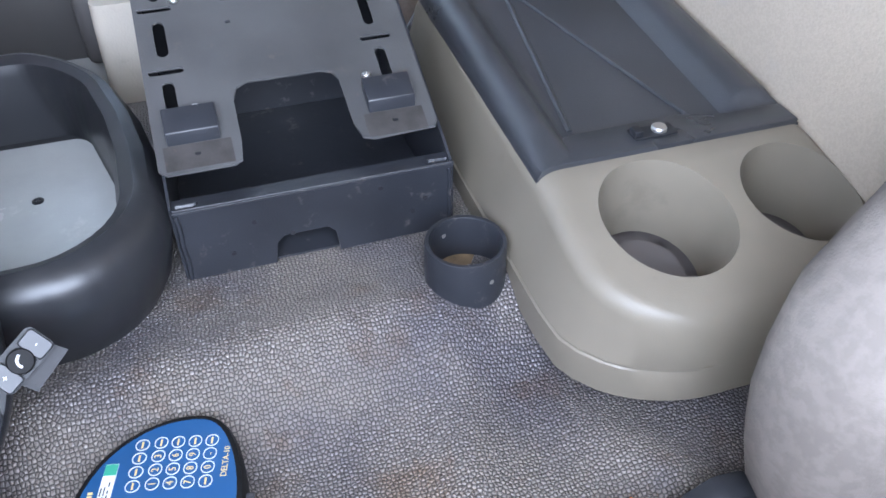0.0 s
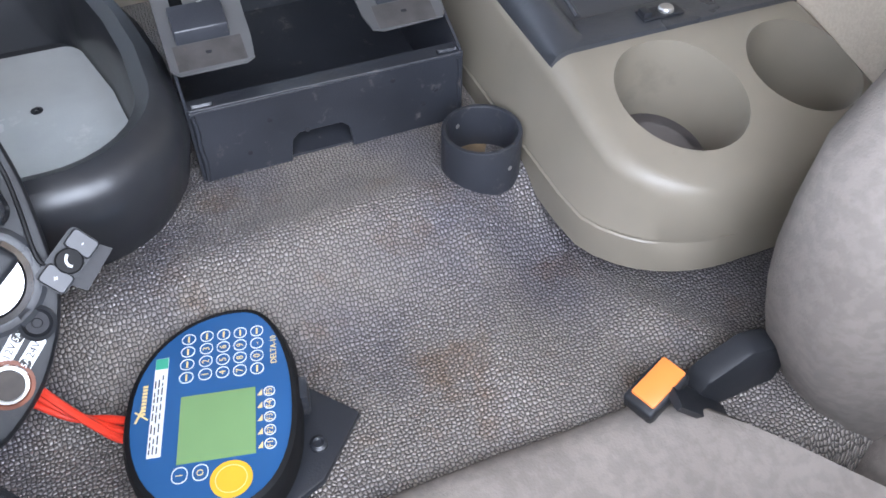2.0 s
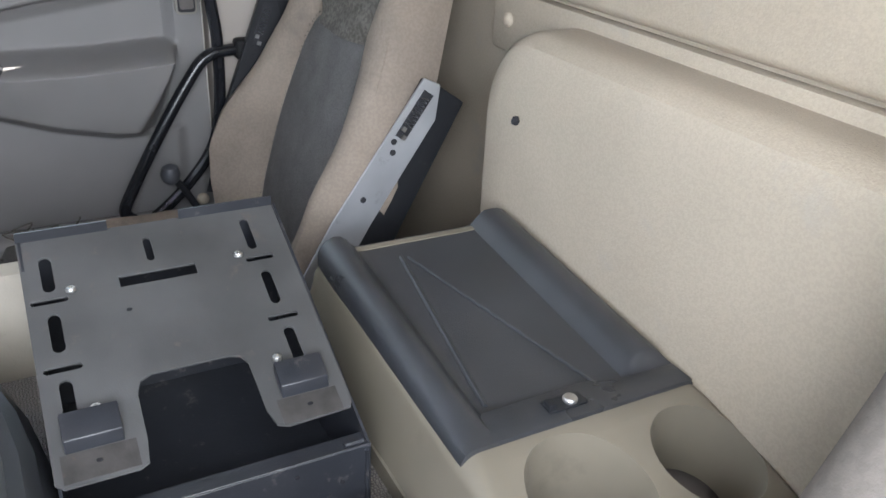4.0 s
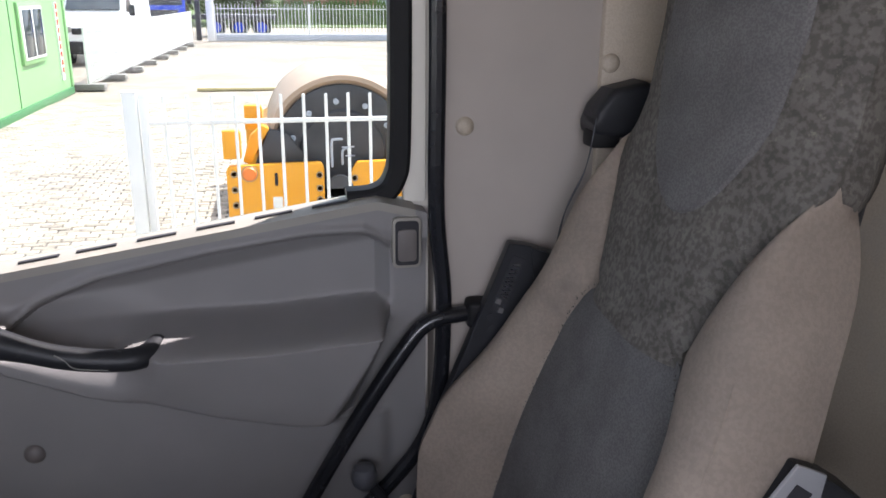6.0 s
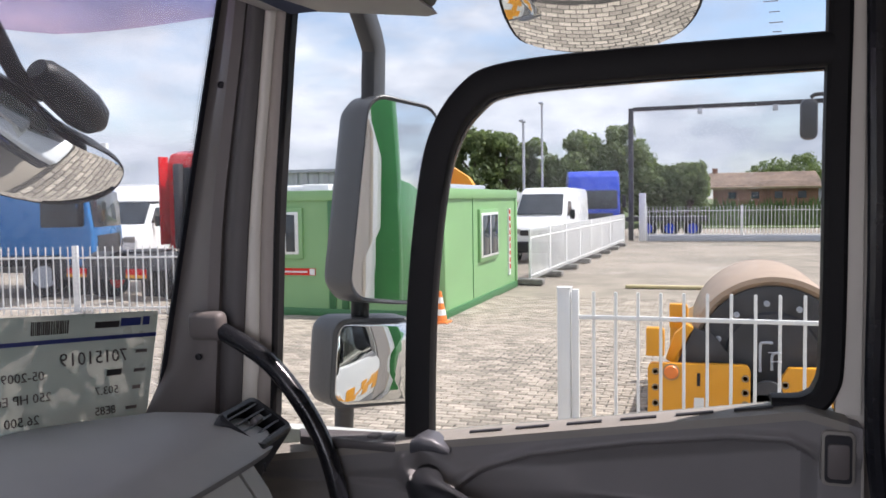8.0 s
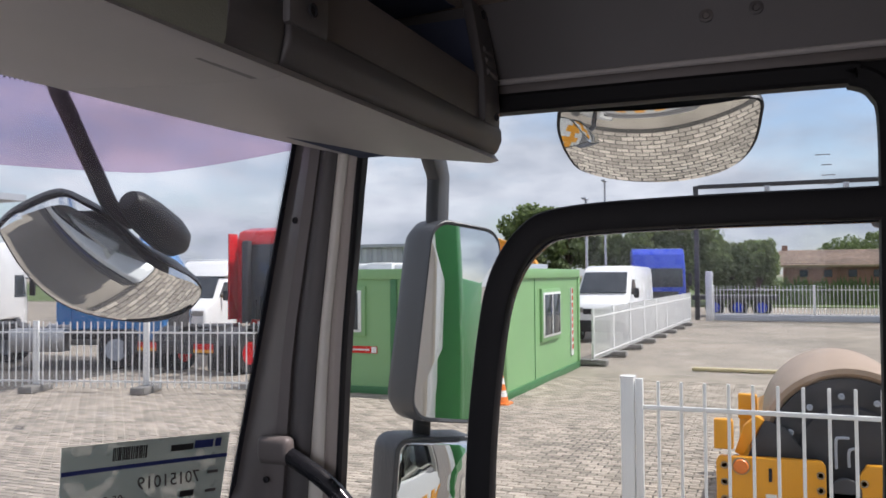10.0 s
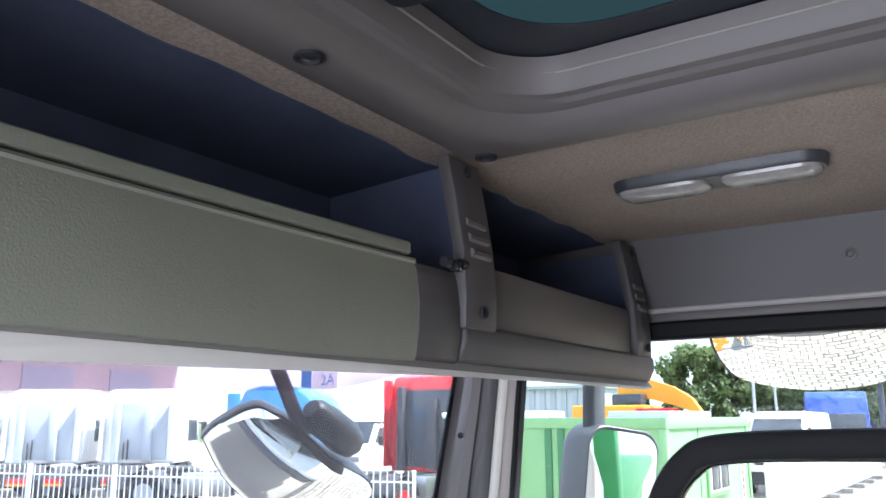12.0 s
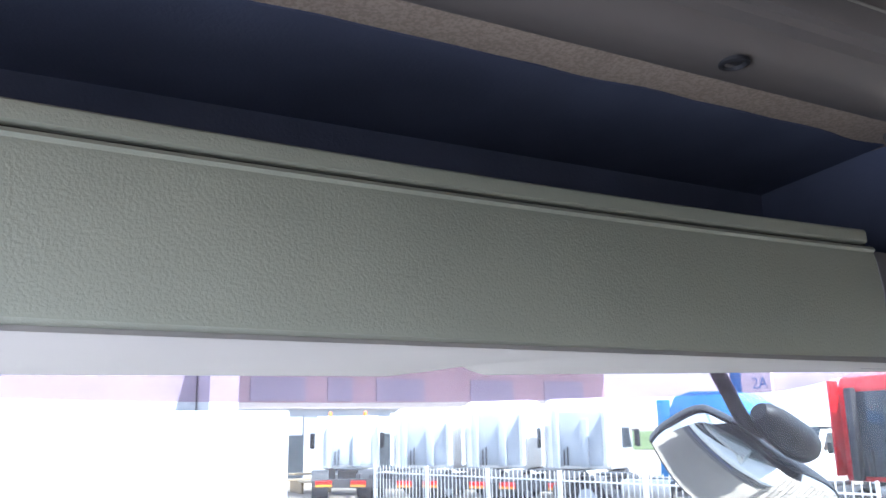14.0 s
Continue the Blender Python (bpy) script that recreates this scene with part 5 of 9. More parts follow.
GRID = [["1", "2", "3", ""], ["4", "5", "6", ""], ["7", "8", "9", ""], ["", "0", "-", ""]]
for r in range(4):
    key(-0.028, 0.031 + 0.0146 * r, 0.0062, 0.0062, "", 0.005)
    for c in range(4):
        key(-0.012 + 0.0148 * c, 0.032 + 0.0146 * r - 0.0005 * c, 0.0058, 0.0064, GRID[c][r], 0.0088)
for i in range(5):
    key(0.0425, -0.049 + 0.0132 * i, 0.0048, 0.0052, "F%d" % (i + 1), 0.0072)
    bm = B()
    add_prism(bm, [(0.0325, -0.052 + 0.0132 * i), (0.0365, -0.052 + 0.0132 * i), (0.0365, -0.046 + 0.0132 * i)], "z", 0.0336, 0.0343)
    bm.transform(DEV)
    part("arrow_mark", bm, M_GOLD, face, smooth=0)
words("DELTA-10", 0.0075, M_GOLD, DEV @ Matrix.Translation((0.047, 0.050, 0.0338)) @ Matrix.Rotation(math.pi / 2, 4, "Z"), face)
for x, lab in ((-0.028, "I"), (-0.012, "O")):
    key(x, -0.066, 0.0062, 0.0075, lab, 0.008)
bm = B()
add_prism(bm, [(-0.0550, -0.046), (-0.0440, -0.046), (-0.0440, 0.056), (-0.0550, 0.056)], "z", 0.0335, 0.0342)
bm.transform(DEV)
lab = part("type_label", bm, M_PAPER, term, "white printed type label")
bm = B()
add_prism(bm, [(-0.0548, 0.044), (-0.0442, 0.044), (-0.0442, 0.0555), (-0.0548, 0.0555)], "z", 0.0341, 0.0345)
bm.transform(DEV)
part("green_mark", bm, M_GREENP, lab)
bm = B()
random.seed(4)
for x in (-0.0533, -0.0505, -0.0475):
    y = -0.043
    while y < 0.035:
        w = random.uniform(0.003, 0.009)
        add_box(bm, (x - 0.0005, y, 0.0341), (x + 0.0005, y + w, 0.0345))
        y += w + random.uniform(0.0015, 0.005)
bm.transform(DEV)
part("print_line", bm, M_INK, lab, smooth=0)
bm = B()
for a, b, w in (((-0.0690, -0.010), (-0.0640, 0.004), 0.0010), ((-0.0700, 0.001), (-0.0590, -0.008), 0.0008)):
    add_tube(bm, [(a[0], a[1], 0.0338), (b[0], b[1], 0.0338)], w, 6, flat=(0.0004, w))
for i in range(9):
    add_box(bm, (-0.0655, -0.003 + 0.0036 * i, 0.0336), (-0.0615, -0.0007 + 0.0036 * i, 0.0342))
bm.transform(DEV @ Matrix.Translation((0.002, 0, 0)))
part("maker_mark", bm, M_GOLD, face, "plain gold maker's mark", 0)
bm = B()
add_lathe(bm, [(0.0165, 0.0335), (0.0165, 0.0343)], DEV @ Matrix.Translation((0.012, -0.076, 0)), 32)
yst = part("round_sticker", bm, M_YELLOWP, term, "round yellow test sticker")
bm = B()
add_lathe(bm, [(0.0125, 0.0343), (0.0125, 0.0346), (0.0118, 0.0346), (0.0118, 0.0343)], DEV @ Matrix.Translation((0.012, -0.076, 0)), 32, False)
part("printed_ring", bm, M_GOLD, yst, smooth=0)
base = thing("terminal_bracket", (-0.45, 0.86, -0.05), "black flat steel bracket under the terminal", "bracket")
bm = B()
add_prism(bm, [(-0.372, 0.900), (-0.377, 0.846), (-0.428, 0.803), (-0.480, 0.852), (-0.500, 0.905)], "z", -0.048, -0.038, 0.003, 2)
part("plate", bm, M_STEEL, base)
bm = B()
add_box(bm, (0.066, -0.004, 0.002), (0.074, 0.020, 0.028), 0.002, 2, DEV)
part("hinge", bm, M_STEEL, base)
bm = B()
add_lathe(bm, [(0.008, 0), (0.008, 0.003), (0.005, 0.005), (0.003, 0.003)], Matrix.Translation((-0.447, 0.847, -0.038)), 14)
part("screw", bm, M_STEEL, base)
bm = B()
for o in (0.0, 0.010, 0.018):
    add_tube(bm, smooth_path([(-0.336, 1.075 - o, 0.02 + o * 0.3), (-0.350, 1.04, -0.02 + o), (-0.370 - o, 1.005, -0.015), (-0.385 - o, 0.985, -0.010)], 6), 0.0038, 8)
solid("power_cable", bm, M_RED, "bright red power cables to the terminal", "cable")



# ---- seats ----
def back_y(z):
    return 0.408 - 0.30 * min(z, 0.60) - 0.12 * max(0, z - 0.60)


HALF = ((-0.16, 0.225), (-0.12, 0.235), (0.0, 0.255), (0.15, 0.265), (0.30, 0.25), (0.42, 0.225), (0.52, 0.20), (0.60, 0.186), (0.75, 0.183), (0.81, 0.165), (0.85, 0.135), (0.875, 0.095))
SEAM = ((-0.16, 0.175), (0.10, 0.182), (0.20, 0.172), (0.30, 0.152), (0.345, 0.128), (0.372, 0.092), (0.385, 0.02))
PUFF_FAR = ((-0.16, 0.025), (-0.08, 0.060), (0.0, 0.092), (0.08, 0.112), (0.15, 0.100), (0.24, 0.058), (0.34, 0.026), (0.48, 0.012), (0.56, 0.004), (0.60, 0.0))
PUFF = ((-0.16, 0.070), (0.05, 0.076), (0.14, 0.064), (0.24, 0.034), (0.34, 0.016), (0.48, 0.010), (0.56, 0.004), (0.60, 0.0))
SPLIT = ((-0.2, 0.0), (0.345, 0.128), (0.37, 0.118), (0.42, 0.132), (0.48, 0.160), (0.53, 0.188), (0.555, 0.205))


def crumple(p, s=0.002, f=14):
    return noise.noise((p[0] * f, p[1] * f, p[2] * f)) * s


def build_seat(cx, name, label, m_side, m_mid, m_head, top=0.875):
    seat = thing(name, (cx, 0.55, -0.40), label, "seat")
    bm = B()
    zs = [-0.16 + 0.535 * i / 26 for i in range(27)]
    rows = []
    for z in zs:
        s = lerp_table(SEAM, z) + 0.004
        row = []
        for k in range(17):
            x = (2 * k / 16 - 1) * s
            y = back_y(z) + 0.012 * math.cos(x / 0.2 * 1.4) + 0.010 * math.sin((z + 0.1) * 7)
            row.append(Vector((cx + x, y + crumple((cx + x, y, z)), z)))
        rows.append(row)
    add_loft(bm, [r + [Vector((r[-1].x, r[-1].y - 0.06, r[-1].z)), Vector((r[0].x, r[0].y - 0.06, r[0].z))] for r in rows])
    part("backrest_insert", bm, m_mid, seat, "dark grey cloth insert")
    for sgn in (1, -1):
        bm = B()
        rings = []
        for i in range(37):
            z = -0.17 + 0.725 * i / 36
            w = lerp_table(HALF, z)
            s = max(lerp_table(SEAM, z) if z < 0.345 else lerp_table(SPLIT, z), 0.0)
            s = min(s, w - 0.004)
            cap = math.sqrt(max(0, 1 - max(0, (z - 0.43) / 0.128) ** 2))
            w = s + (w - s) * max(0.03, cap)
            p = (lerp_table(PUFF_FAR if sgn > 0 else PUFF, z) + 0.014) * (0.25 + 0.75 * cap)
            yb = back_y(z) + 0.006
            prof = [(0, 0.0), (0.05, 0.25), (0.15, 0.52), (0.32, 0.84), (0.52, 1.0), (0.72, 0.97), (0.87, 0.74), (0.96, 0.36), (1.0, -0.15)]
            ring = [(cx + sgn * (s + (w - s) * a), yb + p * b, z) for a, b in prof]
            ring += [(cx + sgn * (w + 0.002), yb - 0.045, z), (cx + sgn * (w - 0.010), yb - 0.085, z), (cx + sgn * (s * 0.9), yb - 0.088, z), (cx + sgn * s * 0.96, yb - 0.02, z)]
            yc, tip = yb - 0.03, max(0.06, math.sqrt(max(0, 1 - max(0, (z - 0.455) / 0.1) ** 2)))
            ring = [(q[0], yc + (q[1] - yc) * tip, z) for q in ring]
            rings.append([Vector(q) + Vector((0, crumple(q, 0.004, 9), 0)) for q in ring])
        add_loft(bm, rings)
        side = part("backrest_bolster", bm, m_side, seat, "worn suede side bolster", 50)
        bm = B()
        pts = []
        for i in range(31):
            z = -0.15 + 0.57 * i / 30
            w = lerp_table(HALF, z)
            pts.append((cx + sgn * (w - 0.012), back_y(z) + 0.004 + (lerp_table(PUFF, z) + 0.014) * 0.62, z))
        add_tube(bm, pts, 0.0028, 6)
        part("piping", bm, m_side, side)
        # frayed seam along the insert
        bm = B()
        random.seed(11 + sgn)
        for i in range(160):
            z = -0.12 + 0.50 * i / 160 + random.uniform(-0.003, 0.003)
            s = lerp_table(SEAM, z)
            if s < 0.06:
                continue
            a = Vector((cx + sgn * (s + 0.004), back_y(z) + 0.013, z))
            d = Vector((sgn * random.uniform(-0.006, 0.002), random.uniform(-0.001, 0.003), random.uniform(-0.004, 0.004)))
            add_tube(bm, [a, a + d], random.uniform(0.0003, 0.0008), 4)
        tagged(part("frayed_seam", bm, m_head, side, "frayed dark seam"), kind="stuff")
    # headrest panel
    def head_y(x, z):
        w = lerp_table(HALF, z)
        u = max(-1, min(1, x / w))
        return back_y(z) + (0.022 + 0.012 * ease((z - 0.5) / 0.15)) * (1 - abs(u) ** 2.6) - 0.030 * ease((z - 0.5) / 0.1) * abs(u) ** 5 + 0.004

    bm = B()
    rings = []
    for i in range(33):
        z = 0.352 + (top - 0.352) * i / 32
        w = lerp_table(HALF, z)
        s = min(lerp_table(SPLIT, z) + 0.004, w) if z < 0.60 else w
        if z < 0.372:
            s *= 0.9
        yb = back_y(z)
        ring = []
        for k in range(19):
            u = 2 * k / 18 - 1
            edge = 0.030 * ease((z - 0.5) / 0.1) * (abs(u) ** 5)
            bulge = (0.022 + 0.012 * ease((z - 0.5) / 0.15)) * (1 - abs(u) ** 2.6)
            ring.append((cx + u * s, yb + bulge - edge + 0.004, z))
        d = 0.095 * (1 - 0.75 * ease((z - 0.80) / 0.08))
        ring += [(cx + s * 0.97, yb - d * 0.6, z), (cx + s * 0.8, yb - d, z), (cx - s * 0.8, yb - d, z), (cx - s * 0.97, yb - d * 0.6, z)]
        rings.append([Vector(q) + Vector((0, crumple(q, 0.004, 10), 0)) for q in ring])
    add_loft(bm, rings)
    head = part("headrest", bm, m_head, seat, "patterned dark cloth headrest, worn", 50)
    bm = B()
    cz = 0.68
    prof = []
    for k, dy in ((1.0, -0.004), (0.96, 0.0032), (0.8, 0.0045), (0.55, 0.005), (0.2, 0.005)):
        prof.append([(cx + x, head_y(x, z) + dy, z) for x, z in [(-0.030 + 0.112 * k * math.cos(t), cz + 0.19 * k * math.sin(t)) for t in [2 * math.pi * q / 40 for q in range(40)]]])
    add_loft(bm, prof)
    part("headrest_patch", bm, m_mid, head, "smooth worn patch")
    bm = B()
    add_tube(bm, [(cx - 0.118, back_y(z) + 0.018, z) for z in [0.55 + 0.3 * i / 12 for i in range(13)]], 0.0018, 6)
    part("stitched_seam", bm, M_TRIMD, head)
    bm = B()
    add_loft(bm, [[(cx + x, y, z) for x, y in rrect(0, back_y(z) - 0.085, lerp_table(HALF, z) - 0.055, 0.03, 0.025, 4)] for z in [-0.25 + 0.9 * i / 12 for i in range(13)]])
    part("back_shell", bm, M_BLACKP, seat, "black plastic back shell")
    # cushion
    bm = B()
    rings = []
    for j in range(24):
        y = 0.30 + 0.645 * j / 23
        e = min(1.0, (0.945 - y) / 0.05)
        drop = 0.05 * (1 - math.sqrt(max(0, 1 - (1 - e) ** 2)))
        ring = []
        for k in range(25):
            u = 2 * k / 24 - 1
            z = -0.075 - drop + 0.020 * abs(u) ** 3 - 0.07 * max(0, abs(u) - 0.86) / 0.14 * abs(u)
            ring.append((cx + u * 0.250, y, z + 0.005 * noise.noise((u * 3, y * 9, cx))))
        ring += [(cx + 0.256, y, -0.19), (cx + 0.245, y, -0.25), (cx - 0.245, y, -0.25), (cx - 0.256, y, -0.19)]
        rings.append(ring)
    add_loft(bm, rings)
    cush = part("cushion", bm, m_mid if m_mid is not m_side else m_side, seat, "worn dark cushion cover", 50)
    if m_mid is not m_side:
        for x0, x1, y0, y1 in ((0.165, 0.253, 0.36, 0.82), (-0.253, -0.165, 0.36, 0.93), (-0.17, 0.17, 0.36, 0.47)):
            bm = B()
            add_slab(bm, lambda a, b: (lambda x, y: (cx + x, y, -0.070 + 0.024 * abs(x / 0.25) ** 3 - 0.06 * max(0, abs(x / 0.25) - 0.90) / 0.1 + 0.006 * math.sin(math.pi * a) - 0.035 * ease((y - 0.87) / 0.07) + 0.004 * noise.noise((x * 20, y * 15, 3))))(x0 + (x1 - x0) * a, y0 + (y1 - y0) * b + (0.012 * noise.noise((a * 5, 1, x0 * 9)) if b > 0.5 else 0)), 14, 24, (0, 0, -0.02))
            part("cushion_edge", bm, m_side, cush, "beige suede edge")
        bm = B()
        random.seed(5)
        for i in range(9):
            x = random.uniform(0.16, 0.25)
            y = 0.83 + random.uniform(-0.04, 0.10)
            a = Vector((cx + x, y, -0.060 - 0.03 * ease((y - 0.88) / 0.06)))
            add_tube(bm, smooth_path([a, a + Vector((random.uniform(-0.01, 0.03), random.uniform(-0.02, 0.03), random.uniform(0.004, 0.012))), a + Vector((random.uniform(0, 0.05), random.uniform(-0.02, 0.06), random.uniform(-0.01, 0.012)))], 3), 0.0016, 5)
        tagged(part("torn_threads", bm, M_CLOTHP, cush, "torn loose threads"), kind="stuff")
    bm = B()
    add_box(bm, (cx - 0.21, 0.34, -0.40), (cx + 0.21, 0.90, -0.245), 0.02, 2)
    part("pedestal", bm, M_BLACKP, seat, "black seat pedestal")
    return seat


M_FOAM = surf("cream_vinyl", (0.46, 0.42, 0.35), 0.6, 0, 0.12, 12, 0.4, 300, wear=(0.30, 0.27, 0.23), wscale=16)
pseat = build_seat(0.645, "passenger_seat", "worn passenger seat, dark cloth with beige suede bolsters", M_SUEDE, M_CLOTH, M_CLOTHP)
bm = B()
add_loft(bm, [[(x, y, z) for x, y in rrect(0.388 + dx, 0.90, 0.020, 0.055, 0.015, 4)] for z, dx in ((-0.20, 0.0), (-0.06, -0.004), (0.02, 0.004), (0.07, 0.016), (0.10, 0.034))])
part("front_corner", bm, M_FOAM, pseat, "cream vinyl cushion corner")


def belt_frame(x0, x1, dy, dz, front, name, label):
    ob = thing(name, ((x0 + x1) / 2, 0.34 + dy, -0.15), label, "seat bracket")

    def yz(pts):
        return [(y + dy, z + dz) for y, z in pts]
    bm = B()
    add_prism(bm, yz([(0.268, 0.328), (0.242, 0.316), (0.196, 0.285), (0.302, 0.083), (0.395, -0.11), (0.50, -0.11), (0.43, 0.100)]), "x", x0 + 0.003, x1, 0.004, 2)
    part("arm", bm, M_BLACKP, ob)
    bm = B()
    add_prism(bm, yz([(0.273, 0.333), (0.243, 0.320), (0.250, 0.262), (0.360, 0.097), (0.455, -0.06), (0.510, -0.03), (0.430, 0.108)]), "x", x0, x0 + 0.0045, 0.001, 1)
    fp = part("side_strip", bm, front, ob, "bare metal side strip" if front is M_ALU2 else "black side strip")
    a = Vector((0, 0.430 - 0.273, 0.108 - 0.333)).normalized()
    b = Vector((0, a.z, -a.y))

    def on(s, w, h):
        return Vector((x0 - h, 0.270 + dy, 0.328 + dz)) + a * s + b * w

    def plate(name, s0, s1, w0, w1, h, mat, parent, label=""):
        bm = B()
        add_loft(bm, [[on(s0, w0, hh), on(s1, w0, hh), on(s1, w1, hh), on(s0, w1, hh)] for hh in (-0.001, h)])
        return part(name, bm, mat, parent, label)
    win = plate("latch_window", 0.012, 0.098, 0.006, 0.026, 0.0008, M_DARK, fp, "open latch window")
    bm = B()
    add_tube(bm, [on(0.022 + 0.0033 * i, 0.010 if i % 2 else 0.022, 0.002) for i in range(17)], 0.0014, 6)
    part("spring", bm, M_ALU, win, "metal spring")
    for s, w in ((0.078, 0.012), (0.090, 0.020)):
        plate("catch", s, s + 0.008, w - 0.004, w + 0.004, 0.004, M_ALU, win)
    for s, w in ((0.108, 0.010), (0.124, 0.019), (0.215, 0.020)):
        bm = B()
        add_lathe(bm, [(0.0052, 0), (0.0052, 0.0010)], Matrix.Translation(on(s, w, 0.0)) @ Matrix.Rotation(-math.pi / 2, 4, "Y"), 12)
        part("hole", bm, M_DARK, fp)
    return ob


M_ALU2 = surf("dull_bare_metal", (0.42, 0.43, 0.45), 0.45, 0.5, 0.10, 14, 0.15, 300, wear=(0.30, 0.30, 0.31), wscale=30)
belt_frame(0.378, 0.424, 0.0, 0.0, M_ALU2, "seat_bracket", "black armrest bracket with a bare metal front strip")
fb = belt_frame(0.898, 0.936, 0.108, 0.045, M_BLACKP, "seat_bracket", "black armrest bracket beside the door")
piv = Matrix.Translation((0.9, 0.381, 0.378))
fb.matrix_basis = piv @ Matrix.Rotation(radians(-14), 4, "X") @ piv.inverted() @ Matrix.Translation(fb.location)

belt = thing("seat_belt", (0.93, 0.26, 0.38), "grey seat belt hanging from its black guide", "seat belt")
bm = B()
add_loft(bm, [[(0.912 + x, y, z + dz) for x, z in rrect(0, 0, 0.030, h, 0.012, 4)] for y, h, dz in ((0.17, 0.030, 0.562), (0.20, 0.038, 0.564), (0.245, 0.034, 0.558), (0.264, 0.022, 0.548), (0.270, 0.012, 0.542))])
part("guide", bm, M_BLACKP, belt)
bm = B()
bp = smooth_path([(0.900, 0.262, 0.555), (0.906, 0.272, 0.48), (0.914, 0.300, 0.40), (0.925, 0.31, 0.25), (0.93, 0.33, 0.05), (0.935, 0.36, -0.2)], 6)
add_loft(bm, [[p + Vector((sx * 0.022, -sx * 0.010 + sy * 0.0009, 0)) for sx, sy in ((-1, -1), (1, -1), (1, 1), (-1, 1))] for p in bp])
part("webbing", bm, M_BELT, belt, "grey webbing strap")
bm = B()
add_box(bm, (0.884, 0.232, 0.512), (0.922, 0.274, 0.536), 0.005, 2)
part("slot_plate", bm, M_RUBBER, belt)

# floor lever beside the passenger seat
lev = thing("seat_lever", (0.93, 0.60, -0.05), "grey knobbed seat lever by the door", "lever")
bm = B()
add_tube(bm, [(0.93, 0.53, -0.10), (0.928, 0.565, -0.03), (0.926, 0.585, 0.0)], 0.008, 10)
part("rod", bm, M_BLACKP, lev)
bm = B()
add_lathe(bm, [(0.008, -0.022), (0.018, -0.012), (0.021, 0.002), (0.016, 0.016), (0.006, 0.022)], Matrix.Translation((0.926, 0.59, 0.008)), 16)
part("knob", bm, M_MIRBODY, lev, "round grey knob")

# driver's seat
dseat = thing("driver_seat", (-0.76, 0.55, -0.40), "grey-brown suede driver's seat with rounded cushion and bolster", "seat")
bm = B()
rings = []
for j in range(26):
    t = j / 25
    y = 0.36 + 0.60 * t
    w = 0.258 * min(1, (1.02 - t) * 12) ** 0.3 - 0.225 * (1 - ease(t / 0.34))
    drop = 0.05 * ease((t - 0.85) / 0.15)
    ring = []
    for k in range(27):
        u = 2 * k / 26 - 1
        z = -0.030 - drop + 0.022 * abs(u) ** 2 - 0.055 * max(0, abs(u) - 0.84) ** 2 / 0.0256
        ring.append((-0.76 + u * w, y, z + 0.004 * noise.noise((u * 4, y * 9, 1))))
    ring += [(-0.76 + w * 1.0, y, -0.22), (-0.76 - w * 1.0, y, -0.22)]
    rings.append(ring)
add_loft(bm, rings)
cu = part("cushion", bm, M_SUEDEG, dseat, smooth=50)
bm = B()
add_tube(bm, [(-0.76 + 0.256, 0.58 + 0.30 * i / 12, -0.058 + 0.002 * math.sin(i)) for i in range(13)], 0.003, 6)
part("piping", bm, M_SUEDEG, cu)
for sgn in (1, -1):
    bm = B()
    edge = [(-0.30, 0.245, 0.085), (-0.20, 0.310, 0.10), (-0.106, 0.376, 0.115), (0.017, 0.440, 0.125), (0.07, 0.456, 0.125), (0.116, 0.463, 0.12), (0.165, 0.462, 0.112), (0.21, 0.455, 0.105), (0.26, 0.420, 0.095), (0.34, 0.365, 0.08), (0.44, 0.315, 0.065), (0.55, 0.27, 0.05)]
    rings = []
    for z, y, d in edge:
        cxx, hw = -0.76 + sgn * 0.210, 0.080
        ring = []
        for k in range(20):
            t = 2 * math.pi * k / 20
            c, s = math.cos(t), math.sin(t)
            ring.append((cxx + math.copysign(abs(c) ** 0.8, c) * hw, y + 0.015 - d + math.copysign(abs(s) ** 0.85, s) * d, z))
        rings.append(ring)
    add_loft(bm, rings)
    sd = part("backrest_bolster", bm, M_SUEDEG, dseat, "padded grey-brown suede bolster", 60)
    bm = B()
    add_tube(bm, smooth_path([(-0.76 + sgn * 0.281, y - d * 0.75, z) for z, y, d in edge], 3), 0.003, 6)
    part("piping", bm, M_SUEDEG, sd)
bm = B()
add_loft(bm, [[(-0.76 + x, y, z) for x, y in rrect(0, 0.30 - 0.22 * z, 0.16, 0.06, 0.04, 5)] for z in [-0.28 + 0.95 * i / 14 for i in range(15)]])
part("backrest", bm, M_SUEDEG, dseat)
bm = B()
add_box(bm, (-0.93, 0.42, -0.40), (-0.59, 0.88, -0.215), 0.02, 2)
part("pedestal", bm, M_BLACKP, dseat)
bm = B()
add_prism(bm, [(0.44, -0.12), (0.425, -0.02), (0.445, 0.012), (0.475, 0.016), (0.515, -0.01), (0.535, -0.05), (0.53, -0.12)], "x", -0.537, -0.510, 0.006, 2)
part("side_cover", bm, M_BLACKP, dseat, "black plastic hinge cover")

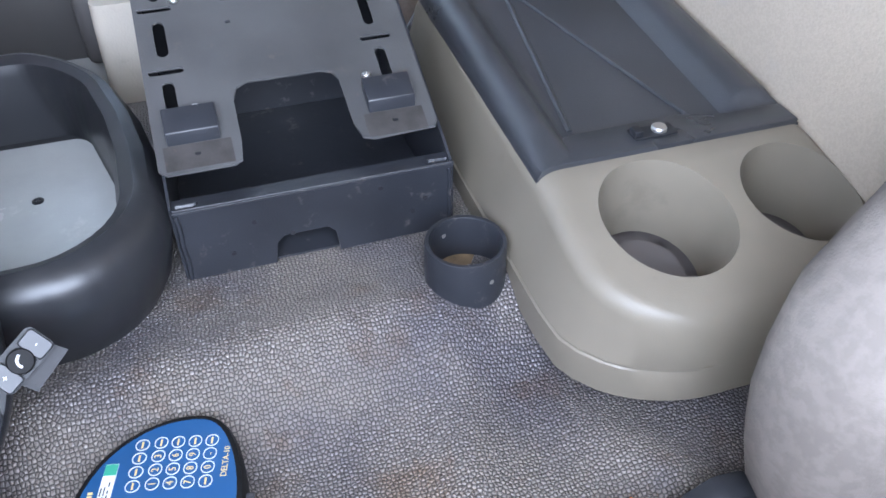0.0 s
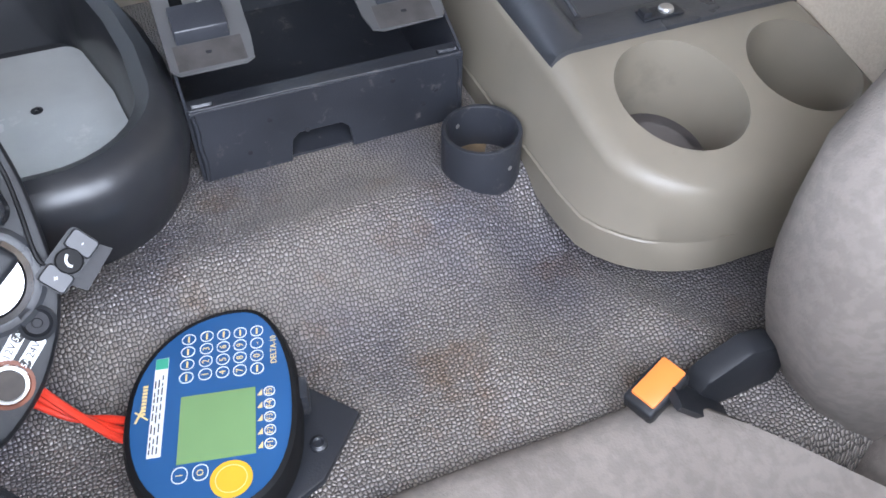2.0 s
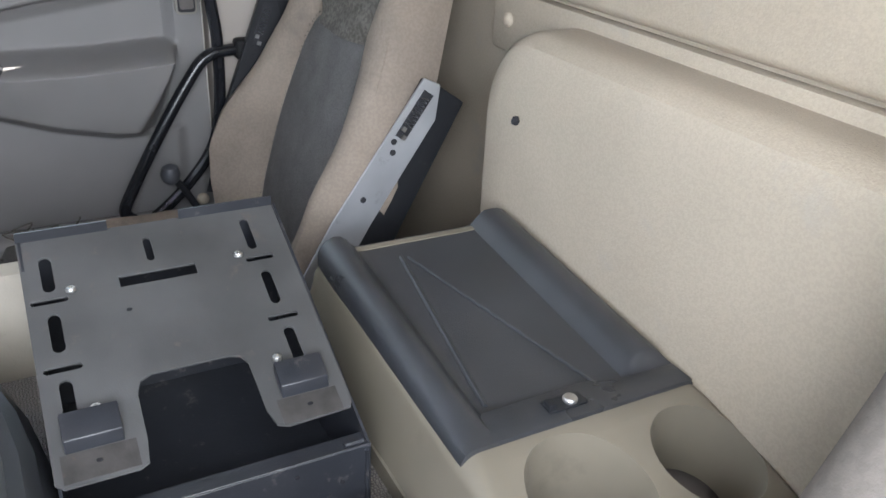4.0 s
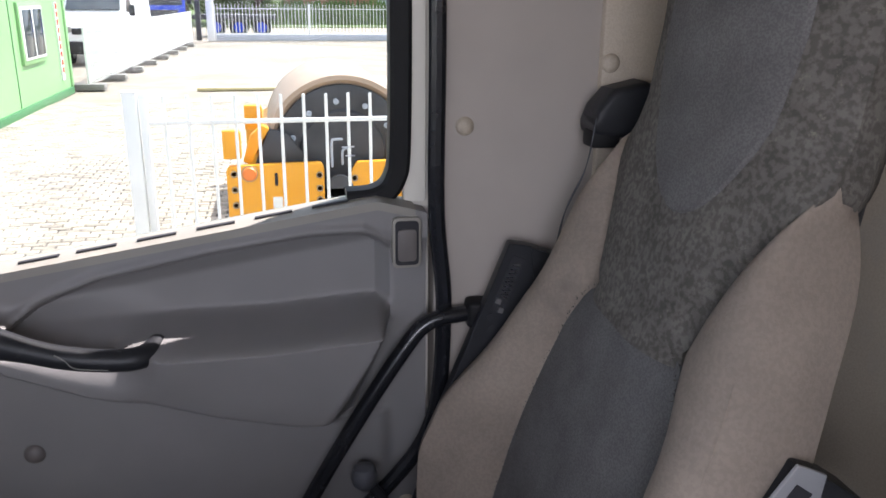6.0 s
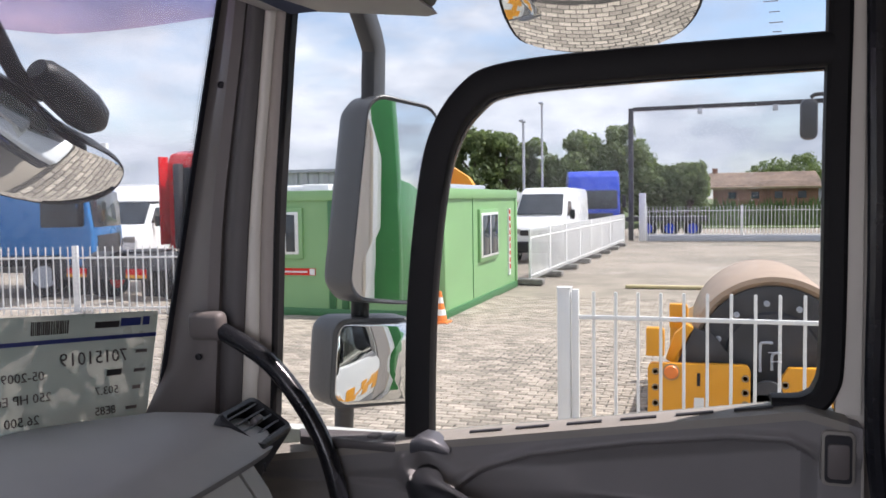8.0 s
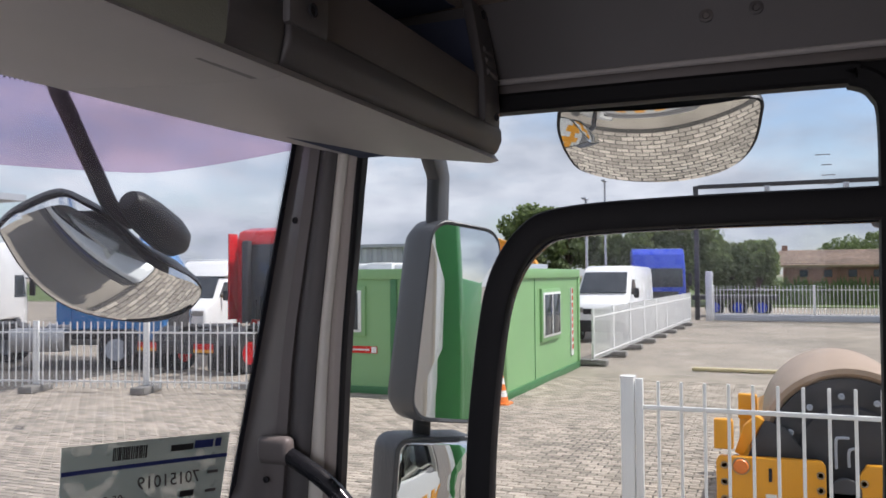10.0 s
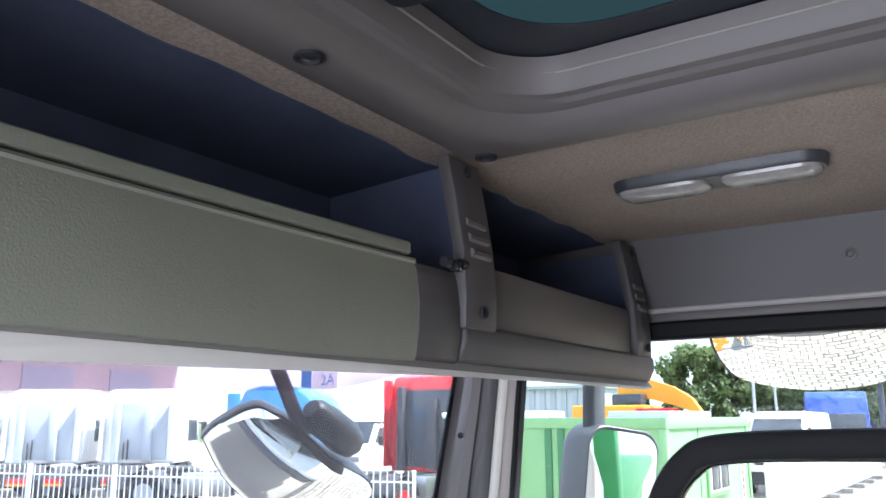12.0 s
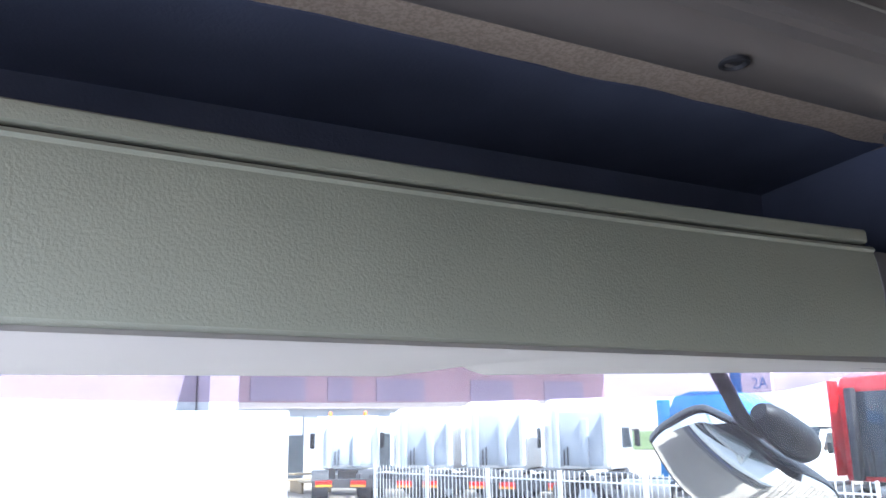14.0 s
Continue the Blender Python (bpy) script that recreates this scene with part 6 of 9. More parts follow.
# seat belt buckle
buckle = thing("belt_buckle", (-0.55, 0.585, 0.0), "black seat belt buckle with a bright orange button", "buckle")
bk = Matrix.Translation((-0.527, 0.566, 0.004)) @ Matrix.Scale(0.74, 4) @ Matrix.Rotation(radians(-70), 4, "Z") @ Matrix.Rotation(radians(-14), 4, "Y")
bm = B()
add_box(bm, (-0.036, -0.0215, -0.022), (0.036, 0.0215, 0.004), 0.006, 3, bk)
part("body", bm, M_BLACKP, buckle)
bm = B()
add_box(bm, (-0.026, -0.0165, 0.002), (0.034, 0.0165, 0.0075), 0.003, 2, bk)
part("button", bm, M_ORANGE, buckle, "orange release button")
bm = B()
add_tube(bm, smooth_path([(-0.540, 0.560, 0.008), (-0.545, 0.53, -0.02), (-0.553, 0.49, -0.06), (-0.553, 0.45, -0.12)], 5), 0.01, 8, flat=(0.004, 0.016))
part("stalk", bm, M_BLACKP, buckle)

# ---- switch panel beside the steering column ----
PAN = Matrix(((0.2922, 0.6304, -0.7191, -0.326), (-0.9564, 0.1926, -0.2197, 1.031), (0.0, 0.752, 0.6592, 0.079), (0, 0, 0, 1)))
panel = thing("switch_panel", (-0.33, 1.08, 0.0), "black plastic switch panel with sockets and a chrome ringed knob", "switch panel")
po = smooth_path([(u, v, 0) for u, v in ((0.020, 0.235), (0.036, 0.200), (0.0409, 0.166), (0.0426, 0.118), (0.039, 0.080), (0.0337, 0.047), (0.029, 0.022), (0.017, -0.003), (0.001, -0.026), (-0.020, -0.048), (-0.044, -0.064), (-0.066, -0.073), (-0.082, -0.066), (-0.12, -0.03), (-0.14, 0.05), (-0.14, 0.235))], 4)
bm = B()


def shrunk(d):
    cx, cy = -0.045, 0.07
    return [(cx + (p.x - cx) * (1 - d), cy + (p.y - cy) * (1 - d)) for p in po]


add_loft(bm, [[PAN @ Vector((u, v, w)) for u, v in shrunk(d)] for w, d in ((-0.075, 0.06), (-0.030, -0.02), (-0.010, -0.015), (-0.003, 0.0), (0.0, 0.025), (0.0005, 0.06))])
part("body", bm, M_BLACKP, panel)


def pan_lathe(name, u, v, prof, mat, parent, label="", n=28, caps=True):
    bm = B()
    add_lathe(bm, prof, PAN @ Matrix.Translation((u, v, 0)), n, caps)
    return part(name, bm, mat, parent, label)


pan_lathe("switch_bezel", -0.018, 0.046, [(0.045, -0.001), (0.045, 0.003), (0.041, 0.006), (0.036, 0.004)], M_BLACKGRAIN, panel)
pan_lathe("chrome_ring", -0.018, 0.046, [(0.036, 0.002), (0.035, 0.007), (0.030, 0.0085), (0.028, 0.006)], M_CHROME, panel, "chrome ring")
bm = B()
add_box(bm, (-0.030, -0.011, 0.004), (0.030, 0.011, 0.024), 0.006, 3, PAN @ Matrix.Translation((-0.018, 0.046, 0)) @ Matrix.Rotation(0.5, 4, "Z"))
part("knob", bm, M_BLACKP, panel, "black turning knob")
s1 = pan_lathe("socket", 0.0, 0.0, [(0.0145, -0.001), (0.0145, 0.004), (0.0115, 0.0055), (0.0095, 0.003), (0.0085, -0.001)], M_BLACKP, panel, "small black socket")
pan_lathe("socket_pin", 0.0, 0.0, [(0.0085, -0.0005), (0.0085, 0.0006), (0.004, 0.0008), (0.0035, 0.003)], M_DARK, s1)
s2 = pan_lathe("socket", -0.040, -0.033, [(0.0195, 0.0002), (0.0195, 0.0015), (0.0165, 0.0022), (0.0155, 0.0005)], surf("brown_ring", (0.20, 0.07, 0.04), 0.5, 0, 0.3, 60), panel, "lighter socket with a brown rim", caps=False)
pan_lathe("socket_ring", -0.040, -0.033, [(0.0155, 0.001), (0.0150, 0.0042), (0.0125, 0.0046), (0.0118, -0.001)], M_ZINC, s2, "bright metal ring", caps=False)
pan_lathe("socket_hole", -0.040, -0.033, [(0.0120, 0.0040), (0.0110, 0.0036), (0.0106, 0.0010), (0.0060, 0.0008)], surf("sooty_metal", (0.045, 0.036, 0.030), 0.6, 0.2, 0.4, 60), s2)
for a, b, t1, t2 in (((-0.0338, -0.0150), (-0.0130, 0.0000), "12V", "5A"), ((-0.0270, -0.0278), (-0.0045, -0.0128), "24V", "15A")):
    a, b = Vector(a), Vector(b)
    d = (b - a).normalized()
    mm = PAN @ Matrix.Translation((*((a + b) / 2), 0)) @ Matrix.Rotation(math.atan2(d.y, d.x), 4, "Z")
    L = (b - a).length / 2
    bm = B()
    add_loft(bm, [[mm @ Vector((x, y, z)) for x, y in rrect(0, 0, L + 0.003, 0.0052, 0.004, 4)] for z in (0.0006, 0.0014)])
    tag = part("rating_tag", bm, M_PAPER, panel, "white rating tag")
    e = 1 if t1 == "12V" else -1
    bm = B()
    add_loft(bm, [[mm @ Vector((x, y, z)) for x, y in rrect(e * L * 0.62, 0, L * 0.36, 0.0045, 0.004, 4)] for z in (0.0013, 0.0017)])
    part("dark_field", bm, M_INK, tag)
    words(t1, 0.0085, M_INK, mm @ Matrix.Translation((-e * L * 0.36, 0, 0.0018)), tag)
    words(t2, 0.0065, M_PAPER, mm @ Matrix.Translation((e * L * 0.62, 0, 0.0021)), tag)
stalk = thing("column_lever", (-0.27, 1.05, 0.12), "glossy black lever knob beside the steering column", "lever")
bm = B()
add_loft(bm, [[PAN @ Vector((u, v + 0.0, w)) for u, v in rrect(-0.012, 0.098, 0.036 * s, 0.021 * s, 0.014 * s, 5)] for w, s in ((0.022, 0.8), (0.027, 0.98), (0.040, 1.0), (0.050, 0.9), (0.055, 0.6))])
part("knob", bm, M_GLOSSB, stalk)
bm = B()
add_tube(bm, [PAN @ Vector((-0.03, 0.10, 0.030)), PAN @ Vector((-0.03, 0.10, -0.002))], 0.012, 10)
part("stem", bm, M_BLACKP, stalk)

# call button unit taped to the bin
CAL = PAN @ Matrix.Translation((0.0425, 0.033, 0.008)) @ Matrix.Rotation(radians(29), 4, "Z") @ Matrix.Scale(0.86, 4)
call = thing("call_button_unit", tuple(CAL.translation), "silver and black call button unit taped to the bin", "remote control")
bm = B()
add_loft(bm, [[CAL @ Vector((x, y, z)) for x, y in rrect(0, 0.001, 0.030 * s, 0.0155 * s, 0.006 * s, 4)] for z, s in ((-0.010, 0.95), (-0.004, 1.0), (0.0, 1.0))])
part("backing", bm, M_BLACKP, call)
bm = B()
add_prism(bm, [(-0.014, -0.030), (0.020, -0.027), (0.032, -0.026), (0.028, -0.012), (-0.018, -0.012)], "z", -0.012, -0.0085)
bm.transform(CAL)
part("tape", bm, surf("black_tape", (0.022, 0.022, 0.025), 0.6, 0, 0.2, 40, 0.5, 100), call, "peeling black tape")
for x, lab in ((-0.0195, "+"), (0.0195, "-")):
    bm = B()
    add_loft(bm, [[CAL @ Vector((a, b, z)) for a, b in rrect(x, 0, 0.0095 * s, 0.0135 * s, 0.003, 4)] for z, s in ((-0.001, 1.0), (0.0045, 1.0), (0.006, 0.9))])
    kb = part("side_button", bm, surf("silver_plastic", (0.045, 0.046, 0.050), 0.42, 0.2, 0.03, 20) if x < 0 else bpy.data.materials["silver_plastic"], call, "silver button")
    words(lab, 0.009, M_PAPER, CAL @ Matrix.Translation((x, 0, 0.0062)), kb)
bm = B()
add_lathe(bm, [(0.0125, -0.001), (0.0125, 0.0055), (0.011, 0.0075), (0.005, 0.008)], CAL, 24)
kb = part("call_button", bm, M_RUBBER, call, "round black button with handset mark")
bm = B()
add_tube(bm, smooth_path([CAL @ Vector(p) for p in ((-0.003, -0.005, 0.0082), (-0.0035, -0.001, 0.0084), (-0.001, 0.003, 0.0084), (0.004, 0.005, 0.0082))], 4), 0.0012, 6)
part("handset_mark", bm, M_PAPER, kb)
bm = B()
add_tube(bm, smooth_path([CAL @ Vector((-0.012, 0.010, -0.004)), CAL @ Vector((-0.012, 0.024, 0.0)), PAN @ Vector((0.030, 0.085, 0.003)), PAN @ Vector((0.034, 0.12, 0.002)), PAN @ Vector((0.030, 0.17, 0.003))], 6), 0.0018, 6)
solid("thin_cable", bm, M_RUBBER, "thin black cable along the switch panel", "cable")
# rim of the steering wheel, low in the driver's space
bm = B()
wm = Matrix.Translation((-0.742, 1.145, 0.28)) @ Matrix.Rotation(radians(28), 4, "X")
add_tube(bm, [wm @ Vector((0.22 * math.cos(t), 0.22 * math.sin(t), 0)) for t in [2 * math.pi * k / 48 for k in range(49)]], 0.015, 10, False)
wheel = thing("steering_wheel", (-0.775, 1.15, 0.20), "dark grey truck steering wheel", "steering wheel")
part("rim", bm, M_BLACKP, wheel)
bm = B()
add_lathe(bm, [(0.075, -0.06), (0.085, -0.03), (0.07, -0.015), (0.02, -0.012)], wm, 24)
part("hub", bm, M_BLACKP, wheel)
for a in (30, 150, 210, 330):
    bm = B()
    add_tube(bm, [wm @ Vector((0.07 * math.cos(radians(a)), 0.07 * math.sin(radians(a)), -0.03)), wm @ Vector((0.215 * math.cos(radians(a)), 0.215 * math.sin(radians(a)), 0))], 0.013, 8, flat=(0.006, 0.016))
    part("spoke", bm, M_BLACKP, wheel)
bm = B()
add_tube(bm, [wm @ Vector((0, 0, -0.05)), wm @ Vector((0, 0.05, -0.40))], 0.04, 12)
part("column", bm, M_BLACKP, wheel)


# ---- windscreen sticker, visor and wiper ----
def film(name, col, alpha):
    m, nt, b = base_mat(name)
    N, L = nt.nodes.new, nt.links.new
    tc = N("ShaderNodeTexCoord")
    v = N("ShaderNodeTexNoise")
    v.inputs["Scale"].default_value, v.inputs["Detail"].default_value = 22, 2
    L(tc.outputs["Object"], v.inputs["Vector"])
    r = N("ShaderNodeValToRGB")
    r.color_ramp.elements[0].position, r.color_ramp.elements[1].position = 0.56, 0.60
    r.color_ramp.elements[0].color, r.color_ramp.elements[1].color = (alpha,) * 3 + (1,), (alpha * 0.72,) * 3 + (1,)
    L(v.outputs["Fac"], r.inputs["Fac"])
    L(r.outputs["Color"], b.inputs["Alpha"])
    b.inputs["Base Color"].default_value = (*col, 1)
    b.inputs["Roughness"].default_value = 0.6
    b.inputs["Transmission Weight"].default_value = 0.0
    return m


M_FILM = film("grey_green_film", (0.33, 0.44, 0.41), 0.72)
sticker = thing("windscreen_sticker", (0.82, 1.66, 0.33), "translucent grey-green data sticker, seen from its back", "sticker")


def on_screen(x, z, off=0.004):
    return (x, screen_y(x, z) - off, z)


def stick(a, b):
    """A place on the sheet: a from its far edge to the pillar, b from its foot to its head."""
    x = 0.655 + (0.975 - 0.006 * (1 - b) * 4 - 0.655) * a
    z = (0.350 - 0.026 * a) + ((0.566 - 0.028 * a) - (0.350 - 0.026 * a)) * b
    return x, z


bm = B()
add_slab(bm, lambda a, b: on_screen(*stick(a, b), 0.0030), 12, 8, (0, 0.0008, 0))
sheet = part("sheet", bm, M_FILM, sticker)
bm = B()
add_slab(bm, lambda a, b: on_screen(*stick(a, 0.79 + 0.032 * b), 0.0042), 12, 1, (0, 0.0006, 0))
part("blue_line", bm, M_NAVY, sticker, "dark blue rule")


def mark(a, b, text, size, mat=M_INK):
    x, z = stick(a, b)
    s = -0.31 * x / 1.1025
    slope = -0.09
    m = Matrix(((-1, 0, 0, x), (-s, 0, 1, screen_y(x, z) - 0.0046), (-slope, 1, 0, z), (0, 0, 0, 1)))
    words(text, size, mat, m, sheet)


mark(0.63, 0.655, "70151019", 0.031)
mark(0.24, 0.56, "05-2009", 0.021)
mark(0.19, 0.40, "250 HP Euro 5", 0.021)
mark(0.72, 0.385, "503.7", 0.020)
mark(0.20, 0.24, "26.500 kg", 0.021)
mark(0.72, 0.225, "8E85", 0.020)
for a0, a1, b0, b1, mat in ((0.62, 0.76, 0.885, 0.935, M_INK), (0.77, 0.89, 0.89, 0.955, M_NAVY), (0.905, 0.945, 0.89, 0.96, M_NAVY), (0.71, 0.80, 0.50, 0.55, M_INK), (0.88, 0.95, 0.665, 0.69, M_TRIMD), (0.88, 0.95, 0.51, 0.535, M_TRIMD), (0.88, 0.93, 0.37, 0.40, M_TRIMD), (0.85, 0.92, 0.21, 0.235, M_TRIMD), (0.44, 0.60, 0.075, 0.10, M_TRIMD), (0.40, 0.62, 0.03, 0.05, M_TRIMD), (0.74, 0.90, 0.085, 0.11, M_TRIMD)):
    bm = B()
    add_slab(bm, lambda a, b: on_screen(*stick(a0 + (a1 - a0) * a, b0 + (b1 - b0) * b), 0.0046), 3, 1, (0, 0.0006, 0))
    part("print_bar", bm, mat, sheet, smooth=0)
random.seed(9)
a = 0.275
while a < 0.465:
    w = random.uniform(0.003, 0.008)
    bm = B()
    add_slab(bm, lambda u, b: on_screen(*stick(a + w * u, 0.86 + 0.10 * b), 0.0046), 1, 1, (0, 0.0006, 0))
    part("print_bar", bm, M_INK, sheet, smooth=0)
    a += w + random.uniform(0.003, 0.008)

# dotted black band along the head and foot of the windscreen
bm = B()
for i in range(260):
    x = -0.95 + 1.98 * i / 260
    for k in range(4):
        for zb, sg in ((1.116, 1), (0.315, -1)):
            z = zb + sg * 0.007 * k
            s = 0.0016 + 0.0006 * k
            xx = x + (0.0038 if k % 2 else 0)
            y = screen_y(xx, z) - 0.004
            bm.faces.new([bm.verts.new(p) for p in ((xx - s, y, z - s), (xx + s, y, z - s), (xx + s, y, z + s), (xx - s, y, z + s))])
tagged(part("printed_dots", bm, M_RUBBER, screen, "fine black dot print", 0), kind="stuff")
bm = B()
add_slab(bm, lambda a, b: on_screen(-1.0 + 2.06 * a, 1.142 + 0.04 * b, 0.004), 40, 1, (0, 0.001, 0))
part("black_border", bm, M_RUBBER, screen, "black printed border")
bm = B()
add_slab(bm, lambda a, b: on_screen(-0.97 + 1.94 * a, 0.225 + 0.065 * b, 0.004), 40, 1, (0, 0.001, 0))
part("black_border", bm, M_RUBBER, screen, "black printed border")

# outside sun visor, lilac and translucent
visor = thing("sun_visor", (0.0, 1.86, 1.1), "translucent lilac sun visor outside the windscreen", "sun visor")


def visor_low(x):
    return 1.008 + 0.020 * abs(x) ** 2 + 0.35 * max(0, abs(x) - 0.90) ** 1.3


bm = B()
add_slab(bm, lambda a, b: (lambda x: (x, screen_y(x, 1.0) + 0.025 + (0.08 + 0.10 * (1 - b)) * (1 - min(1, abs(x) / 1.2) ** 4), visor_low(x) + (1.36 - visor_low(x)) * b))(-1.19 + 2.38 * a), 60, 8, (0, 0.004, 0))
part("sheet", bm, M_VISOR, visor)
for x in (-0.9, 0.5, 0.95):
    bm = B()
    add_tube(bm, smooth_path([(x, screen_y(x, 1.1) + 0.02, 1.20), (x, screen_y(x, 1.1) + 0.10, 1.18), (x, screen_y(x, 1.1) + 0.13, 1.20)], 4), 0.014, 8)
    part("bracket", bm, M_RUBBER, visor)
wip = thing("wiper", (0.2, 1.80, 0.28), "black wiper arm parked low on the windscreen", "wiper")
bm = B()
add_tube(bm, [(x, screen_y(x, 0.30) + 0.03, 0.292 + 0.004 * math.sin(x * 3)) for x in [-0.35 + 0.095 * i for i in range(13)]], 0.009, 8)
part("blade", bm, M_RUBBER, wip)
bm = B()
add_tube(bm, [(-0.40, 1.80, 0.20), (-0.1, 1.815, 0.285), (0.2, 1.815, 0.305)], 0.010, 8)
part("arm", bm, M_BLACKP, wip)


# ---- outside mirrors ----
def mirror_head(ob, m, ring, depth, curve, glass_in=0.008, shell=M_MIRBODY, boxy=False, apex=(0.0, 0.0)):
    """Housing behind a glass whose outline is ring; curve: its bulge per square metre."""
    def sc(k, z, in_=0.0):
        out = []
        for x, y in ring:
            r = math.hypot(x, y)
            q = max(0, r - in_) / r * k
            out.append(m @ Vector((x * q, y * q, z)))
        return out
    bm = B()
    shape = ((0.72, 1.0), (0.88, 0.97), (0.97, 0.86), (1.02, 0.66), (1.015, 0.25)) if boxy else ((0.35, 1.0), (0.62, 0.9), (0.86, 0.62), (0.985, 0.2))
    add_loft(bm, [sc(k, -depth * d) for k, d in shape] + [sc(1.0, 0.0), sc(1.0, 0.008), sc(1, 0.010, 0.003), sc(1, 0.008, glass_in), sc(1, 0.002, glass_in)])
    h = part("housing", bm, shell, ob)
    bm = B()
    rows = []
    ax, ay = apex
    rm = max((x - ax) ** 2 + (y - ay) ** 2 for x, y in ring)
    if ax or ay:
        rows.append(sc(1.0, 0.003, glass_in))
    for k in (1.0, 0.92, 0.84, 0.76, 0.66, 0.56, 0.46, 0.36, 0.26, 0.16, 0.06):
        row = []
        for x, y in ring:
            r = math.hypot(x, y)
            q = (r - glass_in) / r * k
            row.append(m @ Vector((x * q, y * q, 0.0040 + curve * (rm - (x * q - ax) ** 2 - (y * q - ay) ** 2))))
        rows.append(row)
    add_loft(bm, rows, True, True)
    part("mirror_glass", bm, M_MIRROR, h, "clear mirror glass", 80)
    return h


side_m = thing("side_mirror", (1.33, 1.36, 0.55), "tall grey side mirror with wide-angle mirror below", "side mirror")
SM = frame_of((1.360, 1.318, 0.727), (-0.580, -0.8146, 0.0)) @ Matrix.Rotation(radians(-8), 4, "Z")
mirror_head(side_m, SM, rrect(0, 0, 0.092, 0.216, 0.045, 6), 0.125, 0.07, 0.009, boxy=True, apex=(0.26, 0.0))
WM = frame_of((1.345, 1.362, 0.385), (-0.60, -0.80, 0.0)) @ Matrix.Rotation(radians(-5), 4, "Z")
mirror_head(side_m, WM, rrect(0, 0, 0.110, 0.094, 0.035, 6), 0.110, 1.1, 0.012, boxy=True, apex=(0.035, 0.0))
bm = B()
add_tube(bm, smooth_path([(1.08, 1.40, 1.33), (1.20, 1.372, 1.215), (1.28, 1.355, 1.130), (1.345, 1.356, 1.066)], 3) + [Vector((1.362, 1.358, 1.045)), Vector((1.366, 1.362, 0.99)), Vector((1.368, 1.366, 0.90))], 0.024, 14, flat=(0.026, 0.019))
part("arm", bm, M_MIRBODY, side_m, "grey tube arm with a bend")
bm = B()
add_tube(bm, [(1.352, 1.395, 0.56), (1.352, 1.40, 0.45)], 0.020, 12)
part("joint", bm, M_BLACKP, side_m)
bm = B()
add_tube(bm, smooth_path([(1.335, 1.43, 0.32), (1.325, 1.44, 0.15), (1.25, 1.45, 0.02), (1.10, 1.46, -0.02)], 6), 0.021, 12)
part("lower_arm", bm, M_MIRBODY, side_m)

kerb = thing("kerb_mirror", (1.35, 0.87, 1.10), "wide convex kerb mirror over the side window", "mirror")
KM = frame_of((1.36, 0.883, 1.108), (-0.60, -0.05, -0.80))
kring = smooth_path([(x, y, 0) for x, y in ((0.188, 0.082), (0.196, 0.03), (0.186, -0.04), (0.155, -0.092), (0.06, -0.115), (-0.05, -0.118), (-0.135, -0.098), (-0.178, -0.045), (-0.192, 0.035), (-0.184, 0.082), (-0.10, 0.092), (0.0, 0.096), (0.10, 0.092), (0.188, 0.082))], 4)[:-1]
kring = [(-p.x, p.y) for p in kring]
mirror_head(kerb, KM, kring, 0.055, 0.75, 0.006, M_BLACKP)
bm = B()
add_tube(bm, smooth_path([(1.05, 0.90, 1.30), (1.22, 0.90, 1.27), (1.37, 0.89, 1.19), (1.385, 0.885, 1.13)], 6), 0.016, 10)
part("arm", bm, M_BLACKP, kerb)

front = thing("front_mirror", (1.02, 1.95, 0.86), "convex front mirror on a black arm before the windscreen", "mirror")
FM = Matrix(((0.7918, -0.2819, -0.5418, 1.02), (-0.6108, -0.3655, -0.7024, 1.95), (0.0, 0.8871, -0.4616, 0.86), (0, 0, 0, 1)))
fring = smooth_path([(-u, v, 0) for u, v in ((0.2201, 0.0802), (0.1901, 0.115), (0.1204, 0.1554), (0.0733, 0.1411), (0.0096, 0.1004), (-0.0743, 0.0213), (-0.1736, -0.0407), (-0.178, -0.0933), (-0.1326, -0.1318), (-0.0433, -0.1409), (0.0852, -0.1014), (0.1677, -0.0204), (0.2201, 0.0802))], 4)[:-1]
mirror_head(front, FM, [(p.x, p.y) for p in fring], 0.10, 0.9, 0.006, M_BLACKP, apex=(0.038, 0.14))
bm = B()
add_tube(bm, smooth_path([(0.77, 1.86, 1.36), (0.82, 1.91, 1.22), (0.877, 1.92, 1.131), (0.937, 1.92, 1.035), (0.982, 1.92, 0.968), (1.03, 1.915, 0.945)], 5), 0.017, 12)
part("arm", bm, M_BLACKP, front)
bm = B()
add_loft(bm, [[Vector((1.085, 1.89, 0.935)) + Vector((0.86, -0.02, -0.5)).normalized() * s + Vector((0.0, r * math.cos(t), 0)) + Vector((0.5, 0, 0.86)) * r * math.sin(t) for t in [2 * math.pi * k / 16 for k in range(16)]] for s, r in ((-0.105, 0.022), (-0.09, 0.032), (-0.04, 0.041), (0.02, 0.044), (0.06, 0.036), (0.082, 0.016))])
part("joint_cover", bm, M_BLACKP, front, "black rounded joint cover")
# small print etched into the side panes
for y0, z0, w in ((0.605, 1.000, 0.05), (0.600, 0.985, 0.035), (0.598, 0.970, 0.045), (0.596, 0.957, 0.03), (0.595, 0.500, 0.045), (0.592, 0.487, 0.035)):
    bm = B()
    add_box(bm, (1.0105, y0 - w / 5, z0), (1.0118, y0 + w / 5, z0 + 0.0012))
    part("print_bar", bm, M_PALE, door, smooth=0)


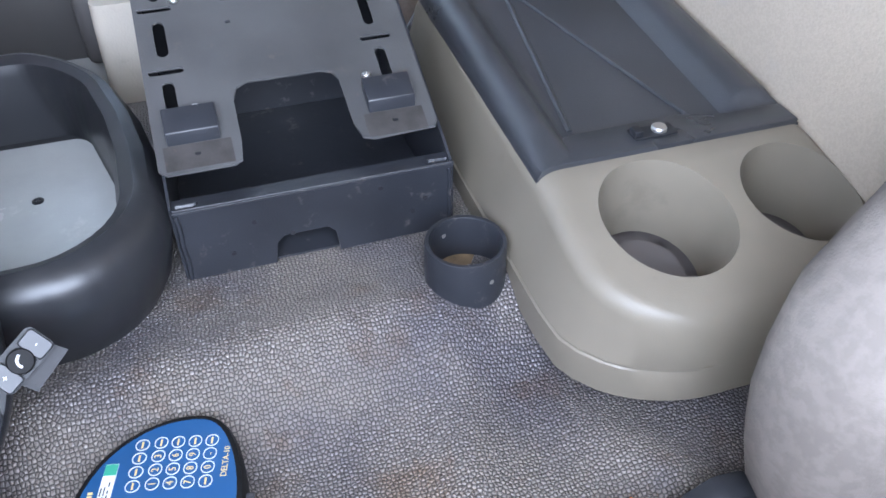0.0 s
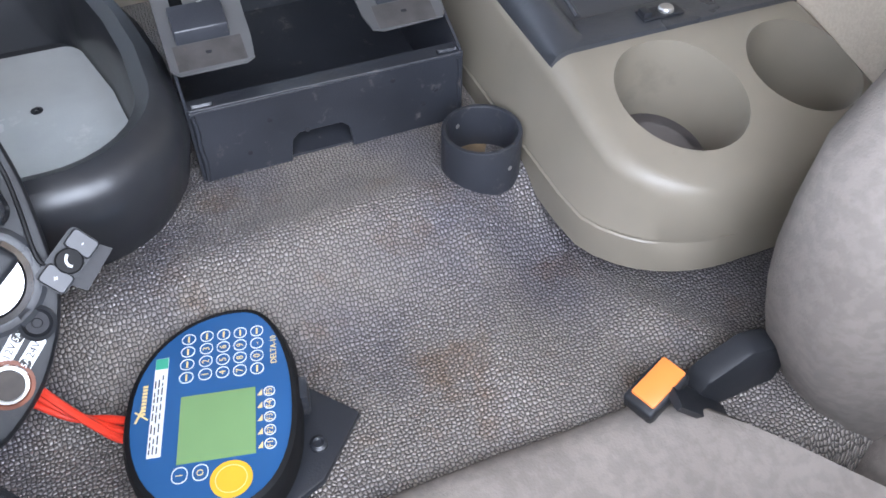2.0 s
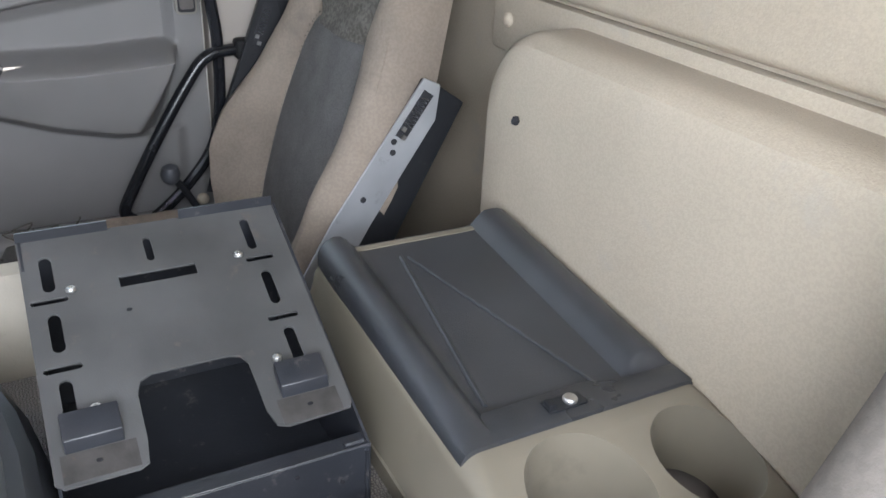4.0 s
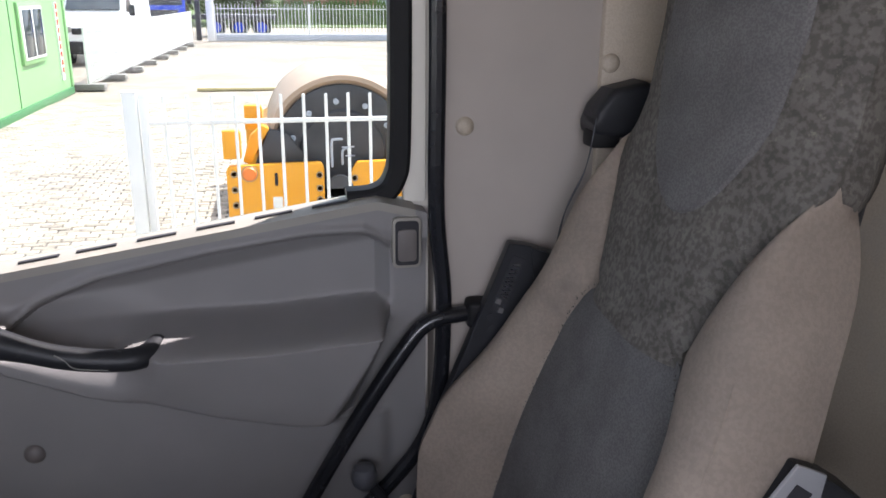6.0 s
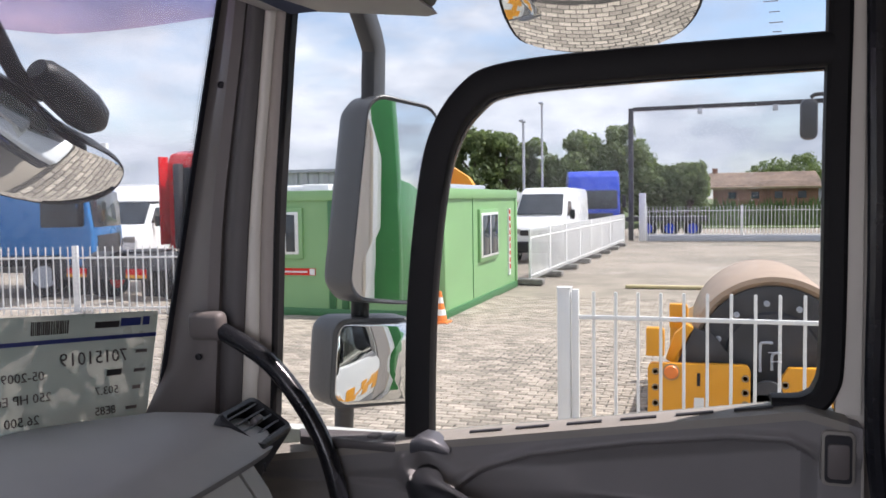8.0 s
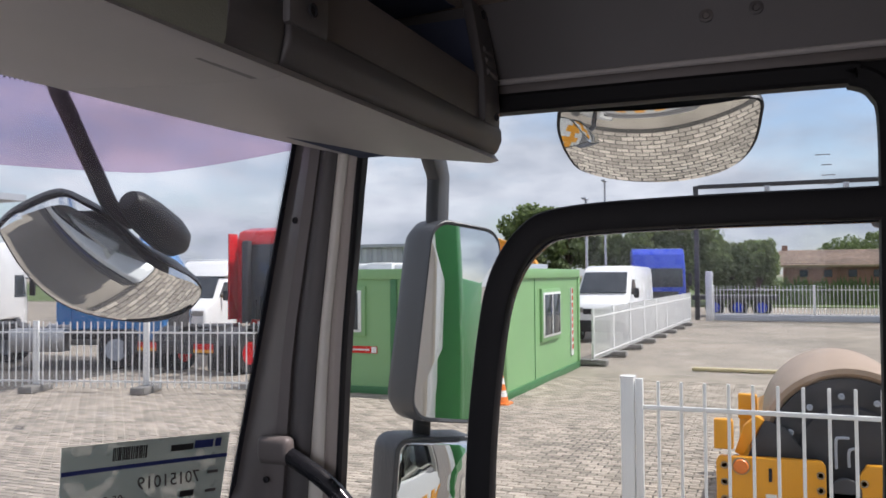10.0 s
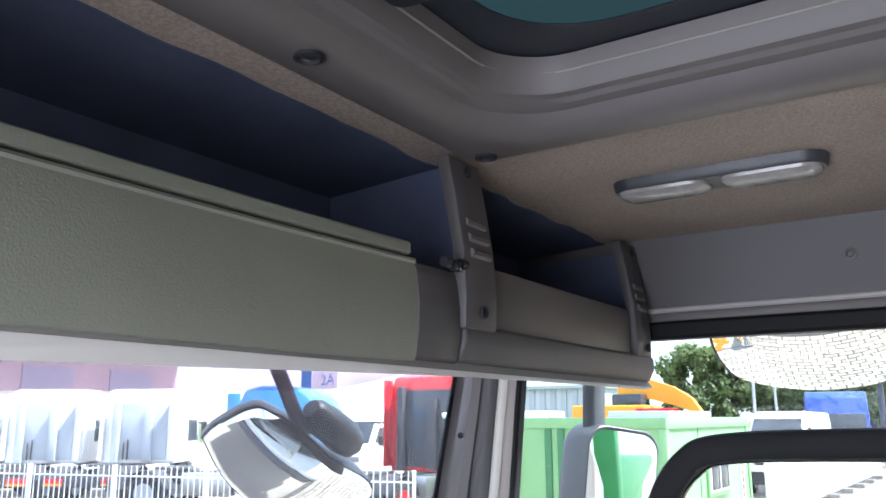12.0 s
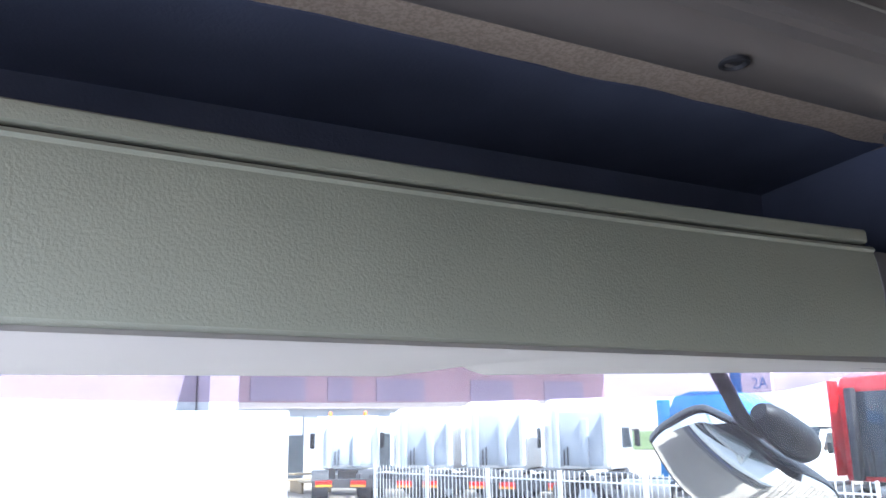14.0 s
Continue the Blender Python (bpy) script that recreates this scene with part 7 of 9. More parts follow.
# ---- the yard ----
GZ = -1.515
M_CONC = surf("yard_concrete", (0.265, 0.228, 0.186), 0.9, 0, 0.25, 0.30, 0.3, 60, fleck=0.12, fscale=1.3, wear=(0.42, 0.375, 0.32), wscale=0.55)
M_GRASS = surf("meadow_grass", (0.085, 0.125, 0.035), 0.95, 0, 0.35, 0.8, 0.5, 20, fleck=0.3, fscale=6)
M_FENCE = surf("white_fence_paint", (0.80, 0.80, 0.79), 0.4, 0, 0.05, 3)
M_FOOT = surf("grey_concrete_foot", (0.20, 0.19, 0.18), 0.9, 0, 0.2, 8, 0.4, 60)
M_CABIN = surf("green_cabin_paint", (0.235, 0.44, 0.20), 0.45, 0, 0.05, 1.2, wear=(0.21, 0.40, 0.18), wscale=2)
M_CABIND = surf("dark_green_edge", (0.055, 0.19, 0.075), 0.45, 0, 0.05, 2)
M_PANE = surf("dark_window_pane", (0.05, 0.06, 0.07), 0.08, 0, 0.3, 2)
M_PLASTW = surf("white_plastic_frame", (0.80, 0.81, 0.80), 0.4, 0, 0.03, 4)
M_YEL = surf("yellow_machine_paint", (0.82, 0.36, 0.02), 0.4, 0, 0.06, 4, wear=(0.70, 0.30, 0.03), wscale=5)
M_DRUM = surf("worn_drum_steel", (0.42, 0.31, 0.23), 0.55, 0.2, 0.12, 3, 0.2, 50)
M_TYRE = surf("tyre_rubber", (0.022, 0.022, 0.024), 0.85, 0, 0.2, 8, 0.4, 60)
M_VANW = surf("white_van_paint", (0.80, 0.80, 0.80), 0.25, 0, 0.02, 2, coat=0.4)
M_TBLUE = surf("blue_truck_paint", (0.025, 0.20, 0.52), 0.28, 0, 0.03, 2, coat=0.4)
M_TROYAL = surf("royal_blue_paint", (0.02, 0.06, 0.50), 0.28, 0, 0.03, 2, coat=0.4)
M_TRED = surf("red_truck_paint", (0.62, 0.012, 0.015), 0.28, 0, 0.03, 2, coat=0.4)
M_CHASSIS = surf("dark_chassis", (0.05, 0.05, 0.055), 0.6, 0, 0.3, 4)
M_LAMPR = surf("red_lamp_glass", (0.65, 0.02, 0.015), 0.2, 0, 0.05, 9)
M_GREYP = surf("grey_cab_back", (0.42, 0.45, 0.50), 0.5, 0, 0.06, 3)
M_WOOD = surf("weathered_wood", (0.36, 0.27, 0.16), 0.8, 0, 0.2, 3, 0.4, 40)
M_BRICKW = surf("grey_hall_cladding", (0.46, 0.48, 0.52), 0.6, 0, 0.06, 0.5)
M_PINK = surf("pale_pink_cladding", (0.60, 0.52, 0.50), 0.6, 0, 0.05, 0.5)
M_ROOFT = surf("brown_roof_tiles", (0.17, 0.115, 0.085), 0.9, 0, 0.3, 0.7, 0.5, 10, fleck=0.3, fscale=3)
M_THATCH = surf("red_brown_brick", (0.30, 0.16, 0.11), 0.9, 0, 0.25, 0.8, 0.3, 10)
M_LEAF = surf("leaves", (0.15, 0.20, 0.085), 0.6, 0, 0.40, 0.6, fleck=0.3, fscale=3)
lt_ = M_LEAF.node_tree
lb, lm = lt_.nodes.new("ShaderNodeBsdfTranslucent"), lt_.nodes.new("ShaderNodeMixShader")
lb.inputs["Color"].default_value, lm.inputs[0].default_value = (0.20, 0.27, 0.09, 1), 0.45
lt_.links.new(lt_.nodes["Principled BSDF"].outputs[0], lm.inputs[1])
lt_.links.new(lb.outputs[0], lm.inputs[2])
lt_.links.new(lm.outputs[0], lt_.nodes["Material Output"].inputs["Surface"])
M_BARK = surf("bark", (0.11, 0.085, 0.06), 0.95, 0, 0.3, 6, 0.6, 30)
M_SHEET = surf("warehouse_sheet", (0.55, 0.58, 0.62), 0.5, 0, 0.06, 0.2)

bm = B()
add_box(bm, (-1500, -1500, GZ - 0.2), (1500, 1500, GZ - 0.030))
solid("ground", bm, M_CONC, "pale stained concrete yard", "ground", "structure")
bm = B()
add_slab(bm, lambda a, b: (60 + 240 * a, -140 + 300 * b, GZ + 0.02 + 1.15 * ease(a * 10) + 0.12 * noise.noise((a * 40, b * 40, 0))), 40, 40, (0, 0, -0.3))
solid("grass", bm, M_GRASS, "rough green meadow behind the yard", "grass", "stuff")


def wheel_at(parent, c, r, w, rim_mat, axis="x"):
    turn = Matrix.Rotation(math.pi / 2, 4, "Y")
    m = Matrix.Translation(c) @ turn
    bm = B()
    add_lathe(bm, [(r * 0.56, -w / 2), (r * 0.93, -w / 2), (r, -w * 0.36), (r, w * 0.36), (r * 0.93, w / 2), (r * 0.56, w / 2)], m, 28, False)
    wh = part("wheel", bm, M_TYRE, parent, "black tyre")
    bm = B()
    add_lathe(bm, [(r * 0.57, -w * 0.48), (r * 0.50, -w * 0.40), (r * 0.40, -w * 0.1), (r * 0.22, -w * 0.1), (r * 0.20, -w * 0.3), (0.03, -w * 0.3)], m, 24)
    add_lathe(bm, [(r * 0.57, w * 0.48), (r * 0.50, w * 0.40), (r * 0.40, w * 0.1), (r * 0.22, w * 0.1), (r * 0.20, w * 0.3), (0.03, w * 0.3)], m, 24)
    part("rim", bm, rim_mat, wh)


def local(ob, m):
    """Set a thing, built about the origin, to its place."""
    ob.matrix_basis = m
    return ob


def place(x, y, heading):
    """On the ground, with its nose along the heading (x, y)."""
    return Matrix.Translation((x, y, GZ)) @ Matrix.Rotation(math.atan2(heading[1], heading[0]) - math.pi / 2, 4, "Z")


def bx(name, parent, lo, hi, mat, bev=0.03, label=""):
    bm = B()
    add_box(bm, lo, hi, bev, 2)
    return part(name, bm, mat, parent, label)


def tractor(label, paint, rim, x, y, heading, group="", high=3.5, back=None, beacon=False):
    t = thing("tractor_unit", (0, 0, 0), label, "truck", group)
    for sx in (-0.42, 0.42):
        bx("chassis_beam", t, (sx - 0.05, -1.1, 0.72), (sx + 0.05, 4.6, 1.0), M_CHASSIS, 0.01)
    bx("cross_beam", t, (-1.2, -1.15, 0.55), (1.2, -1.05, 0.85), M_CHASSIS, 0.01)
    for sx in (-0.85, 0.85):
        lb = bx("rear_lamp", t, (sx - 0.28, -1.18, 0.60), (sx + 0.28, -1.14, 0.80), M_LAMPR, 0.01, "red rear lamp")
        bx("amber_field", lb, (sx - 0.28, -1.185, 0.60), (sx + 0.28, -1.175, 0.67), M_YEL, 0.0)
        wheel_at(t, (sx * 1.17, 0, 0.5), 0.5, 0.56, rim)
        wheel_at(t, (sx * 1.2, 3.75, 0.5), 0.5, 0.32, rim)
        bm = B()
        ps = [(0.60 * math.cos(radians(a)), 0.5 + 0.60 * math.sin(radians(a))) for a in range(10, 175, 15)]
        add_loft(bm, [[(sx * 1.17 - 0.30, yy, zz), (sx * 1.17 + 0.30, yy, zz), (sx * 1.17 + 0.30, yy * 1.04, zz + 0.02), (sx * 1.17 - 0.30, yy * 1.04, zz + 0.02)] for yy, zz in ps])
        part("mudguard", bm, M_CHASSIS, t)
        bx("fuel_tank", t, (sx * 1.2 - 0.30, 1.0, 0.45), (sx * 1.2 + 0.18, 2.45, 1.05), M_ALU if paint is not M_VANW else M_VANW, 0.08, "side tank")
    bm = B()
    add_lathe(bm, [(0.5, 0.0), (0.5, 0.06), (0.42, 0.08), (0.12, 0.08)], Matrix.Translation((0, 0.15, 1.08)), 20)
    part("coupling_plate", bm, M_CHASSIS, t)
    bm = B()
    pr = [(2.62, 1.02), (2.60, high - 0.45), (2.75, high - 0.12), (3.2, high), (4.1, high - 0.02), (4.55, high - 0.30), (4.86, 2.55), (4.98, 1.6), (4.98, 0.55), (4.3, 0.45), (4.25, 1.02)]
    add_prism(bm, pr, "x", -1.24, 1.24, 0.07, 3)
    cab = part("cab", bm, paint, t)
    bm = B()
    add_prism(bm, [(4.865, 1.70), (4.80, 2.62), (4.90, 2.62), (4.99, 1.70)], "x", -1.12, 1.12, 0.03, 2)
    part("windscreen", bm, M_PANE, cab, "dark windscreen")
    for sx in (-1, 1):
        bm = B()
        add_prism(bm, [(3.75, 1.72), (3.75, 2.45), (4.55, 2.45), (4.75, 1.72)], "x", sx * 1.235, sx * 1.25)
        part("side_window", bm, M_PANE, cab, "dark side window")
        bm = B()
        add_tube(bm, [(sx * 1.23, 4.75, 2.35), (sx * 1.45, 4.80, 2.32)], 0.03, 8)
        add_box(bm, (sx * 1.45 - 0.10, 4.72, 1.75), (sx * 1.45 + 0.10, 4.84, 2.38), 0.04, 2)
        part("mirror", bm, M_BLACKP, cab)
        bx("step", cab, (sx * 1.16 - 0.08, 3.95, 0.40), (sx * 1.16 + 0.08, 4.5, 1.0), M_CHASSIS, 0.03)
        bx("side_fairing", cab, (sx * 1.20 - 0.03, 2.25, 1.15), (sx * 1.20 + 0.03, 2.62, high - 0.2), paint, 0.02)
        if rim is M_TRED:
            bx("mudflap", t, (sx * 1.0 - 0.28, -0.86, 0.15), (sx * 1.0 + 0.28, -0.82, 0.75), M_TYRE, 0.01)
    b = bx("rear_panel", cab, (-0.95, 2.575, 1.15), (0.95, 2.61, high - 0.5), back or M_GREYP, 0.02, "grey unpainted cab back")
    bx("air_hose_rack", b, (0.18, 2.40, 1.1), (0.48, 2.575, high - 0.75), M_CHASSIS if paint is not M_VANW else M_GREYP, 0.03)
    bx("exhaust_stack", b, (-0.85, 2.35, 1.05), (-0.62, 2.57, high - 0.4), M_CHASSIS if paint is not M_VANW else M_GREYP, 0.05)
    for i in range(2):
        bx("hose", b, (-0.5 + 0.14 * i, 2.50, 1.15), (-0.47 + 0.14 * i, 2.57, 1.7 + 0.1 * (i % 3)), M_CHASSIS, 0.01)
    bx("grille", cab, (-0.9, 4.97, 0.75), (0.9, 5.0, 1.5), M_CHASSIS, 0.02)
    if beacon:
        for sx in (-0.7, 0.7):
            bm = B()
            add_lathe(bm, [(0.08, 0), (0.085, 0.05), (0.07, 0.16), (0.03, 0.2)], Matrix.Translation((sx, 3.4, high - 0.01)), 12)
            part("beacon", bm, M_ORANGE, cab, "orange beacon")
    return local(t, place(x, y, heading))


def van(label, x, y, heading, box=False):
    v = thing("van", (0, 0, 0), label, "van")
    bm = B()
    pr = [(-3.0, 0.45), (-3.0, 2.40), (-2.9, 2.62), (0.9, 2.66), (1.35, 2.50), (2.05, 1.62), (2.75, 1.32), (2.92, 1.10), (2.92, 0.45)]
    if box:
        pr = [(0.4, 0.45), (0.4, 2.2), (0.9, 2.32), (1.35, 2.25), (2.05, 1.58), (2.75, 1.32), (2.92, 1.10), (2.92, 0.45)]
    add_prism(bm, pr, "x", -0.98, 0.98, 0.10, 3)
    for q in bm.verts:
        q.co.x *= 1 - 0.11 * max(0, q.co.z - 1.4)
    body = part("body", bm, M_VANW, v)
    if box:
        bm = B()
        add_box(bm, (-1.05, -3.2, 0.75), (1.05, 0.35, 3.0), 0.03, 2)
        part("box_body", bm, M_VANW, v, "white box body")
        bm = B()
        add_prism(bm, [(0.2, 2.3), (0.2, 2.98), (0.6, 2.9), (1.25, 2.36)], "x", -0.95, 0.95, 0.06, 3)
        part("roof_fairing", bm, M_VANW, v)
    bm = B()
    add_prism(bm, [(1.42, 2.36), (2.02, 1.66), (2.05, 1.69), (1.46, 2.40)], "x", -0.86, 0.86)
    for q in bm.verts:
        q.co.x *= 1 - 0.11 * max(0, q.co.z - 1.4)
    bm.transform(Matrix.Translation((0, 0.02, 0.02 if not box else -0.06)))
    part("windscreen", bm, M_PANE, body, "dark windscreen")
    for sx in (-1, 1):
        bm = B()
        add_prism(bm, [(0.75, 1.62), (0.78, 2.15), (1.30, 2.15), (1.80, 1.62)], "x", sx * 0.975, sx * 0.99)
        for q in bm.verts:
            q.co.x *= 1 - 0.11 * max(0, q.co.z - 1.4)
        part("side_window", bm, M_PANE, body)
        bx("mirror", body, (sx * 1.12 - 0.09, 1.55, 1.50), (sx * 1.12 + 0.09, 1.68, 1.85), M_BLACKP, 0.03)
        bx("headlight", body, (sx * 0.70 - 0.2, 2.86, 1.0), (sx * 0.70 + 0.2, 2.93, 1.2), M_LENS, 0.03, "clear headlight")
        wheel_at(v, (sx * 0.86, 2.0, 0.35), 0.35, 0.24, M_GREYP)
        wheel_at(v, (sx * 0.86, -1.7, 0.35), 0.35, 0.24, M_GREYP)
    bx("grille", body, (-0.5, 2.90, 0.95), (0.5, 2.94, 1.15), M_BLACKP, 0.02)
    bx("bumper", body, (-0.97, 2.80, 0.35), (0.97, 2.99, 0.75), M_BLACKP, 0.05)
    return local(v, place(x, y, heading))


def box_truck(label, x, y, heading, length, high):
    v = thing("box_truck", (0, 0, 0), label, "truck")
    b = bx("box_body", v, (-1.25, -length / 2, 0.95), (1.25, length / 2, high), M_VANW, 0.05)
    for sx in (-1, 1):
        bx("rail", b, (sx * 1.25 - 0.02, -length / 2, 0.93), (sx * 1.25 + 0.02, length / 2, 1.05), M_ALU, 0.01)
        bx("marker_lamp", b, (sx * 1.26 - 0.015, length * 0.2, 1.10), (sx * 1.26 + 0.015, length * 0.2 + 0.12, 1.16), M_ORANGE, 0.01)
        wheel_at(v, (sx * 1.0, -length * 0.28, 0.5), 0.5, 0.5, M_GREYP)
        wheel_at(v, (sx * 1.05, length / 2 + 1.3, 0.5), 0.5, 0.32, M_GREYP)
    bm = B()
    add_prism(bm, [(length / 2 + 0.15, 0.6), (length / 2 + 0.15, high - 0.55), (length / 2 + 0.6, high - 0.4), (length / 2 + 1.6, high - 0.75), (length / 2 + 2.1, 1.8), (length / 2 + 2.2, 0.5)], "x", -1.2, 1.2, 0.06, 3)
    cab = part("cab", bm, M_VANW, v)
    for sx in (-1, 1):
        bm = B()
        add_prism(bm, [(length / 2 + 0.9, 1.65), (length / 2 + 0.9, 2.3), (length / 2 + 1.65, 2.3), (length / 2 + 1.95, 1.65)], "x", sx * 1.195, sx * 1.21)
        part("side_window", bm, M_PANE, cab)
    bx("chassis", v, (-0.45, -length / 2, 0.65), (0.45, length / 2 + 2, 0.93), M_CHASSIS, 0.02)
    return local(v, place(x, y, heading))


# mobile picket fences on concrete feet
def fence_panel(label, group, length, high, n, foot, rail_low):
    f = thing("picket_fence", (0, 0, 0), label, "fence", group)
    for xx in (0.03, length - 0.03):
        bx("post", f, (xx - 0.03, -0.03, 0.05), (xx + 0.03, 0.03, high + 0.02), M_FENCE, 0.006)
    for z in (rail_low, high - 0.22):
        bx("rail", f, (0.0, -0.018, z - 0.018), (length, 0.018, z + 0.018), M_FENCE, 0.004)
    me = None
    for i in range(n):
        if me is None:
            bm = B()
            add_box(bm, (-0.013, -0.008, rail_low - 0.12), (0.013, 0.008, high), 0.004, 1)
            ob = part("picket", bm, M_FENCE, f)
            me = ob.data
            me.transform(Matrix())
        else:
            ob = new("picket", me)
            ob.parent = f
        ob.location = (length * (i + 1) / (n + 1), 0.0, 0.0)
    if foot:
        bx("foot", f, (-0.16, -0.38, 0.0), (0.16, 0.38, 0.15), M_FOOT, 0.03, "grey concrete foot")
    return f


def fence_pose(a, d, i, length):
    d = Vector(d).normalized()
    return Matrix.Translation((a[0] + d.x * i * length, a[1] + d.y * i * length, GZ)) @ Matrix.Rotation(math.atan2(d.y, d.x), 4, "Z")


pan = fence_panel("white steel picket fence panel on a concrete foot", "picket fence round the yard", 2.42, 1.44, 15, True, 0.22)
local(pan, fence_pose((13.25, 10.2), (-0.26, 0.966), 0, 2.42))
for i in range(1, 6):
    copy_thing(pan, fence_pose((13.25, 10.2), (-0.26, 0.966), i, 2.42))
dense = fence_panel("white steel fence panel with close pickets on a concrete foot", "close picket fence behind the cabin", 2.42, 1.44, 21, True, 0.22)
local(dense, fence_pose((20.6, 5.1), (19.2, -0.6), 0, 2.42))
for i in range(1, 8):
    copy_thing(dense, fence_pose((20.6, 5.1), (19.2, -0.6), i, 2.42))
near = fence_panel("white steel picket fence beside the road roller", "picket fence by the roller", 2.6, 1.44, 13, False, 0.18)
local(near, fence_pose((6.70, 1.79), (0.02, -1), 0, 2.6))
copy_thing(near, fence_pose((6.70, 1.79), (0.02, -1), 1, 2.6))
np_ = thing("fence_post", (6.70, 1.86, GZ), "thick white square fence post", "fence post")
bx("post", np_, (6.645, 1.80, GZ), (6.755, 1.91, -0.05), M_FENCE, 0.008)
bx("cap", np_, (6.640, 1.795, -0.05), (6.760, 1.915, -0.035), M_FENCE, 0.004)
gatep = fence_panel("white sliding gate of the yard entrance", "yard gate", 4.6, 1.75, 26, False, 0.35)
local(gatep, fence_pose((42.2, 3.6), (0.02, -1), 0, 4.6))
copy_thing(gatep, fence_pose((42.2, 3.6), (0.02, -1), 1, 4.6))
copy_thing(gatep, fence_pose((42.2, 3.6), (0.02, -1), 2, 4.6))
copy_thing(gatep, fence_pose((42.2, 3.6), (0.02, -1), 3, 4.6))
gp = thing("gate_post", (42.2, 3.8, GZ), "thick white gate post", "fence post")
bx("post", gp, (42.05, 3.62, GZ), (42.35, 3.95, 0.95), M_FENCE, 0.02)
gb = thing("gate_track", (42.4, -5, GZ), "grey gate base beam", "beam")
bx("beam", gb, (42.25, -16, GZ), (42.6, 3.6, GZ + 0.30), M_GREYP, 0.02)
gan = thing("gantry", (42.7, 4.4, GZ), "dark steel gantry over the gate with small lamps", "gantry")
bx("pole", gan, (42.6, 4.28, GZ), (42.85, 4.52, 5.3), M_CHASSIS, 0.01)
bx("beam", gan, (42.6, -16, 5.15), (42.85, 4.28, 5.35), M_CHASSIS, 0.01)
for y in (1.0, -2.5, -6.0, -9.5):
    bx("lamp", gan, (42.3, y - 0.12, 4.85), (42.6, y + 0.12, 5.15), M_GREYP, 0.03)
beam = thing("wooden_beam", (20.3, 1.2, GZ), "long pale timber beam lying on the ground", "beam")
bx("timber", beam, (20.2, -0.6, GZ - 0.01), (20.45, 2.6, GZ + 0.06), surf("pale_timber", (0.52, 0.44, 0.26), 0.8, 0, 0.1, 3), 0.01)

# ---- green site cabin ----
cabin = thing("site_cabin", (17.6, 7.6, GZ), "green steel site cabin with white windows", "container")
CX0, CX1, CY0, CY1, CZ = 14.1, 20.2, 5.35, 10.0, 0.96
bx("body", cabin, (CX0 + 0.03, CY0 + 0.03, GZ + 0.08), (CX1 - 0.03, CY1, CZ - 0.05), M_CABIN, 0.0)
bx("base_beam", cabin, (CX0 - 0.01, CY0 - 0.01, GZ - 0.02), (CX1, CY0 + 0.12, GZ + 0.14), M_CABIND, 0.01)
bx("base_beam", cabin, (CX0 - 0.012, CY0 + 0.12, GZ - 0.02), (CX0 + 0.10, CY1, GZ + 0.14), M_CABIND, 0.01)
bx("roof_beam", cabin, (CX0 - 0.02, CY0 - 0.02, CZ - 0.20), (CX1, CY0 + 0.10, CZ), M_CABIN, 0.01)
bx("roof_beam", cabin, (CX0 - 0.02, CY0 + 0.10, CZ - 0.20), (CX0 + 0.10, CY1, CZ), M_CABIN, 0.01)
bx("roof", cabin, (CX0 + 0.10, CY0 + 0.10, CZ - 0.06), (CX1, CY1, CZ - 0.02), M_GREYP, 0.0)
for x, y in ((CX0, CY0), (CX1 - 0.12, CY0), (CX0, 7.35), (CX0, 7.62), (CX0, CY1 - 0.14)):
    bx("corner_post", cabin, (x - 0.015, y - 0.015, GZ + 0.14), (x + 0.13, y + 0.13, CZ - 0.2), M_CABIND if 7 < y < 9 else M_CABIN, 0.02)
for x in (16.15,):
    bx("panel_joint", cabin, (x - 0.012, CY0 + 0.018, GZ + 0.14), (x + 0.012, CY0 + 0.032, CZ - 0.2), M_CABIND, 0.0)


def cabin_window(x0, x1, z0, z1, face):
    def b(nm, a0, a1, c0, c1, off, mat, par, lab=""):
        if face == "y":
            return bx(nm, par, (a0, CY0 + off, c0), (a1, CY0 + 0.06, c1), mat, 0.008, lab)
        return bx(nm, par, (CX0 + off, a0, c0), (CX0 + 0.06, a1, c1), mat, 0.008, lab)
    w = b("window", x0, x1, z0, z1, -0.03, M_CABIN, cabin, "window with white frame")
    fr = b("frame", x0 + 0.08, x1 - 0.08, z0 + 0.08, z1 - 0.08, -0.05, M_PLASTW, w)
    n = 2
    for i in range(n):
        a0 = x0 + 0.15 + (x1 - x0 - 0.20) / n * i
        b("pane", a0, a0 + (x1 - x0 - 0.20) / n - 0.10, z0 + 0.13, z1 - 0.13, -0.06, M_PANE, w, "dark glass pane")


cabin_window(16.55, 18.15, -0.62, 0.52, "y")
cabin_window(8.30, 9.10, -0.38, 0.62, "x")
strip = bx("sign_strip", cabin, (19.30, CY0 - 0.01, -1.15), (19.48, CY0 + 0.03, 0.50), M_PLASTW, 0.0, "red and white upright sign")
for i in range(9):
    bx("print_bar", strip, (19.33, CY0 - 0.014, -1.0 + 0.17 * i), (19.45, CY0 - 0.008, -0.88 + 0.17 * i), M_LAMPR, 0.0)
sgn = bx("sign_plate", cabin, (CX0 + 0.01, 8.05, -0.72), (CX0 + 0.04, 8.85, -0.58), M_LAMPR, 0.0, "red and white sign plate")
bx("print_bar", sgn, (CX0 + 0.004, 8.06, -0.71), (CX0 + 0.012, 8.17, -0.59), M_PLASTW, 0.0)
bx("print_bar", sgn, (CX0 + 0.004, 8.22, -0.665), (CX0 + 0.012, 8.80, -0.635), M_PLASTW, 0.0)
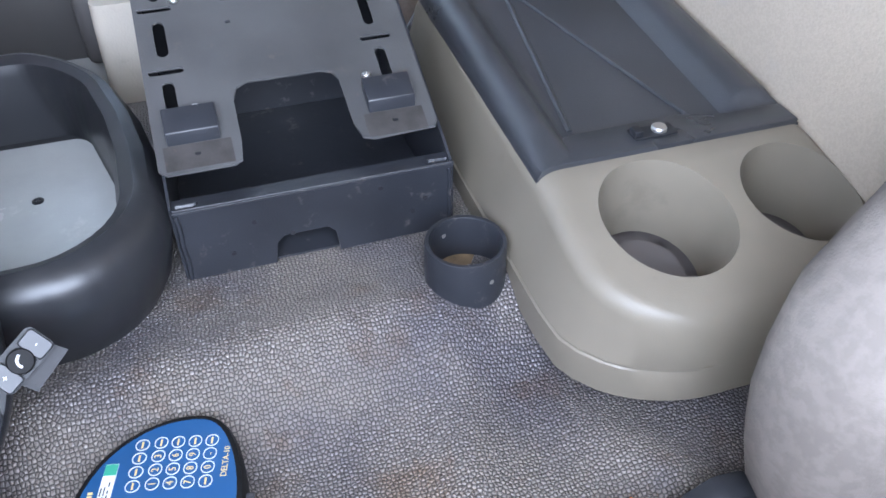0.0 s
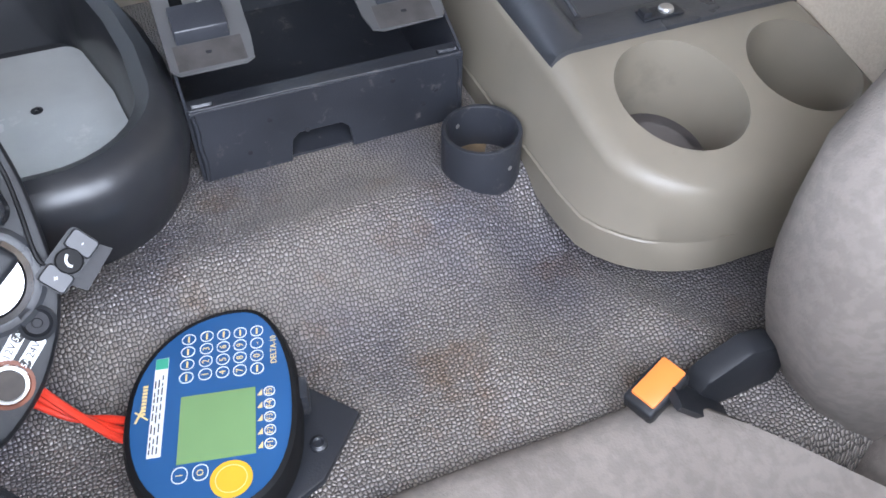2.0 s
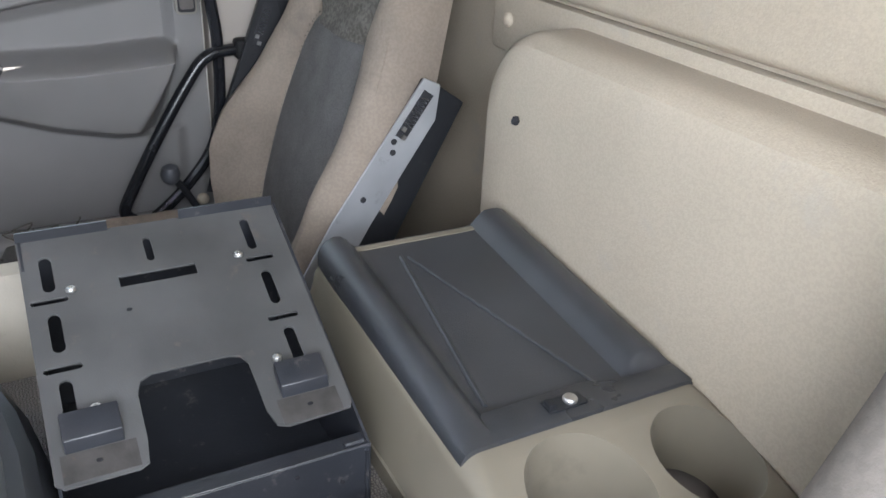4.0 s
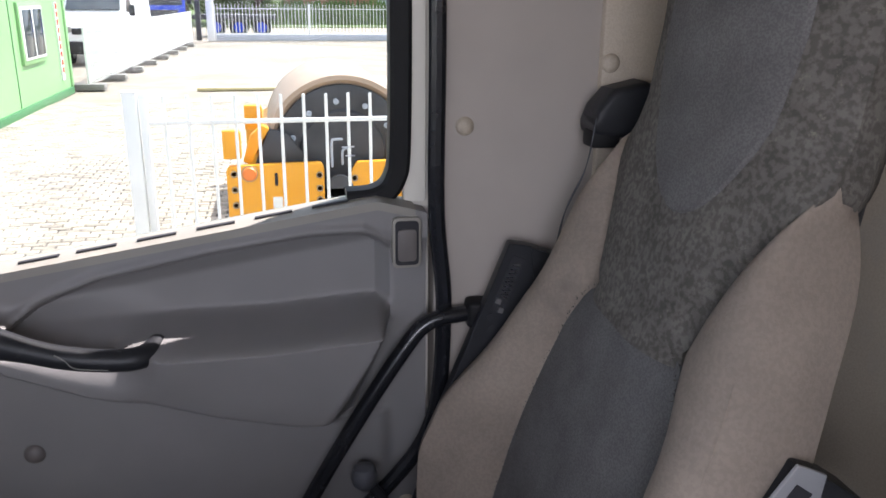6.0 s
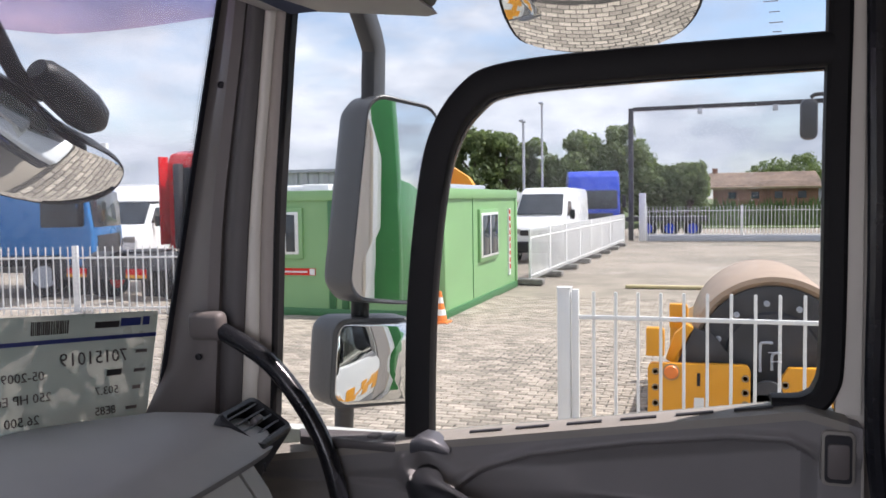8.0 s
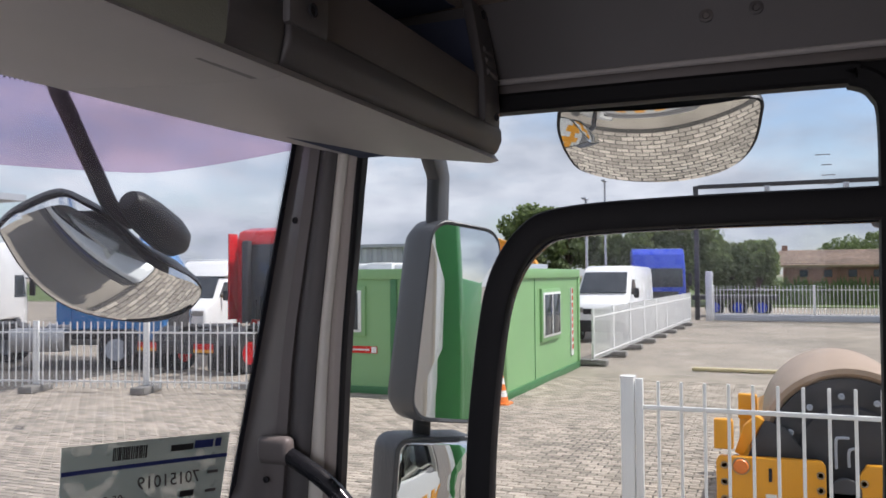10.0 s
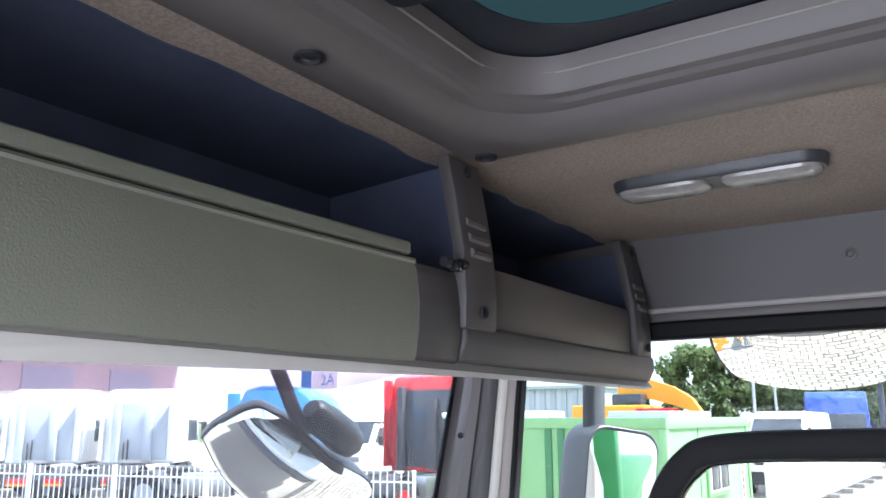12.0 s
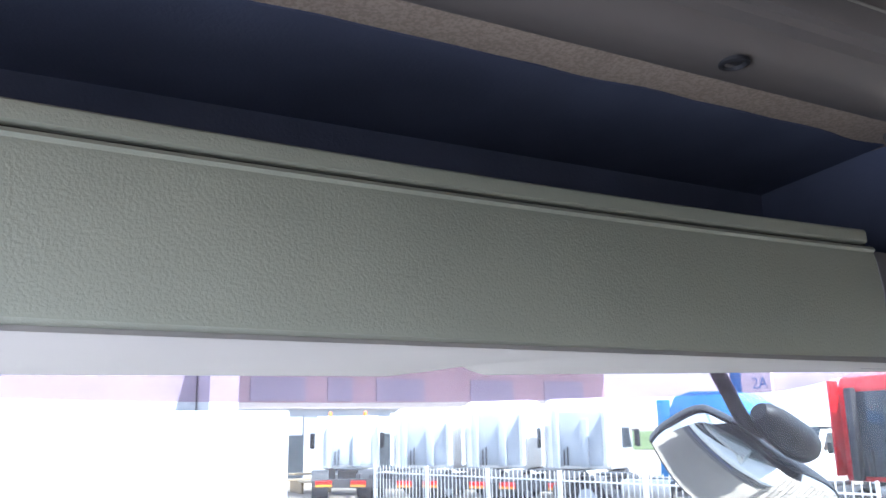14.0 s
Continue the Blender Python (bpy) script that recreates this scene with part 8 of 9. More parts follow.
bx("door_handle", cabin, (CX0 + 0.0, 6.0, -0.35), (CX0 + 0.05, 6.16, -0.29), M_ALU, 0.01)
pip = thing("roof_pipe", (14.8, 9.2, CZ), "white plastic pipe and box on the cabin roof", "pipe")
bm = B()
add_tube(bm, [(14.9, 7.7, CZ + 0.06), (14.9, 10.6, CZ + 0.06)], 0.07, 10)
part("pipe", bm, M_PLASTW, pip)
bx("box", pip, (14.7, 8.0, CZ - 0.02), (15.3, 8.6, CZ + 0.14), M_PLASTW, 0.04)
rb = thing("roof_box", (19.0, 6.5, CZ), "grey box on the cabin roof", "box")
bx("box", rb, (17.0, 6.2, CZ - 0.03), (20.3, 7.6, CZ + 0.14), M_GREYP, 0.02)
cone = thing("traffic_cone", (13.75, 5.33, GZ), "orange and white traffic cone beside the cabin", "traffic cone")
bx("base", cone, (13.58, 5.16, GZ - 0.02), (13.92, 5.50, GZ + 0.03), M_ORANGE, 0.01)
for i in range(5):
    z0, z1 = 0.03 + 0.11 * i, 0.03 + 0.11 * (i + 1)
    bm = B()
    add_lathe(bm, [(0.135 - 0.19 * z0, z0), (0.135 - 0.19 * z1, z1)], Matrix.Translation((13.75, 5.33, GZ)), 18)
    part("band", bm, M_PLASTW if i in (1, 3) else M_ORANGE, cone)

# ---- yellow road roller ----
roller = thing("road_roller", (8.4, 0.0, GZ), "yellow road roller with a wide worn steel drum", "road roller")
RM = Matrix.Translation((7.66, 0.10, -0.760)) @ Matrix.Rotation(math.pi / 2, 4, "Y")
bm = B()
add_lathe(bm, [(0.66, 0.06), (0.70, 0.0), (0.745, 0.0), (0.75, 0.03), (0.75, 2.06), (0.745, 2.10), (0.66, 2.08)], RM, 72)
part("drum", bm, M_DRUM, roller, "worn steel drum")
bm = B()
add_lathe(bm, [(0.66, 0.07), (0.655, 0.03), (0.60, 0.02), (0.42, 0.045), (0.40, 0.01), (0.30, 0.0), (0.10, 0.0)], RM, 56)
dd = part("drum_side", bm, M_CHASSIS, roller, "dark drum side disc")
for k in range(11):
    t = 2 * math.pi * (k + 0.3) / 11
    bm = B()
    add_lathe(bm, [(0.028, 0.02), (0.028, -0.01), (0.016, -0.014), (0.012, -0.004)], RM @ Matrix.Translation((0.50 * math.cos(t), 0.50 * math.sin(t), 0)), 10)
    part("bolt", bm, M_GREYP, dd)
bm = B()
add_prism(bm, [(0.80, -0.50), (0.95, -0.86), (0.60, -0.90), (0.40, -0.86), (0.62, -0.55)], "x", 7.60, 7.65, 0.01, 2)
part("guard_plate", bm, M_CHASSIS, dd, "dark guard plate")
for y, z, w, d in ((0.215, -0.61, 0.105, 0.27), (0.115, -0.70, 0.08, 0.16)):
    bm = B()
    add_tube(bm, smooth_path([(7.58, y, z - d), (7.57, y, z - 0.03), (7.57, y - 0.03, z), (7.58, y - w, z)], 5), 0.013, 8)
    part("hose_pipe", bm, M_GREYP, dd)
bm = B()
add_prism(bm, [(1.195, -0.845), (1.205, -0.87), (1.205, -1.38), (1.15, -1.44), (0.75, -1.50), (0.30, -1.50), (0.30, -0.86), (0.325, -0.815), (0.36, -0.808), (1.17, -0.822)], "x", 7.48, 7.56, 0.010, 2)
fr = part("frame_plate", bm, M_YEL, roller, "yellow frame plate")
bm = B()
add_prism(bm, [(0.035, -0.90), (-0.02, -0.815), (-0.90, -0.80), (-0.95, -1.40), (0.05, -1.46), (0.08, -1.16)], "x", 7.48, 7.56, 0.010, 2)
part("frame_plate", bm, M_YEL, roller, "yellow frame plate")
for y0, y1, z0, z1, x0, x1 in ((1.22, 1.055, -0.755, -0.49, 7.46, 7.56), (1.03, 0.858, -0.56, -0.325, 7.96, 8.06)):
    bm = B()
    add_prism(bm, [(y0, z0), (y0, z1), (y1 + 0.02, z1), (y1, z1 - 0.02), (y1, z0)], "x", x0, x1, 0.012, 2)
    part("upright_plate", bm, M_YEL, roller)
bm = B()
add_prism(bm, [(1.05, -0.80), (0.98, -0.84), (0.86, -0.60), (0.79, -0.50), (0.86, -0.46), (0.97, -0.56)], "x", 7.58, 7.70, 0.012, 2)
part("strut", bm, M_YEL, roller, "slanting yellow arm")
bm = B()
add_prism(bm, [(0.93, -0.62), (0.78, -0.54), (0.74, -0.95), (0.94, -1.05)], "x", 7.70, 9.7, 0.02, 2)
part("cross_frame", bm, M_YEL, roller)
bm = B()
add_lathe(bm, [(0.062, 0), (0.066, 0.015), (0.055, 0.03), (0.02, 0.036)], Matrix.Translation((7.48, 0.993, -0.90)) @ Matrix.Rotation(-math.pi / 2, 4, "Y"), 24)
lr = part("lamp", bm, M_ORANGE, roller, "round orange lamp")
bm = B()
add_lathe(bm, [(0.078, 0), (0.078, 0.012), (0.066, 0.014), (0.064, 0.0)], Matrix.Translation((7.482, 0.993, -0.90)) @ Matrix.Rotation(-math.pi / 2, 4, "Y"), 24, False)
part("lamp_ring", bm, M_WOOD, lr)
for y, z in ((1.135, -0.90), (1.135, -1.05), (1.135, -1.20), (0.345, -1.06), (0.345, -1.17), (0.345, -1.28), (0.01, -0.97), (-0.05, -1.12), (0.02, -1.27), (0.345, -0.93)):
    bm = B()
    add_lathe(bm, [(0.034, 0), (0.034, 0.010), (0.022, 0.012), (0.020, -0.004)], Matrix.Translation((7.48, y, z)) @ Matrix.Rotation(-math.pi / 2, 4, "Y"), 12)
    part("bolt", bm, M_WOOD, fr)
bm = B()
add_lathe(bm, [(0.125, 0), (0.125, 0.02), (0.115, 0.03), (0.05, 0.03)], Matrix.Translation((7.50, 0.150, -1.06)) @ Matrix.Rotation(-math.pi / 2, 4, "Y"), 28)
add_box(bm, (7.47, 0.06, -1.42), (7.52, 0.27, -1.06), 0.008, 2)
part("hub_cover", bm, M_CHASSIS, fr, "round black hub cover")
bx("slot", fr, (7.474, 0.735, -1.02), (7.49, 0.765, -0.90), M_DARK, 0.0)
bx("tag", fr, (7.472, 0.70, -1.24), (7.49, 0.79, -1.13), M_PLASTW, 0.0)
bx("slot", fr, (7.474, 0.60, -1.40), (7.49, 0.72, -1.36), M_DARK, 0.0)
bm = B()
add_loft(bm, [[(7.72 + dx, -0.185 + y * k, 1.405 + z * k) for y, z in rrect(0, 0, 0.075, 0.185, 0.06, 5)] for dx, k in ((-0.035, 0.80), (-0.02, 0.96), (0.02, 1.0), (0.05, 0.85))])
rm_ = part("mirror", bm, M_MIRBODY, roller, "dark oval rear-view mirror on an arm")
bm = B()
add_tube(bm, smooth_path([(7.75, -0.20, 1.60), (7.76, -0.30, 1.63), (7.9, -0.80, 1.60), (8.1, -1.5, 1.30), (8.2, -1.7, 0.03)], 5), 0.018, 8)
part("arm", bm, M_CHASSIS, rm_)
bx("rear_frame", roller, (9.80, -0.9, -1.3), (9.95, 1.1, -0.7), M_YEL, 0.03)
bx("engine_hood", roller, (8.0, -4.0, -0.75), (9.7, -1.2, 0.05), M_YEL, 0.12)
for sx in (7.75, 9.95):
    bm = B()
    add_lathe(bm, [(0.35, -0.25), (0.66, -0.25), (0.70, -0.18), (0.70, 0.18), (0.66, 0.25), (0.35, 0.25)], Matrix.Translation((sx, -3.4, -0.815)) @ Matrix.Rotation(math.pi / 2, 4, "Y"), 28)
    part("wheel", bm, M_TYRE, roller)

# ---- parked vehicles ----
tractor("red tractor unit with red wheel rims behind the fence", M_TRED, M_TRED, 16.0, 13.7, (1, -0.03), "", 3.75, M_PANE)
tractor("blue tractor unit parked behind the fence", M_TBLUE, M_GREYP, 15.2, 20.2, (0.40, -0.917), "", 3.35)
W = "white tractor units in a row"
tractor("white tractor unit with grey cab back", M_VANW, M_GREYP, 15.0, 23.0, (0.85, 0.5), W, 3.5)
tractor("white tractor unit with grey cab back", M_VANW, M_GREYP, 13.4, 25.4, (0.80, 0.6), W, 3.5)
tractor("white tractor unit with grey cab back", M_VANW, M_GREYP, 11.6, 27.4, (0.75, 0.66), W, 3.3)
tractor("white tractor unit with orange beacons", M_VANW, M_TBLUE, 10.4, 28.8, (0.35, 0.94), "", 3.05, None, True)
tractor("royal blue tractor unit beyond the white van", M_TROYAL, M_GREYP, 44.4, 6.9, (-0.95, -0.2), "", 3.6)
van("white box van with roof fairing", 24.6, 20.2, (-0.97, -0.22), True)
van("white high-roof panel van behind the fence", 30.6, 6.35, (-1, 0.03))
box_truck("long white box truck parked across", 2.2, 20.3, (-1, 0.02), 6.0, 2.95)
box_truck("white box truck with high roof", -7.2, 19.5, (-1, 0.0), 6.5, 2.9)

flat = thing("trailer", (47, 3, GZ), "dark low trailer beyond the gate", "trailer")
bx("deck", flat, (46, 0.6, GZ + 0.9), (48.4, 5.0, GZ + 1.15), M_CHASSIS, 0.02)
for y in (1.4, 2.6, 3.8):
    wheel_at(flat, (46.3, y, GZ + 0.5), 0.5, 0.4, M_TROYAL)

dig = thing("excavator_arm", (36, 13.5, GZ), "yellow excavator arm rising over the cabin", "excavator")
bm = B()
add_loft(bm, [[(36 + sx * 0.2, y, z + sz * h) for sx, sz in ((-1, -1), (1, -1), (1, 1), (-1, 1))] for y, z, h in ((14.6, 2.2, 0.5), (13.2, 2.25, 0.45), (12.0, 1.9, 0.40), (11.2, 1.5, 0.3), (10.8, 1.0, 0.2))])
part("boom", bm, M_YEL, dig)
bx("body", dig, (34.8, 13.0, GZ + 1.0), (37.2, 16.5, 1.5), M_YEL, 0.1)
bx("cab", dig, (35.0, 13.2, 1.3), (36.2, 14.6, 2.0), M_PANE, 0.08)
bx("red_panel", dig, (34.7, 11.8, -0.2), (36.0, 13.4, 1.35), M_TRED, 0.05)
bx("track", dig, (34.5, 12.5, GZ), (37.5, 16.8, GZ + 1.0), M_CHASSIS, 0.2)
for x, y, h in ((36, 8.6, 4.3), (44, 9.3, 6.0)):
    pl = thing("lamp_post", (x, y, GZ), "thin grey lamp post", "lamp post")
    bm = B()
    add_tube(bm, [(x, y, GZ), (x, y, h)], 0.06, 8)
    part("pole", bm, M_GREYP, pl)
    bx("lamp_head", pl, (x - 0.5, y - 0.1, h - 0.1), (x + 0.1, y + 0.1, h), M_GREYP, 0.02)

# picnic table
tab = thing("picnic_table", (10.9, 34.5, GZ), "wooden picnic table with benches", "table")
bx("tabletop", tab, (10.0, 34.1, GZ + 0.70), (11.8, 34.9, GZ + 0.76), M_WOOD, 0.01)
for y in (33.6, 35.4):
    bx("bench", tab, (10.0, y - 0.15, GZ + 0.42), (11.8, y + 0.15, GZ + 0.47), M_WOOD, 0.01)
for x in (10.3, 11.5):
    bx("leg", tab, (x - 0.05, 33.7, GZ - 0.03), (x + 0.05, 35.3, GZ + 0.45), M_WOOD, 0.01)

# ---- buildings ----
hall = thing("warehouse", (12, 48, GZ), "grey warehouse with dark dock doors and pinkish upper cladding", "building")
bx("wall", hall, (9.5, 45.0, GZ - 0.03), (35, 75, 2.2), M_BRICKW, 0.0)
bx("upper_wall", hall, (9.0, 44.7, 2.2), (35, 75, 5.5), M_PINK, 0.0)
bx("end_wall", hall, (8.3, 43.0, GZ - 0.03), (9.8, 75, 5.2), M_BRICKW, 0.0)
bx("roof", hall, (8.0, 42.8, 5.5), (35.3, 75.3, 5.9), M_GREYP, 0.0)
for x0 in (10.8, 15.2, 18.2, 24.5, 30):
    w = 3.1 if x0 not in (15.2,) else 1.5
    dk = bx("dock_door", hall, (x0, 44.75, GZ), (x0 + w, 45.1, 1.75), M_PANE, 0.0, "dark dock opening")
    bx("upper_window", hall, (x0, 44.60, 2.6), (x0 + w, 44.8, 3.9), M_GREYP, 0.0, "grey upper panel")
    if w > 2:
        bx("shutter", dk, (x0 + 0.1, 44.70, 0.75), (x0 + w - 0.1, 44.78, 1.75), M_BRICKW, 0.0)
hall2 = thing("office_building", (-8, 50, GZ), "long pale office building behind the trucks", "building")
bx("wall", hall2, (-40, 46, GZ - 0.03), (8.2, 60, 4.2), M_BRICKW, 0.0)
bx("fascia", hall2, (-40, 45.8, 1.4), (8.2, 46.1, 2.1), M_GREYP, 0.0)
for i in range(14):
    bx("window", hall2, (-38 + 3.2 * i, 45.9, -0.6), (-35.8 + 3.2 * i, 46.05, 0.9), M_PANE, 0.0, "dark window")
bx("blue_panel", hall2, (-6, 45.7, 1.5), (-1.5, 45.9, 2.1), M_TROYAL, 0.0)
far = thing("warehouse", (70, 75, GZ), "far pale corrugated warehouse", "building")
bx("wall", far, (70, 29, GZ - 0.03), (110, 46, 3.6), M_SHEET, 0.0)
for i in range(15):
    bx("rib", far, (69.85, 29.5 + 1.1 * i, GZ), (70.0, 30.05 + 1.1 * i, 3.6), M_BRICKW, 0.0)
bx("roof", far, (69.5, 28.7, 3.6), (110.3, 46.3, 3.9), M_GREYP, 0.0)
farm = thing("farmhouse", (84, -4, GZ), "low farmhouse with a long brown tiled roof", "house")
bx("wall", farm, (80, -9.0, GZ - 0.1), (92, 0.0, 1.7), M_THATCH, 0.0)
bm = B()
add_prism(bm, [(79.5, 1.55), (85.5, 3.05), (91.5, 1.55)], "y", -9.4, 0.4)
rf = part("roof", bm, M_ROOFT, farm)
bx("chimney", rf, (85.3, -0.4, 2.9), (85.8, 0.1, 3.5), M_THATCH, 0.0)
bx("eave_band", rf, (79.4, -9.45, 1.35), (79.7, 0.45, 1.55), M_WOOD, 0.0)
bx("lean_to", farm, (80.5, -14.0, GZ - 0.1), (90, -9.02, 1.3), M_GREYP, 0.0)
for i in range(4):
    bx("window", farm, (79.9, -8.0 + 2.0 * i, 0.45), (80.05, -7.3 + 2.0 * i, 1.1), M_PANE, 0.0)
brd = thing("signboard", (34.0, 29.5, GZ), "white signboard on a pole with dark blue lettering", "sign")
bx("board", brd, (33.5, 29.6, 2.2), (33.7, 32.3, 3.9), M_PLASTW, 0.02)
bx("blue_field", brd, (33.48, 31.5, 2.6), (33.5, 32.2, 3.8), M_TBLUE, 0.0)
bx("pole", brd, (33.6, 30.8, GZ), (33.8, 31.0, 2.2), M_GREYP, 0.02)
words("2A", 0.85, M_TBLUE, Matrix(((0, 0, -1, 33.48), (-1, 0, 0, 30.3), (0, 1, 0, 3.0), (0, 0, 0, 1))), brd)


# ---- trees ----
def tree(x, y, high, wide, seed, leaves=2600):
    rng = random.Random(seed)
    t = thing("tree", (x, y, GZ), "leafy green tree with an uneven crown", "tree", "trees beyond the yard")
    bm = B()
    add_tube(bm, smooth_path([(x, y, GZ - 0.1), (x + rng.uniform(-0.2, 0.2), y, GZ + high * 0.25), (x + rng.uniform(-0.4, 0.4), y + rng.uniform(-0.4, 0.4), GZ + high * 0.75)], 4), [0.30, 0.28, 0.26, 0.24, 0.22, 0.19, 0.15, 0.10, 0.06], 8)
    limbs = []
    for i in range(9):
        a, h0 = rng.uniform(0, 6.28), rng.uniform(0.22, 0.6) * high
        e = Vector((x + math.cos(a) * wide * rng.uniform(0.4, 0.85), y + math.sin(a) * wide * rng.uniform(0.4, 0.85), GZ + h0 + high * rng.uniform(0.12, 0.3)))
        add_tube(bm, [(x, y, GZ + h0), e], [0.10, 0.03], 6)
        limbs.append(e)
    part("trunk", bm, M_BARK, t)
    clumps = [(e, rng.uniform(0.28, 0.42) * wide) for e in limbs]
    for i in range(26):
        a, r, h = rng.uniform(0, 6.28), wide * math.sqrt(rng.random()), rng.random()
        r *= math.sin(math.pi * (0.15 + 0.80 * h)) ** 0.6
        clumps.append((Vector((x + r * math.cos(a), y + r * math.sin(a), GZ + high * (0.22 + 0.75 * h))), rng.uniform(0.18, 0.36) * wide))
    vs, fs = [], []
    for i in range(leaves):
        c, r = clumps[rng.randrange(len(clumps))]
        d = Vector((rng.gauss(0, 1), rng.gauss(0, 1), rng.gauss(0, 1))).normalized()
        p = c + d * r * rng.uniform(0.55, 1.05)
        n = (d + Vector((rng.gauss(0, 0.6), rng.gauss(0, 0.6), rng.gauss(0, 0.6)))).normalized()
        u = n.orthogonal().normalized()
        v = n.cross(u)
        s = rng.uniform(0.10, 0.24)
        k = len(vs)
        vs += [p - u * s, p + v * s * 0.7, p + u * s, p - v * s * 0.7 + n * s * 0.3]
        fs.append((k, k + 1, k + 2, k + 3))
    me = bpy.data.meshes.new("crown")
    me.from_pydata(vs, [], fs)
    me.materials.append(M_LEAF)
    ob = new("crown", me)
    ob.parent = t
    ob.matrix_parent_inverse = Matrix.Translation(-t.location)
    tagged(ob, "dense green foliage")


TREES = ((62, 18.6, 7.8, 2.5), (62.6, 16.0, 7.6, 2.3), (63, 13.2, 6.9, 2.0), (62, 9.6, 7.0, 2.4), (62.3, 6.9, 7.7, 2.5), (63, 3.6, 5.0, 2.0), (61.5, 1.9, 4.7, 1.8), (64, 5.2, 5.2, 1.9), (105, -6.5, 6.4, 2.8), (106, -10.5, 7.0, 3.2), (108, -18, 5.6, 2.8))
for i, (x, y, h, w) in enumerate(TREES):
    tree(x, y, h, w, 40 + i, 6500 if x < 90 else 3000)
vs, fs = [], []
rng = random.Random(3)
for i in range(5200):
    x, y = rng.uniform(62, 79), rng.uniform(-26, 5)
    if rng.random() < 0.5:
        x = 62 + rng.random() * 4
    z = GZ + 1.15 * ease((x - 60) / 24) + 0.02
    h = rng.uniform(0.3, 1.3)
    w = rng.uniform(0.06, 0.16)
    dx, dy = rng.uniform(-0.3, 0.3), rng.uniform(-0.3, 0.3)
    k = len(vs)
    vs += [(x, y - w, z), (x, y + w, z), (x + dx, y + dy, z + h)]
    fs.append((k, k + 1, k + 2))
me = bpy.data.meshes.new("tall_grass")
me.from_pydata(vs, [], fs)
me.materials.append(surf("tall_weeds", (0.10, 0.15, 0.045), 0.8, 0, 0.4, 0.5, fleck=0.3, fscale=4))
tagged(new("tall_grass", me), "tall weeds and grass before the farmhouse", "grass", "", "stuff")

# ---- block paving ----
M_PAVER = surf("paving_block", (0.39, 0.335, 0.275), 0.85, 0, 0.14, 2.0, 0.4, 60, wear=(0.43, 0.39, 0.34), wscale=1.2)
nt = M_PAVER.node_tree
oi, mr, hv = nt.nodes.new("ShaderNodeObjectInfo"), nt.nodes.new("ShaderNodeMapRange"), nt.nodes.new("ShaderNodeMix")
geo, ad = nt.nodes.new("ShaderNodeNewGeometry"), nt.nodes.new("ShaderNodeMath")
ad.operation = "ADD"
nt.links.new(oi.outputs["Random"], ad.inputs[0]), nt.links.new(geo.outputs["Random Per Island"], ad.inputs[1])
fr_ = nt.nodes.new("ShaderNodeMath")
fr_.operation = "FRACT"
nt.links.new(ad.outputs[0], fr_.inputs[0])
mr.inputs["To Min"].default_value, mr.inputs["To Max"].default_value = 0.66, 1.22
nt.links.new(fr_.outputs[0], mr.inputs["Value"])
hv.data_type, hv.blend_type = "RGBA", "MULTIPLY"
hv.inputs[0].default_value = 1
bs = nt.nodes["Principled BSDF"]
old = bs.inputs["Base Color"].links[0].from_socket
nt.links.new(old, hv.inputs[6]), nt.links.new(mr.outputs[0], hv.inputs[7]), nt.links.new(hv.outputs[2], bs.inputs["Base Color"])
BL, BW, BJ = 0.21, 0.105, 0.015
pave = thing("pavement", (9, 5, GZ - 0.03), "grey-brown concrete block paving with open joints", "paving", kind="structure")
bm = B()
add_box(bm, (1.2, -7, GZ - 0.032), (18.0, 24, GZ - 0.012))
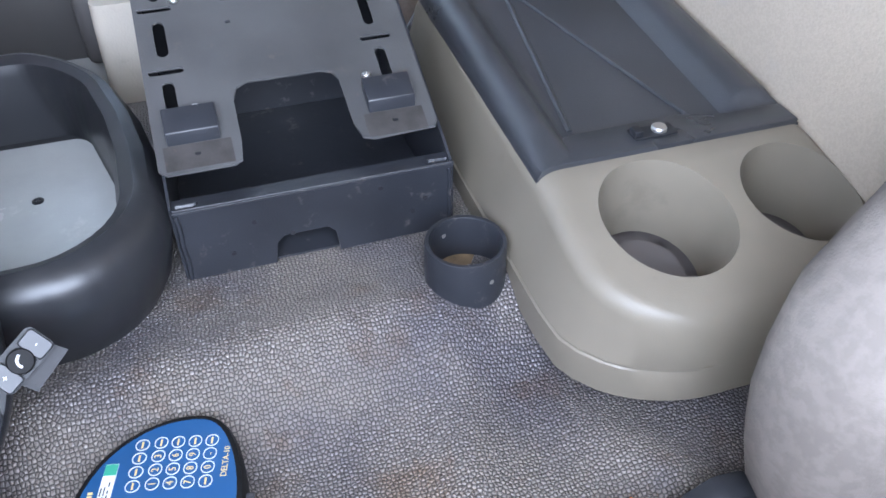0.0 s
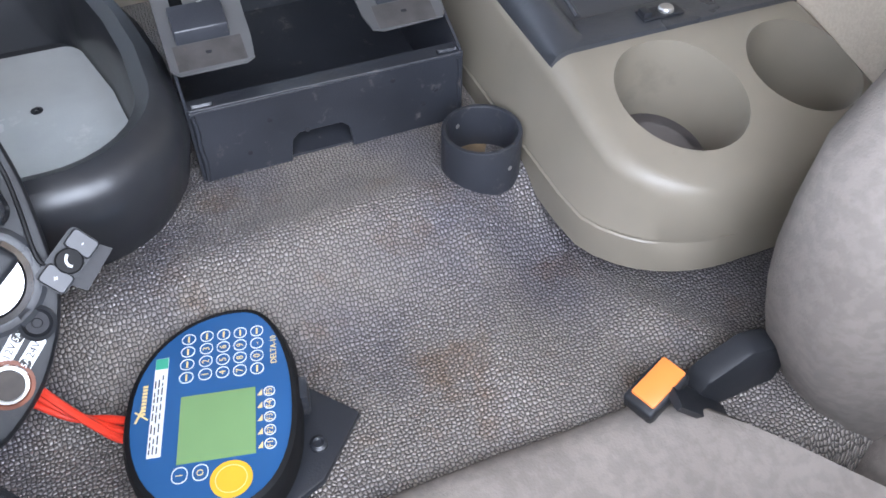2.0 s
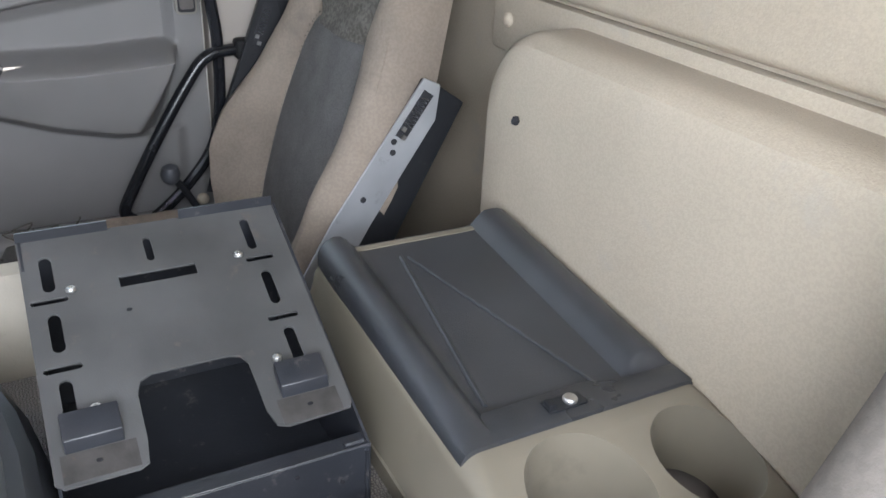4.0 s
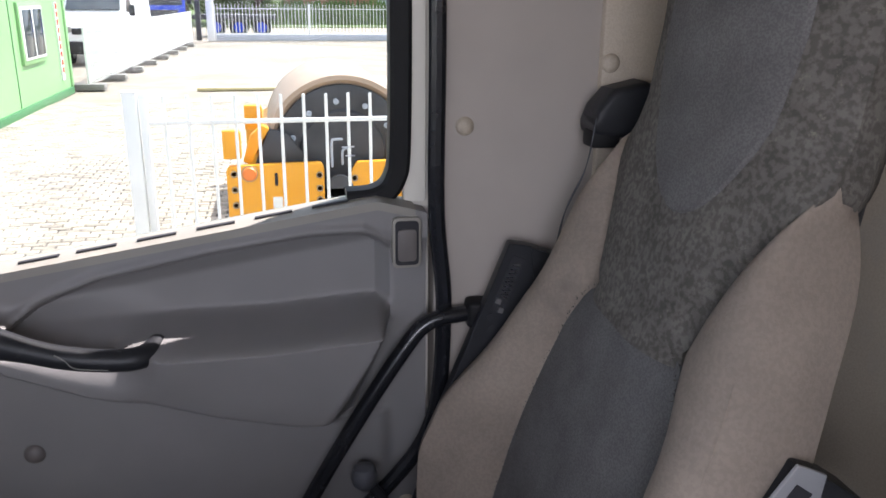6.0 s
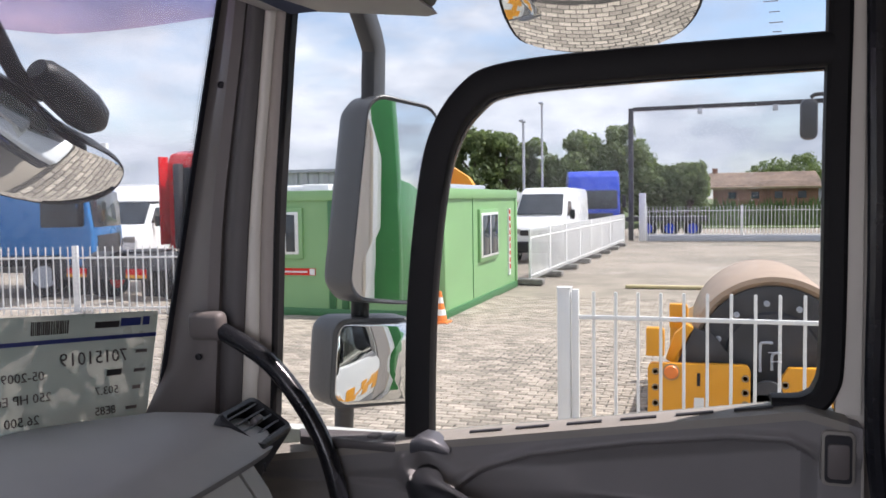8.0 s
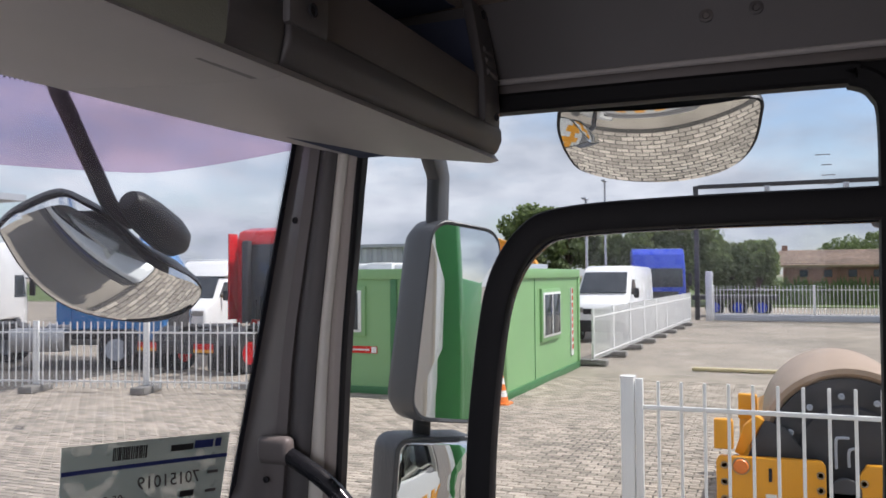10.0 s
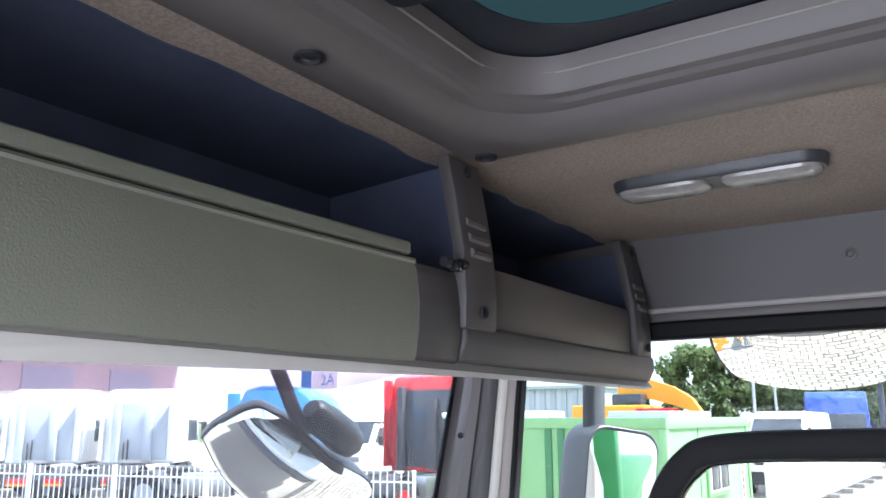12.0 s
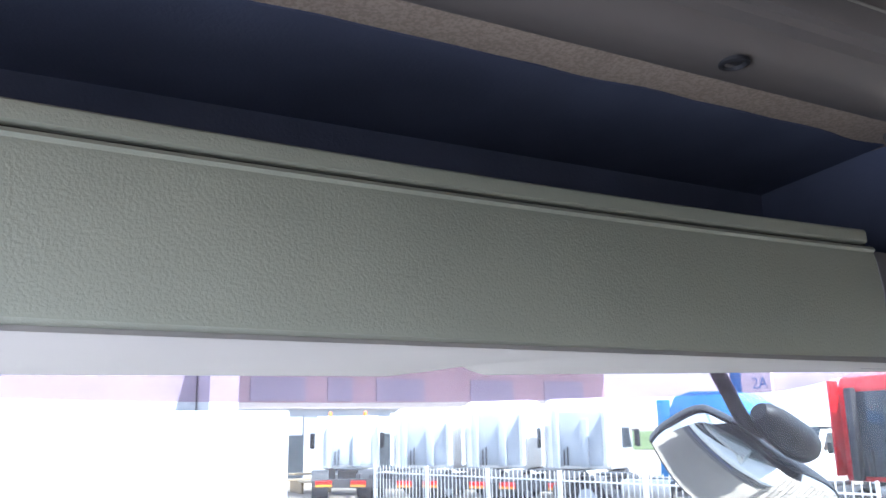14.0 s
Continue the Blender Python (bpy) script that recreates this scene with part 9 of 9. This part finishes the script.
part("joint_sand", bm, surf("joint_sand", (0.07, 0.062, 0.054), 0.95, 0, 0.2, 3, 0.3, 60), pave, "dark joint sand")


def block_points(cx, cy, cz, d):
    hx, hy, c = BW / 2 - BJ / 2, BL / 2 - BJ / 2, 0.009
    return [(cx - hx, cy - hy, cz - 0.025), (cx + hx, cy - hy, cz - 0.025), (cx + hx, cy + hy, cz - 0.025), (cx - hx, cy + hy, cz - 0.025),
            (cx - hx, cy - hy, cz - c), (cx + hx, cy - hy, cz - c), (cx + hx, cy + hy, cz - c), (cx - hx, cy + hy, cz - c),
            (cx - hx + c, cy - hy + c, cz), (cx + hx - c, cy - hy + c, cz + d), (cx + hx - c, cy + hy - c, cz + d), (cx - hx + c, cy + hy - c, cz)]


BF = [(8, 9, 10, 11), (0, 1, 5, 4), (1, 2, 6, 5), (2, 3, 7, 6), (3, 0, 4, 7), (4, 5, 9, 8), (5, 6, 10, 9), (6, 7, 11, 10), (7, 4, 8, 11)]
bme = bpy.data.meshes.new("paving_block")
bme.from_pydata(block_points(0, 0, 0, 0), [], BF)
bme.materials.append(M_PAVER)
rng = random.Random(8)
vs, fs = [], []
singles = 0
for i in range(int((18.0 - 1.3) / BW)):
    cx = 1.3 + BW * (i + 0.5)
    for j in range(int(22.6 / BL)):
        cy = -6.9 + BL * (j + 0.5 + (0.5 if i % 2 else 0))
        cz = GZ + rng.uniform(-0.004, 0.004) + 0.012 * noise.noise((cx * 0.5, cy * 0.5, 0))
        if 5.25 < cx < 6.55 and 1.9 < cy < 6.2 and singles < 300:
            ob = new("block", bme)
            ob.parent = pave
            ob.matrix_parent_inverse = Matrix.Translation(-pave.location)
            ob.location = (cx, cy, cz)
            singles += 1
            continue
        k = len(vs)
        vs += block_points(cx, cy, cz, rng.uniform(-0.002, 0.002))
        fs += [tuple(k + q for q in f) for f in BF]
me = bpy.data.meshes.new("blocks")
me.from_pydata(vs, [], fs)
me.materials.append(M_PAVER)
ob = new("blocks", me)
ob.parent = pave
ob.matrix_parent_inverse = Matrix.Translation(-pave.location)
tagged(ob, kind="stuff")
